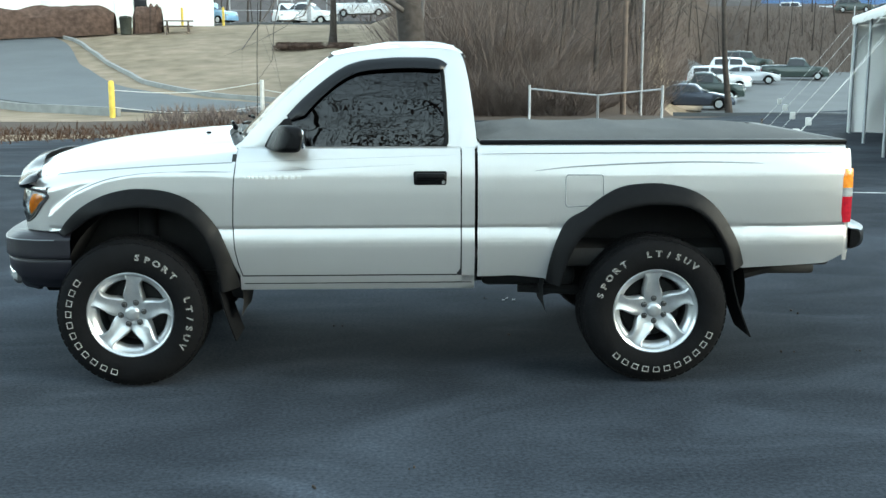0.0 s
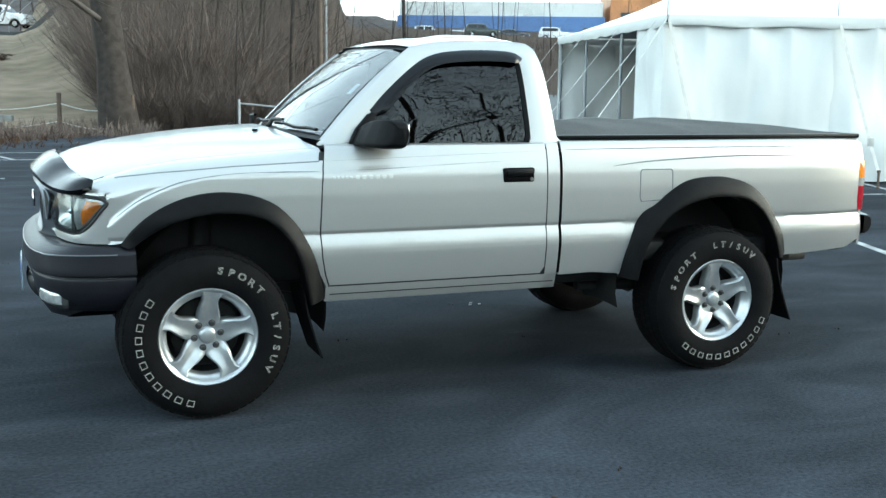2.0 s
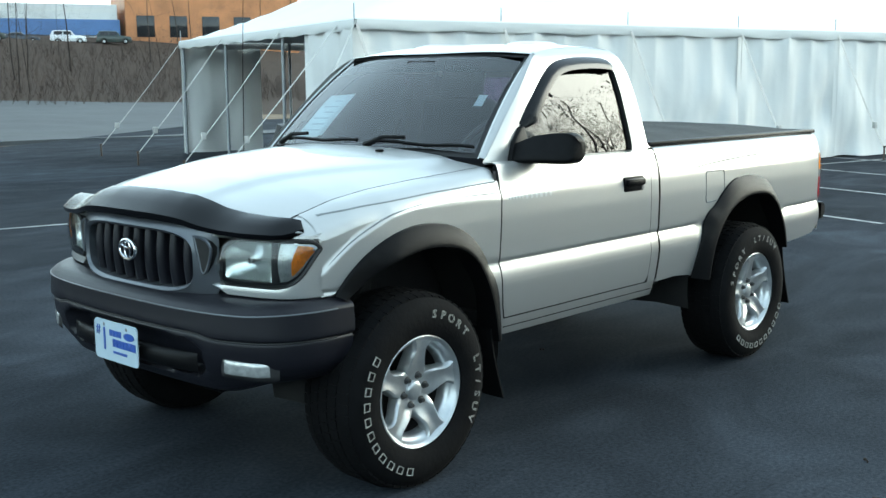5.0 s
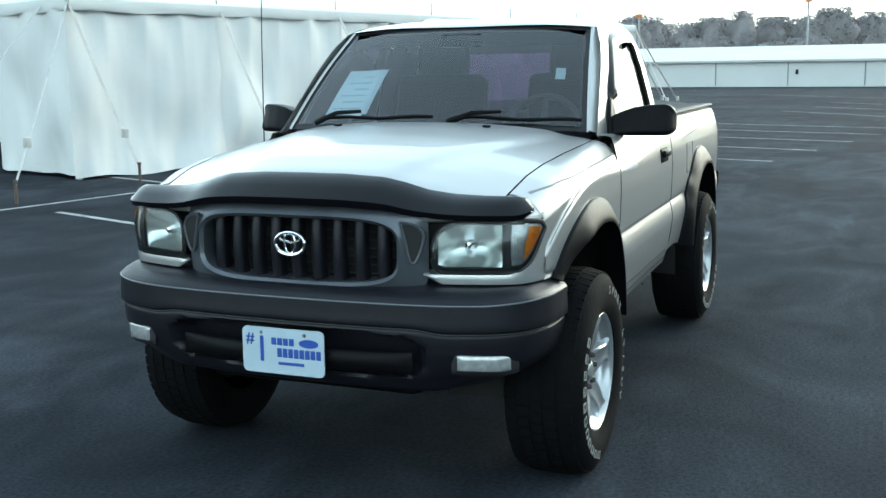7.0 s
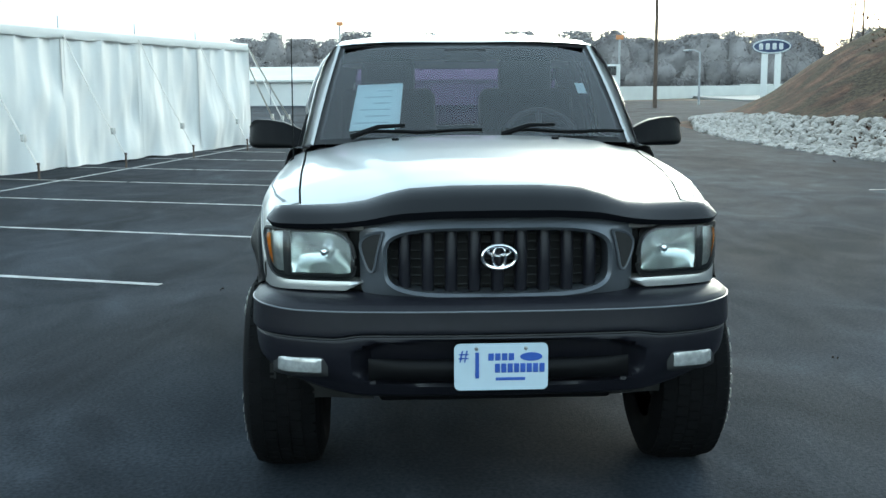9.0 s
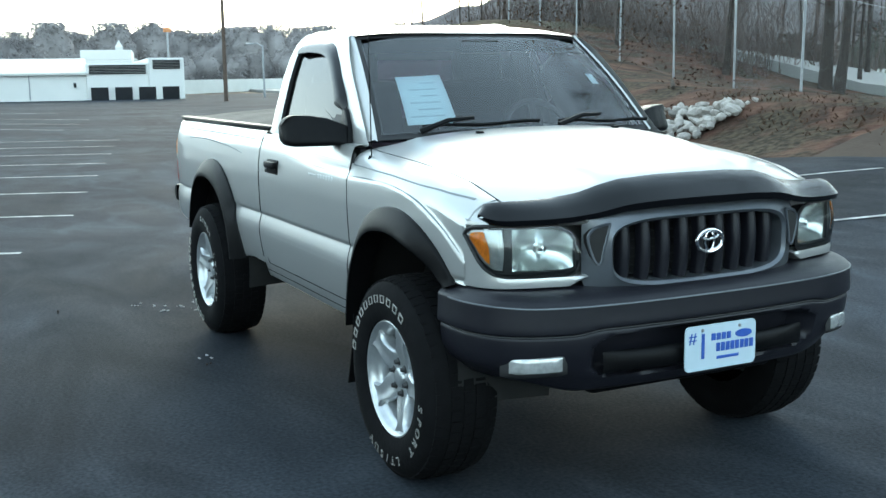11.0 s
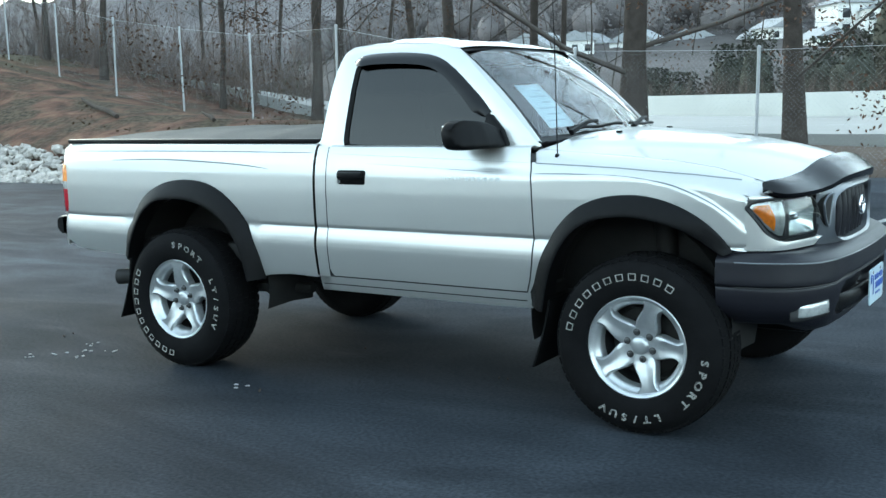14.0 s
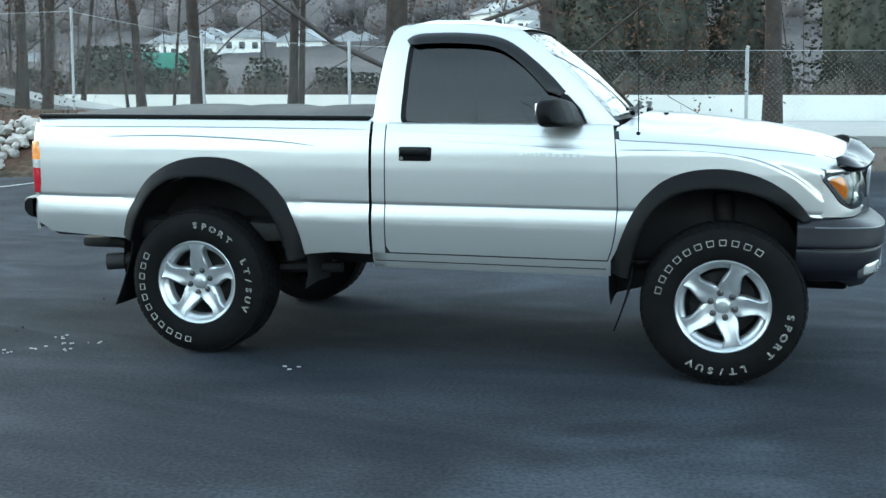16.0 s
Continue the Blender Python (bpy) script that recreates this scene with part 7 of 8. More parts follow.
stones = [stone_mesh(k) for k in range(7)]
riprap = thing("riprap_bank", "band of pale grey riprap stones at the mound's foot", "stones", pose(24, -10, 0))


def rock_line(u):
    """The lower edge of the stones, u from 0 to 1."""
    x = 11.6 + 25 * u
    return x, lerp(x, [(11, -9.8), (14, -8.9), (18, -8.5), (24, -8.5), (30, -9.3), (37, -11.0)]) - 0.1


rr = random.Random(3)
near_n = 0
rest_v, rest_f = [], []
for k in range(2700):
    u = rr.random()
    x, y = rock_line(u)
    y -= rr.random() * 2.5 * (1 - 0.4 * abs(u - 0.5)) * lerp(u, [(0.4, 1.0), (0.7, 0.75), (1, 0.3)])
    z = height(x, y)
    r = rr.uniform(0.06, 0.15)
    m = Matrix.LocRotScale((x - 24, y + 10, z + r * 0.35 + 0.05), Euler((rr.uniform(-0.6, 0.6), rr.uniform(-0.6, 0.6), rr.uniform(0, 6.3))), (r, r, r))
    me = stones[k % 7]
    if x < 22 and near_n < 300:
        st = new("stone", me)
        st.parent = riprap
        st.matrix_local = m
        near_n += 1
    else:
        b0 = len(rest_v)
        rest_v.extend([m @ v.co for v in me.vertices])
        rest_f.extend([[b0 + i for i in p.vertices] for p in me.polygons])
mesh_object("stone_mass", rest_v, rest_f, M_ROCK, riprap, smooth=False, kind="stuff")
# fallen logs on the mound
for x0, y0, x1, y1, r in ((18.5, -12.8, 21.6, -14.4, 0.06), (24.5, -13.2, 26.8, -14.0, 0.05), (15.2, -12.6, 16.5, -13.6, 0.05)):
    b = bmesh.new()
    add_tube(b, [(x0 + (x1 - x0) * q, y0 + (y1 - y0) * q, height(x0 + (x1 - x0) * q, y0 + (y1 - y0) * q) + r + 0.02 * math.sin(7 * q)) for q in span(0, 1, 7)], [r * 0.9, r, r, r * 0.95, r * 0.8, r * 0.7, r * 0.5], 8)
    tagged(part("fallen_branch", b, M_BARK, None), "dark fallen branch lying on the clay", "branch")

# ---- chain-link fence ----
fence = thing("chain_link_fence", "galvanised chain-link fence on steel posts", "fence")
FP = [(-14, -12.6), (-10.2, -11.7), (-6.8, -11.0), (-3.6, -10.7), (-0.43, -10.65), (2.9, -11.1), (6.0, -11.5), (9.1, -12.4), (12.7, -13.8), (17.0, -15.9), (19.8, -16.3), (23.2, -17.0), (26.4, -17.6), (29.6, -18.2), (33, -18.9)]
FH = 1.85


def fence_extra(x):
    return lerp(x, [(-5, -0.15), (3, -0.1), (6, -0.2), (9.1, -0.3), (12.7, 0.15), (17, 0.35)])


for k, (x, y) in enumerate(FP):
    z = height(x, y)
    hgt = FH + fence_extra(x)
    b = bmesh.new()
    lean = 0.04 * math.sin(k * 2.1)
    add_tube(b, [(x, y, z - 0.1), (x + lean, y, z + hgt + 0.04)], 0.026, 10)
    add_lathe(b, [(0.034, 0), (0.03, 0.03), (0.0, 0.045)], 10, "z", (x + lean, y, z + hgt + 0.03))
    part("post", b, M_GALV, fence)
wires = bmesh.new()
for i in range(len(FP) - 1):
    a, c = Vector((*FP[i], height(*FP[i]))), Vector((*FP[i + 1], height(*FP[i + 1])))
    h0, h1 = FH + fence_extra(a.x), FH + fence_extra(c.x)
    b = bmesh.new()
    add_tube(b, [a + Vector((0, 0, h0)), c + Vector((0, 0, h1))], 0.004, 5)
    part("top_rail", b, M_GALV, fence)
    n = int((c - a).length / 0.075)
    lift = 22
    for k in range(-lift, n):
        for flip in (0, 1):
            u0, u1 = k / n, (k + lift) / n
            w0, w1 = 0.0, 1.0
            if u0 < 0:
                w0 = -u0 / (u1 - u0)
                u0 = 0
            if u1 > 1:
                w1 = w0 + (1 - u0) / ((lift) / n) if u0 == 0 and k < 0 else (1 - k / n) / (lift / n)
                u1 = 1
            if flip:
                w0, w1 = 1 - w0, 1 - w1
            p, q = a.lerp(c, u0), a.lerp(c, u1)
            p = p + Vector((0, 0, 0.03 + (h0 * (1 - u0) + h1 * u0 - 0.03) * w0))
            q = q + Vector((0, 0, 0.03 + (h0 * (1 - u1) + h1 * u1 - 0.03) * w1))
            d = (q - p).normalized()
            s1 = d.orthogonal().normalized() * 0.0006
            s2 = d.cross(s1).normalized() * 0.0006
            vs = [wires.verts.new(p + s1), wires.verts.new(p - s1 * 0.5 + s2), wires.verts.new(p - s1 * 0.5 - s2), wires.verts.new(q + s1), wires.verts.new(q - s1 * 0.5 + s2), wires.verts.new(q - s1 * 0.5 - s2)]
            for f in ((0, 1, 4, 3), (1, 2, 5, 4), (2, 0, 3, 5)):
                wires.faces.new([vs[j] for j in f])
part("chain_link_mesh", wires, M_GALV, fence, smooth=False)

# ---- highway wall, signs and far houses ----
def wall_strip(name, pts, hgt, thick, mat, label, base=None, n=60):
    c = smooth_curve([(x, y, 0) for x, y in pts], n)
    b = bmesh.new()
    rows = []
    for i, p in enumerate(c):
        d = (c[min(i + 1, n - 1)] - c[max(i - 1, 0)]).normalized()
        s = Vector((-d.y, d.x, 0)) * thick / 2
        z = (height(p.x, p.y) if base is None else base) - 0.1
        rows.append([(*(p - s).xy, z), (*(p - s * 0.8).xy, z + hgt), (*(p + s * 0.8).xy, z + hgt), (*(p + s).xy, z)])
    add_grid(b, rows)
    return tagged(part(name, b, mat, None), label, kind="structure")


wall_strip("highway_wall", [(-200, -30), (-60, -38), (0, -40.5), (30, -47), (80, -54), (200, -66)], 1.35, 0.4, M_CONCRETE, "long pale concrete highway barrier", base=0.2)
for x in np.arange(-50, 60, 8):
    line("lane_dash", (x, -29.5 - 0.09 * x), (x + 3, -29.5 - 0.09 * (x + 3)), 0.14, 0.31)
for off in (-22.4, -37.2):
    line("edge_line", (-60, off + 5), (60, off - 5.6), 0.14, 0.31)


def sign_board(name, label, x, y, z, w, hgt, face, mat, posts, oval=False):
    t = thing(name, label, "sign", pose(x, y, height(x, y), 0, 0, face))
    b = bmesh.new()
    zz = z - height(x, y)
    if oval:
        add_prism(b, [(w / 2 * math.cos(a), zz + hgt / 2 * math.sin(a)) for a in span(0, 2 * math.pi * 35 / 36, 36)], -0.15, 0.15, "y", 0.04)
    else:
        add_box(b, (-w / 2, -0.05, zz - hgt / 2), (w / 2, 0.05, zz + hgt / 2), 0.03)
    part("board", b, mat, t)
    b = bmesh.new()
    if oval:
        ring = [(w * 0.46 * math.cos(a), -0.16, zz + hgt * 0.44 * math.sin(a)) for a in span(0, 2 * math.pi, 37)]
        add_tube(b, ring, 0.05, 6, cap=False)
        for k in range(4):
            add_box(b, (-0.85 + 0.45 * k, -0.19, zz - 0.22), (-0.58 + 0.45 * k, -0.15, zz + 0.22), 0.05)
        part("logo_shape", b, M_BADGE, t, "pale shapes on the sign face")
    else:
        for k in range(3):
            add_box(b, (-w * 0.4, -0.07, zz - hgt * 0.3 + k * hgt * 0.26), (w * (0.2 + 0.08 * k), -0.05, zz - hgt * 0.3 + k * hgt * 0.26 + hgt * 0.1))
        part("lettering_bar", b, M_BADGE, t)
    for px in posts:
        b = bmesh.new()
        add_box(b, (px - 0.22 * (1 if oval else 0.4), -0.12, -0.3), (px + 0.22 * (1 if oval else 0.4), 0.12, zz - (hgt * 0.45 if oval else 0)), 0.03)
        part("post", b, M_WHITE if oval else M_GALV, t)
    return t


sign_board("oval_sign", "blue oval dealership sign on twin white posts", 71.3, -26.3, 4.05, 2.7, 1.05, 250, M_SIGNBLUE, (-0.45, 0.45), True)
sign_board("road_sign", "green highway guide sign on steel posts", 62, -108, 5.2, 6.5, 2.4, 28, M_SIGNGREEN, (-2.4, 2.4))


def house(x, y, z, w, d, hgt, turn, seed):
    """A white hillside house with gabled roof and windows."""
    t = thing("house", "white two-storey hillside house with grey gabled roof", "house", pose(x, y, z, 0, 0, turn), "white houses across the highway")
    b = bmesh.new()
    add_box(b, (-w / 2, -d / 2, -6), (w / 2, d / 2, hgt))
    part("wall", b, M_WHITE, t, smooth=False)
    b = bmesh.new()
    r = hgt * 0.42
    add_prism(b, [(-w / 2 - 0.5, hgt - 0.1), (w / 2 + 0.5, hgt - 0.1), (0, hgt + r)], -d / 2 - 0.4, d / 2 + 0.4, "y")
    part("roof", b, M_ROOFGREY, t, smooth=False)
    for i in range(3):
        for j in range(2):
            b = bmesh.new()
            cx, cz = -w / 3 + i * w / 3, hgt * (0.25 + 0.45 * j)
            add_box(b, (cx - 0.6, d / 2 - 0.05, cz - 0.7), (cx + 0.6, d / 2 + 0.06, cz + 0.7), 0.03)
            part("window", b, M_DARKGLASS, t)
    return t


rh = random.Random(8)
first_house = house(116, -168, 1.5, 8, 7, 5.2, 35, 1)
for k in range(30):
    u = k / 29
    x, y = 122 - 112 * u + rh.uniform(-4, 4), -172 - 22 * math.sin(u * 3) + rh.uniform(-16, 10)
    c = copy_thing(first_house, pose(x, y, 2 + 7 * u + rh.uniform(-1.5, 4), 0, 0, 25 + rh.uniform(-30, 30)))
    q = rh.uniform(0.8, 1.2)
    c.scale = (q, q, q)

# ---- low white buildings and poles to the east ----
b = bmesh.new()
t = thing("low_building", "long low white building with panelled parapet", "building", pose(96, 24, 0, 0, 0, 82))
add_box(b, (-36.2, -14, -3), (45, 14, 1.8), 0.05)
part("wall", b, M_WHITE, t, smooth=False)
b = bmesh.new()
add_prism(b, [(14.3, 1.8), (14.3, 1.95), (3, 3.15), (-8, 2.2), (-8, 1.8)], -36.3, 46, "x")
part("roof", b, M_CONCRETE, t, smooth=False)
for k in range(2, 17):
    b = bmesh.new()
    add_box(b, (-43 + 5.3 * k, 13.98, 0.1), (-42.93 + 5.3 * k, 14.06, 1.75))
    part("panel_joint", b, M_ROOFGREY, t, smooth=False)
for k in range(6):
    b = bmesh.new()
    add_box(b, (-35.5 + 13 * k, 13.95, 0.9), (-35.3 + 13 * k, 14.1, 1.25), 0.03)
    part("vent", b, M_DARKGLASS, t)
b = bmesh.new()
add_box(b, (-40.5, -6, -3), (-36.2, 14.2, 2.6), 0.05)
add_box(b, (-43, -6, -3), (-40.5, 14.3, 2.95), 0.05)
part("annex", b, M_WHITE, t, "taller white annex", smooth=False)
for x0, x1, z0, y0 in ((-40.3, -36.4, 1.83, 14.2), (-42.7, -40.8, 2.17, 14.3)):
    b = bmesh.new()
    for q in range(6):
        add_box(b, (x0, y0 - 0.05, z0 + 0.11 * q), (x1, y0 + 0.07, z0 + 0.11 * q + 0.08))
    part("louvre", b, M_DARKGLASS, t, "dark louvred vent band", smooth=False)
# Dark panels stand in for the shaded undercroft below the annex.
for k in range(4):
    b = bmesh.new()
    add_box(b, (-42.6 + 1.65 * k, 14.18, 0.0), (-41.4 + 1.65 * k, 14.36, 0.9), 0.02)
    part("loading_opening", b, M_DARKGLASS, t, smooth=False)
# small chapel beyond
t = thing("chapel", "small white gabled chapel with a stubby steeple", "chapel", pose(215, -36.5, -2.2, 0, 0, 90))
b = bmesh.new()
add_box(b, (-3.4, -6, -1), (3.4, 6, 7.2), 0.05)
part("wall", b, M_WHITE, t, smooth=False)
for y0 in (-6.2, 6.0):
    b = bmesh.new()
    add_prism(b, [(-3.4, 7.2), (3.4, 7.2), (0, 8.9)], y0, y0 + 0.25, "y")
    part("gable", b, M_WHITE, t, smooth=False)
b = bmesh.new()
add_prism(b, [(-3.7, 7.1), (-3.5, 7.0), (0, 8.8), (3.5, 7.0), (3.7, 7.1), (0, 9.05)], -5.9, 5.9, "y")
part("roof", b, M_ROOFGREY, t, smooth=False)
b = bmesh.new()
add_box(b, (-0.6, 4.6, 8.2), (0.6, 5.8, 9.7), 0.03)
add_lathe(b, [(0.0, 11.0), (0.75, 9.7)], 4, "z", (0, 5.2, 0))
part("steeple", b, M_WHITE, t, smooth=False)
t = thing("white_building", "flat-roofed white building with dark strip windows", "building", pose(118, -12, 0, 0, 0, 78))
b = bmesh.new()
add_box(b, (-9, -6, -3), (9, 6, 3.4), 0.05)
add_box(b, (-9, -6, 3.4), (-4, 6, 4.4), 0.05)
part("wall", b, M_WHITE, t, smooth=False)
for k in range(3):
    b = bmesh.new()
    add_box(b, (-3 + 4 * k, 5.95, 2.1), (0.5 + 4 * k, 6.06, 2.9), 0.03)
    part("window", b, M_DARKGLASS, t)
for k in range(4):
    b = bmesh.new()
    add_box(b, (-8 + 4.4 * k, 5.95, 0.0), (-5 + 4.4 * k, 6.06, 1.1), 0.03)
    part("window", b, M_DARKGLASS, t)


def light_pole(x, y, z, hgt, turn, label, arm=1.6, r=0.09, mat=None):
    t = thing("light_pole", label, "light pole", pose(x, y, z, 0, 0, turn))
    b = bmesh.new()
    add_tube(b, [(0, 0, -0.2), (0, 0, hgt)], [r, r * 0.6], 10)
    part("pole", b, mat or M_GALV, t)
    if arm:
        b = bmesh.new()
        add_tube(b, [(0, 0, hgt - 0.1), (arm * 0.6, 0, hgt + 0.15), (arm, 0, hgt + 0.12)], 0.04, 6)
        part("arm", b, M_GALV, t)
        b = bmesh.new()
        add_box(b, (arm - 0.1, -0.14, hgt + 0.04), (arm + 0.6, 0.14, hgt + 0.18), 0.04)
        part("lamp_head", b, M_GALV, t)
    return t


light_pole(63.9, -16.3, 0.0, 9.5, 0, "tall slender wooden utility pole", 0, 0.14, M_WOOD)
light_pole(74, -22, 0, 3.8, 30, "grey car park light pole", 1.0)
light_pole(10.6, 36.5, height(10.6, 36.5), 8.0, 20, "grey street light with a single arm", 1.6, 0.06)
light_pole(8.5, 29.5, height(8.5, 29.5), 9, 0, "dark wooden utility pole on the bank", 0, 0.1, M_WOOD)
light_pole(-5.2, 68.0, height(-5.2, 68), 9, 0, "grey utility pole beside the yard", 0, 0.15)
for x, y, hgt in ((150, 30, 9), (160, 8, 11), (135, 55, 8), (170, -5, 7), (140, -30, 8)):
    t = thing("pylon_sign", "distant red sign on a pole", "sign", pose(x, y, 0))
    b = bmesh.new()
    add_tube(b, [(0, 0, 0), (0, 0, hgt)], 0.15, 6)
    part("post", b, M_GALV, t)
    b = bmesh.new()
    add_box(b, (-0.15, -0.5, hgt - 0.6), (0.15, 0.5, hgt), 0.05)
    part("board", b, M_ORANGE, t)
wall_strip("roadside_rail", [(95, -20), (120, -40), (150, -75), (190, -120)], 1.3, 0.3, M_CONCRETE, "pale roadside barrier in the distance", base=0.1)

# ---- building, hedge and yard above the lawn ----
zb = 3.75
t = thing("white_office", "white flat-walled office building above the lawn", "building", pose(-11.2, 66, zb, 0, 0, 14))
b = bmesh.new()
add_box(b, (-40, 0, -1.5), (0, 26, 7.5), 0.03)
part("wall", b, M_WHITE, t, smooth=False)
b = bmesh.new()
add_box(b, (-40.3, -0.4, 7.5), (0.3, 26.3, 7.9), 0.03)
part("roof", b, M_ROOFGREY, t, smooth=False)
for nm, x0, x1, z0, z1, mt in (("window", -10.6, -7.8, 0.0, 2.6, M_CONCRETE), ("door", -6.2, -5.2, 0, 2.1, M_WHITE), ("window", -5.0, -4.2, 0.9, 2.0, M_DARKGLASS), ("window", -31, -26, 1, 2.4, M_DARKGLASS)):
    b = bmesh.new()
    add_box(b, (x0, -0.08, z0), (x1, 0.02, z1), 0.02)
    part(nm, b, mt, t)
b = bmesh.new()
add_box(b, (-0.02, 3, 0), (0.08, 4, 2.1), 0.02)
part("door", b, M_ROOFGREY, t)
for x, y in ((-12.9, 64.2), (-10.6, 66.0), (-7.0, 24.9)):
    b = bmesh.new()
    hh = 1.05 if y < 30 else 1.2
    add_lathe(b, [(0.0, hh), (0.06, hh - 0.01), (0.085, hh - 0.06), (0.085, -0.2)], 14, "z", (0, 0, 0))
    o = part("bollard", b, M_YELLOW, None)
    o.matrix_world = pose(x, y, height(x, y))
    tagged(o, "worn yellow steel bollard", "bollard", "yellow bollards")
rope = thing("rope_barrier", "slack white rope between low posts along the road", "rope barrier", pose(0, 0, 0))
rp = [(-7.0, 24.9), (-2.86, 25.7), (0.2, 25.0), (2.0, 24.2)]
for i in range(3):
    for lift in (0.78, 0.3):
        a, c = Vector((*rp[i], height(*rp[i]) + lift)), Vector((*rp[i + 1], height(*rp[i + 1]) + lift + (0.2 if i == 0 and lift > 0.5 else 0)))
        b = bmesh.new()
        add_tube(b, [a.lerp(c, q) - Vector((0, 0, 0.18 * math.sin(math.pi * q))) for q in span(0, 1, 9)], 0.012, 5)
        part("rope", b, M_ROPE, rope)
    b = bmesh.new()
    x, y = rp[i + 1]
    add_tube(b, [(x, y, height(x, y) - 0.1), (x, y, height(x, y) + 1.05)], 0.06, 8)
    part("post", b, M_WOOD if i else M_ROPE, rope)
gate = thing("pipe_gate", "low galvanised pipe gate at the car park edge", "gate")
for x0, y0, x1, y1 in ((4.75, 23.8, 6.6, 23.5), (6.6, 23.5, 8.3, 23.15)):
    za, zc = height(x0, y0), height(x1, y1)
    for (x, y, z) in ((x0, y0, za), (x1, y1, zc)):
        b = bmesh.new()
        add_tube(b, [(x, y, z - 0.1), (x, y, z + (0.95 if x != 6.6 else 0.7))], 0.035, 8)
        part("post", b, M_GALV, gate)
    b = bmesh.new()
    dip0, dip1 = (0.85, 0.68) if x0 < 6 else (0.68, 0.85)
    add_tube(b, [(x0, y0, za + dip0), (x1, y1, zc + dip1)], 0.025, 6)
    part("rail", b, M_GALV, gate)


def hedge(x0, y0, x1, y1, wid, hgt, seed):
    b = bmesh.new()
    n = 24
    rows = []
    for i in range(n + 1):
        u = i / n
        x, y = x0 + (x1 - x0) * u, y0 + (y1 - y0) * u
        z = height(x, y)
        e = math.sin(math.pi * min(1, max(0.04, u) * 6, (1.04 - u) * 6) / 2)
        row = []
        for k in range(9):
            a = math.pi * k / 8
            rad = 1 + 0.18 * noise.noise((u * 9, k * 0.8, seed))
            row.append((x, y + wid / 2 * math.cos(a) * rad * e, z + max(0, math.sin(a)) ** 0.5 * hgt * rad * (0.5 + 0.5 * e)))
        rows.append(row)
    add_grid(b, rows)
    return tagged(part("hedge", b, M_HEDGE_BROWN, None), "clipped brown winter hedge before the office", "hedge")


hedge(-26, 56.2, -15.6, 58.4, 1.8, 1.7, 1)
hedge(-14.6, 58.6, -13.0, 59.0, 1.5, 1.6, 4)
hx, hy = -12.6, 58.4
hz = height(hx, hy)
pic = thing("picnic_table", "dark wooden picnic table on the lawn", "table", pose(hx + 0.6, hy, hz, 0, 0, 8))
for nm, lo, hi in (("tabletop", (-0.9, -0.38, 0.72), (0.9, 0.38, 0.77)), ("bench", (-0.9, -0.82, 0.42), (0.9, -0.56, 0.46)), ("bench", (-0.9, 0.56, 0.42), (0.9, 0.82, 0.46))):
    b = bmesh.new()
    add_box(b, lo, hi, 0.01)
    part(nm, b, M_WOOD, pic)
for sx in (-0.6, 0.6):
    for sy in (-1, 1):
        b = bmesh.new()
        add_tube(b, [(sx, sy * 0.75, -0.1), (sx, sy * 0.2, 0.72)], 0.04, 6)
        part("leg", b, M_WOOD, pic)
    b = bmesh.new()
    add_tube(b, [(sx, -0.8, 0.4), (sx, 0.8, 0.4)], 0.035, 6)
    part("brace", b, M_WOOD, pic)
bin_ = thing("waste_bin", "dark green waste bin beside the hedge", "bin", pose(-14.9, 58.0, height(-14.9, 58)))
b = bmesh.new()
add_lathe(b, [(0.3, 0), (0.36, 0.9), (0.38, 0.95), (0.3, 1.05), (0, 1.1)], 16, "z")
part("body", b, M_HEDGE, bin_)

# ---- dealership on the far bank ----
t = thing("dealership", "white dealership building with a blue fascia band", "building", pose(69, 152, 7.5, 0, 0, -25))
b = bmesh.new()
add_box(b, (-14, -10, -2), (16, 10, 5.5), 0.05)
part("wall", b, M_WHITE, t, smooth=False)
b = bmesh.new()
add_box(b, (-14.3, -10.3, 1.2), (16.3, 10.3, 3.4), 0.05)
part("fascia", b, M_BLUEBAND, t, "blue fascia band", smooth=False)
# Wing added to carry orange that stands in for low sunlight.
b = bmesh.new()
add_box(b, (17, -11, -2), (42, 10, 9), 0.05)
part("brick_wing", b, M_ORANGE, t, "wing painted orange for low sunlight", smooth=False)
for k in range(5):
    b = bmesh.new()
    add_box(b, (18.5 + 4.6 * k, -11.1, 1), (21 + 4.6 * k, -10.9, 4), 0.05)
    part("window", b, M_DARKGLASS, t)
for k in range(4):
    b = bmesh.new()
    add_box(b, (-12 + 6 * k, -10.1, -1.5), (-8 + 6 * k, -9.95, 0.9), 0.05)
    part("window", b, M_DARKGLASS, t)

# ---- overhead wires between the tree line and the pole ----
for dz, sag in ((0.0, 0.35), (0.55, 0.3)):
    b = bmesh.new()
    a, c = Vector((-2.5, 23.8, 4.4 + dz)), Vector((8.5, 29.5, 4.9 + dz))
    add_tube(b, [a.lerp(c, q) - Vector((0, 0, 4 * sag * q * (1 - q))) for q in span(0, 1, 13)], 0.012, 5)
    tagged(part("overhead_wire", b, M_ROPE, None), "thin pale overhead wire strung to the utility pole", "wire")

# ---- parked cars ----
def car_paint(name, color):
    return material(name, color, 0.3, 0.3, scale=200, vary=0.1, coat=0.7)


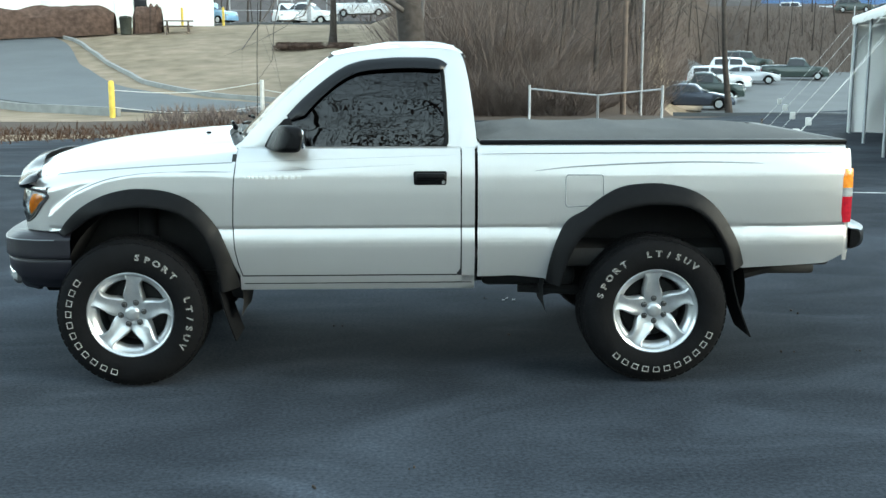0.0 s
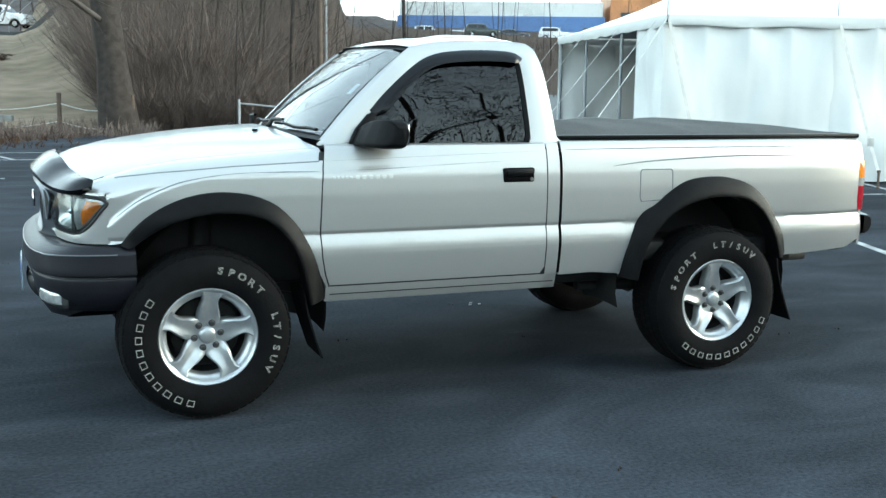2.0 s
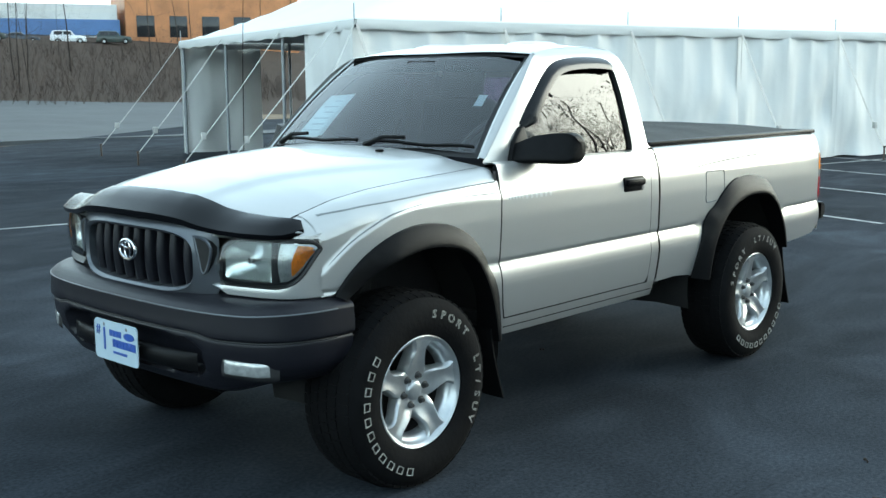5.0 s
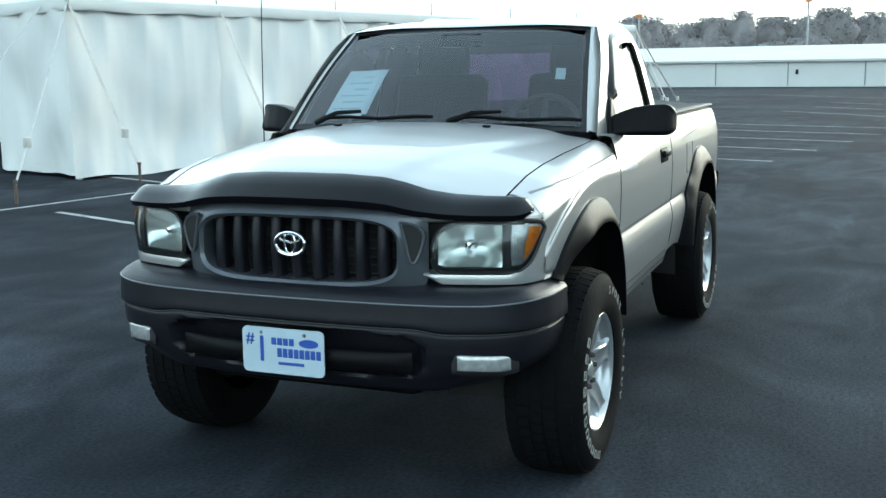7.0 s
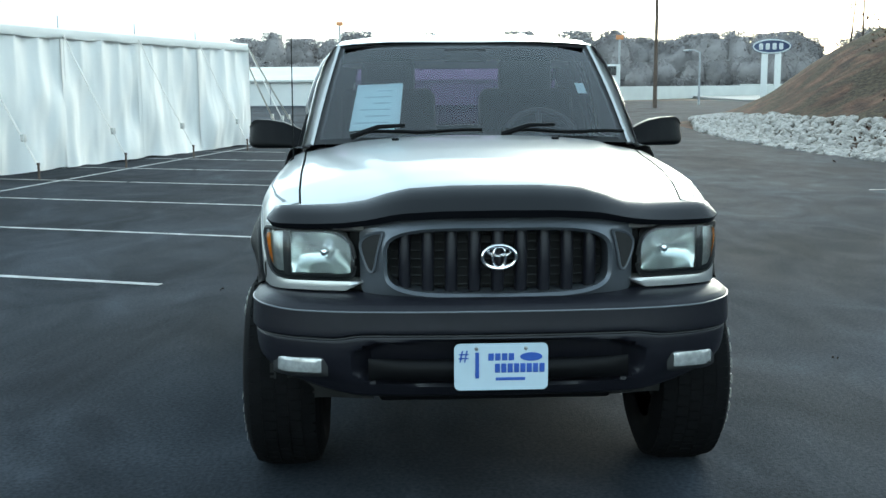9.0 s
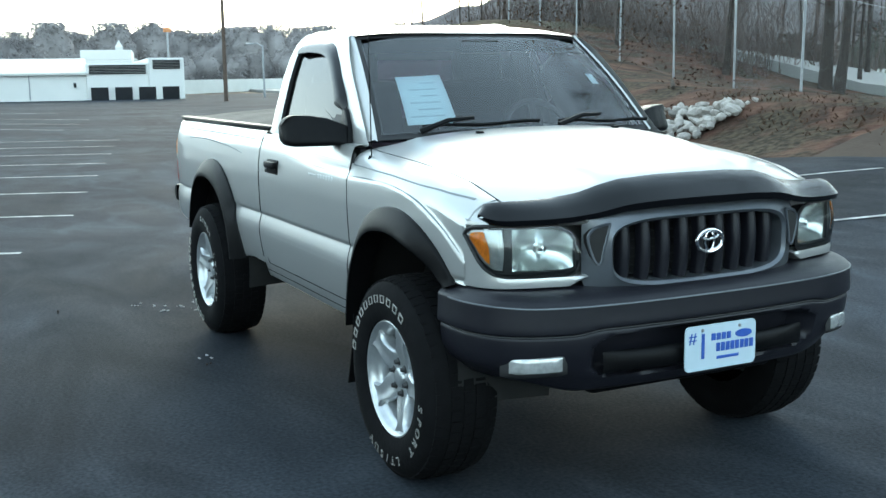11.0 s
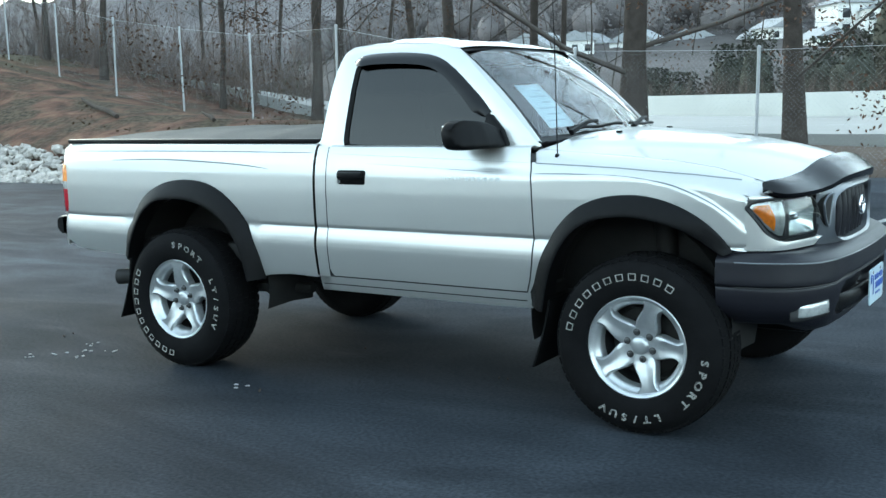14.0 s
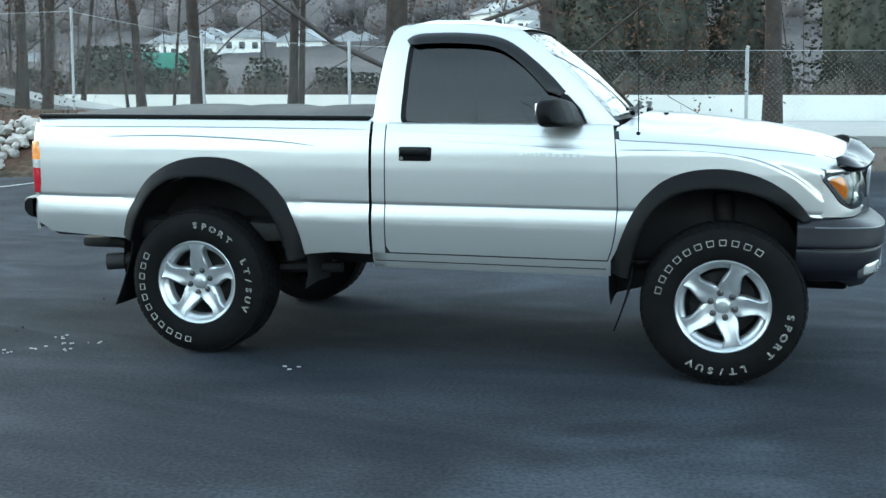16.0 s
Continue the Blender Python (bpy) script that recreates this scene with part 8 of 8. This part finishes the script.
C_NAVY = car_paint("dark_blue_paint", (0.03, 0.04, 0.06))
C_GREEN = car_paint("dark_green_paint", (0.02, 0.035, 0.03))
C_SILVER = car_paint("grey_car_paint", (0.4, 0.42, 0.44))
C_WHITE = car_paint("white_car_paint", (0.75, 0.76, 0.77))
C_BLUE = car_paint("light_blue_paint", (0.18, 0.34, 0.5))
SHAPES = {
    "sedan": (4.7, [(0, 0.55), (0.15, 0.72), (1.15, 0.92), (1.75, 1.0), (2.2, 1.38), (2.9, 1.44), (3.5, 1.36), (4.0, 1.05), (4.55, 0.98), (4.7, 0.6)]),
    "suv": (4.6, [(0, 0.6), (0.12, 0.95), (1.1, 1.08), (1.45, 1.12), (1.95, 1.68), (2.9, 1.74), (4.2, 1.7), (4.5, 1.15), (4.6, 0.7)]),
    "pickup": (5.3, [(0, 0.6), (0.1, 1.0), (1.2, 1.12), (1.5, 1.15), (2.0, 1.72), (2.6, 1.78), (3.1, 1.74), (3.3, 1.2), (5.2, 1.18), (5.3, 0.7)]),
}


def build_car(kind, paint, name, label):
    """A parked vehicle, nose towards -x, standing on z = 0."""
    length, roof = SHAPES[kind]
    t = thing(name, label, "car", None, "parked vehicles")
    belt = 0.95 if kind == "sedan" else 1.12
    xs = span(0, length, 44)
    b = bmesh.new()
    rows = []
    for x in xs:
        top = min(lerp(x, roof), belt)
        nose = 0.86 - 0.12 * (1 - step(0, 0.6, x)) - 0.08 * step(length - 0.5, length, x)
        ar = max(arch(x, 0.85, 0.3, 0.42, 0.4), arch(x, length - 1.0, 0.3, 0.42, 0.4), 0.28)
        row = []
        for q, f in ((-1, 0), (-1.0, 0.4), (-0.99, 0.8), (-0.9, 1.0), (-0.5, 1.03), (0, 1.04), (0.5, 1.03), (0.9, 1.0), (0.99, 0.8), (1.0, 0.4), (1, 0)):
            row.append((x, q * nose, ar + (top - ar) * f if f <= 1 else top + (f - 1) * 0.6))
        rows.append(row)
    vs = add_grid(b, rows)
    b.faces.new(vs[0])
    b.faces.new(vs[-1][::-1])
    part("body", b, paint, t)
    hi = [x for x in xs if lerp(x, roof) > belt + 0.02]
    b = bmesh.new()
    rows = []
    for x in hi:
        top = lerp(x, roof)
        w = 0.80 - 0.30 * (top - belt)
        rows.append([(x, -0.82, belt - 0.02), (x, -w, top - 0.06), (x, -w + 0.1, top), (x, 0, top + 0.03), (x, w - 0.1, top), (x, w, top - 0.06), (x, 0.82, belt - 0.02)])
    vs = add_grid(b, rows)
    part("roof", b, paint, t)
    for s in (-1, 1):
        for x0, x1 in ((0.12, 0.46), (0.5, 0.86)):
            xa, xc = hi[0] + (hi[-1] - hi[0]) * x0, hi[0] + (hi[-1] - hi[0]) * x1
            b = bmesh.new()
            rows = []
            for x in span(xa, xc, 8):
                top = lerp(x, roof) - 0.12
                wv = 0.80 - 0.30 * (top + 0.12 - belt)
                w2 = 0.82 + (wv - 0.82) * 0.82
                rows.append([(x, s * 0.835, belt + 0.03), (x, s * (w2 + 0.022), max(top, belt + 0.06))])
            add_grid(b, rows)
            part("window", b, M_DARKGLASS, t)
    for xi in (0, 1):
        x0 = hi[0] if xi == 0 else hi[-1]
        x1 = x0 + (0.42 if xi == 0 else -0.42)
        b = bmesh.new()
        zt = lerp(x1, roof) - 0.03
        off = -0.03 if xi == 0 else 0.03
        add_grid(b, [[(x0 + off, y * 0.7, belt + 0.05), (x1 + off, y * 0.6, zt)] for y in (-1, -0.5, 0, 0.5, 1)])
        part("windscreen", b, M_DARKGLASS, t)
    for s in (-1, 1):
        b = bmesh.new()
        add_box(b, (-0.01, s * 0.62 - 0.13, 0.62), (0.12, s * 0.62 + 0.13, 0.76), 0.03)
        part("headlight", b, M_CLEARLENS, t)
        b = bmesh.new()
        add_box(b, (length - 0.08, s * 0.68 - 0.1, 0.7), (length + 0.01, s * 0.68 + 0.1, 0.9), 0.03)
        part("tail_light", b, M_RED, t)
        for x in (0.85, length - 1.0):
            b = bmesh.new()
            add_lathe(b, [(0.2, -0.1), (0.3, -0.11), (0.325, -0.07), (0.325, 0.07), (0.3, 0.11), (0.2, 0.1)], 24, "y", (x, s * 0.76, 0.325))
            wheel = part("wheel", b, M_RUBBER, t)
            b = bmesh.new()
            add_lathe(b, [(0.0, s * 0.07), (0.1, s * 0.085), (0.19, s * 0.07), (0.21, s * 0.1)], 20, "y", (x, s * 0.76, 0.325))
            part("rim", b, M_ALLOY, wheel)
    b = bmesh.new()
    add_box(b, (0.3, -0.78, 0.22), (length - 0.3, 0.78, 0.5), 0.05)
    part("underbody", b, M_DARKMETAL, t)
    return t


cars = {
    "navy": build_car("sedan", C_NAVY, "sedan", "dark blue sedan parked in the lower car park"),
    "green": build_car("pickup", C_GREEN, "pickup", "dark green pickup parked in the lower car park"),
    "white": build_car("suv", C_WHITE, "suv", "white sport utility parked in a row"),
    "silver": build_car("sedan", C_SILVER, "sedan", "silver grey sedan parked outside"),
    "black": build_car("suv", C_GREEN, "suv", "dark sport utility parked in a row"),
    "work": build_car("pickup", C_WHITE, "pickup", "white work pickup parked in the yard"),
    "blue": build_car("suv", C_BLUE, "suv", "blue and white van parked in the yard"),
}
used = set()


def place(key, x, y, turn, z=None):
    zz = (height(x, y) + 0.13) if z is None else z
    m = pose(x, y, zz, 0, 0, turn)
    if key in used:
        copy_thing(cars[key], m)
    else:
        cars[key].matrix_basis = m
        used.add(key)


place("navy", 19.7, 53.8, 159)
place("green", 22.6, 61.5, 160)
place("black", 59.0, 128.0, 160)
place("white", 26.2, 71.5, 160)
place("silver", 30.0, 76.5, 160)
place("green", 35.5, 81.0, 160)
place("white", 31.0, 83.0, 160)
place("black", 34.0, 90.0, 160)
place("silver", 15.4, 14.2, 15, 0.0)
place("silver", 15.6, 16.9, 15, 0.0)
place("blue", -12.6, 82.5, 150)
place("white", -8.2, 84.0, 100)
place("work", -4.6, 84.5, 160)
place("work", 0.2, 84.8, 150)
place("white", 3.2, 85.0, 120)
for k in range(7):
    place(("white", "silver", "white", "work", "navy", "white", "black")[k], 44 + 5.4 * k, 141 - 2.2 * k, 150, 7.2)
yard = thing("yard_fence", "dark chain-link yard fence behind parked vehicles", "fence")
for k in range(9):
    b = bmesh.new()
    x, y = -14 + 4.2 * k, 90.0
    add_tube(b, [(x, y, height(x, y)), (x, y, height(x, y) + 2.6)], 0.05, 6)
    part("post", b, M_GALV, yard)
for zz in (1.2, 2.5):
    b = bmesh.new()
    add_tube(b, [(-14 + 4.2 * k, 90.0, height(-14 + 4.2 * k, 90) + zz) for k in range(9)], 0.03, 5)
    part("rail", b, M_GALV, yard)
t = thing("yard_sign", "blank white notice board in the yard", "sign", pose(-8.8, 86, height(-8.8, 86)))
b = bmesh.new()
add_box(b, (-0.8, -0.03, 2.0), (0.8, 0.03, 3.6), 0.02)
part("board", b, M_BADGE, t)
for sx in (-0.6, 0.6):
    b = bmesh.new()
    add_tube(b, [(sx, 0, -0.1), (sx, 0, 2.1)], 0.04, 6)
    part("post", b, M_GALV, t)

# ---- specks on the asphalt ----
rs = random.Random(17)
for x, y, kind in ((3.28, 0.80, 0), (3.42, 0.84, 0), (3.5, 0.98, 0), (3.62, 1.1, 0), (3.33, 1.0, 0), (3.55, 0.72, 0), (1.92, 1.05, 1), (2.05, 1.06, 0), (3.5, -0.35, 1), (3.9, -0.3, 1), (1.0, -2.2, 1),
                   (1.35, -2.0, 1), (2.0, 0.1, 1), (0.95, 0.35, 1), (-0.9, 3.6, 1), (3.6, 1.6, 1), (-1.5, -1.2, 1), (3.9, 0.6, 1)):
    b = bmesh.new()
    for k in range(4 if kind == 0 else 2):
        px, py = rs.uniform(-0.05, 0.05), rs.uniform(-0.04, 0.04)
        q = rs.uniform(0.004, 0.012) * (1 if kind == 0 else 0.7)
        add_box(b, (px - q, py - q * 0.6, 0), (px + q, py + q * 0.6, 0.006 + 0.006 * kind), 0.003, 1)
    o = part("debris", b, M_STONE if kind == 0 else M_BARK, None)
    o.matrix_world = pose(x, y, 0.001, 0, 0, rs.uniform(0, 180))
    tagged(o, "small pale chips on the asphalt" if kind == 0 else "small dead leaf on the asphalt", "debris")
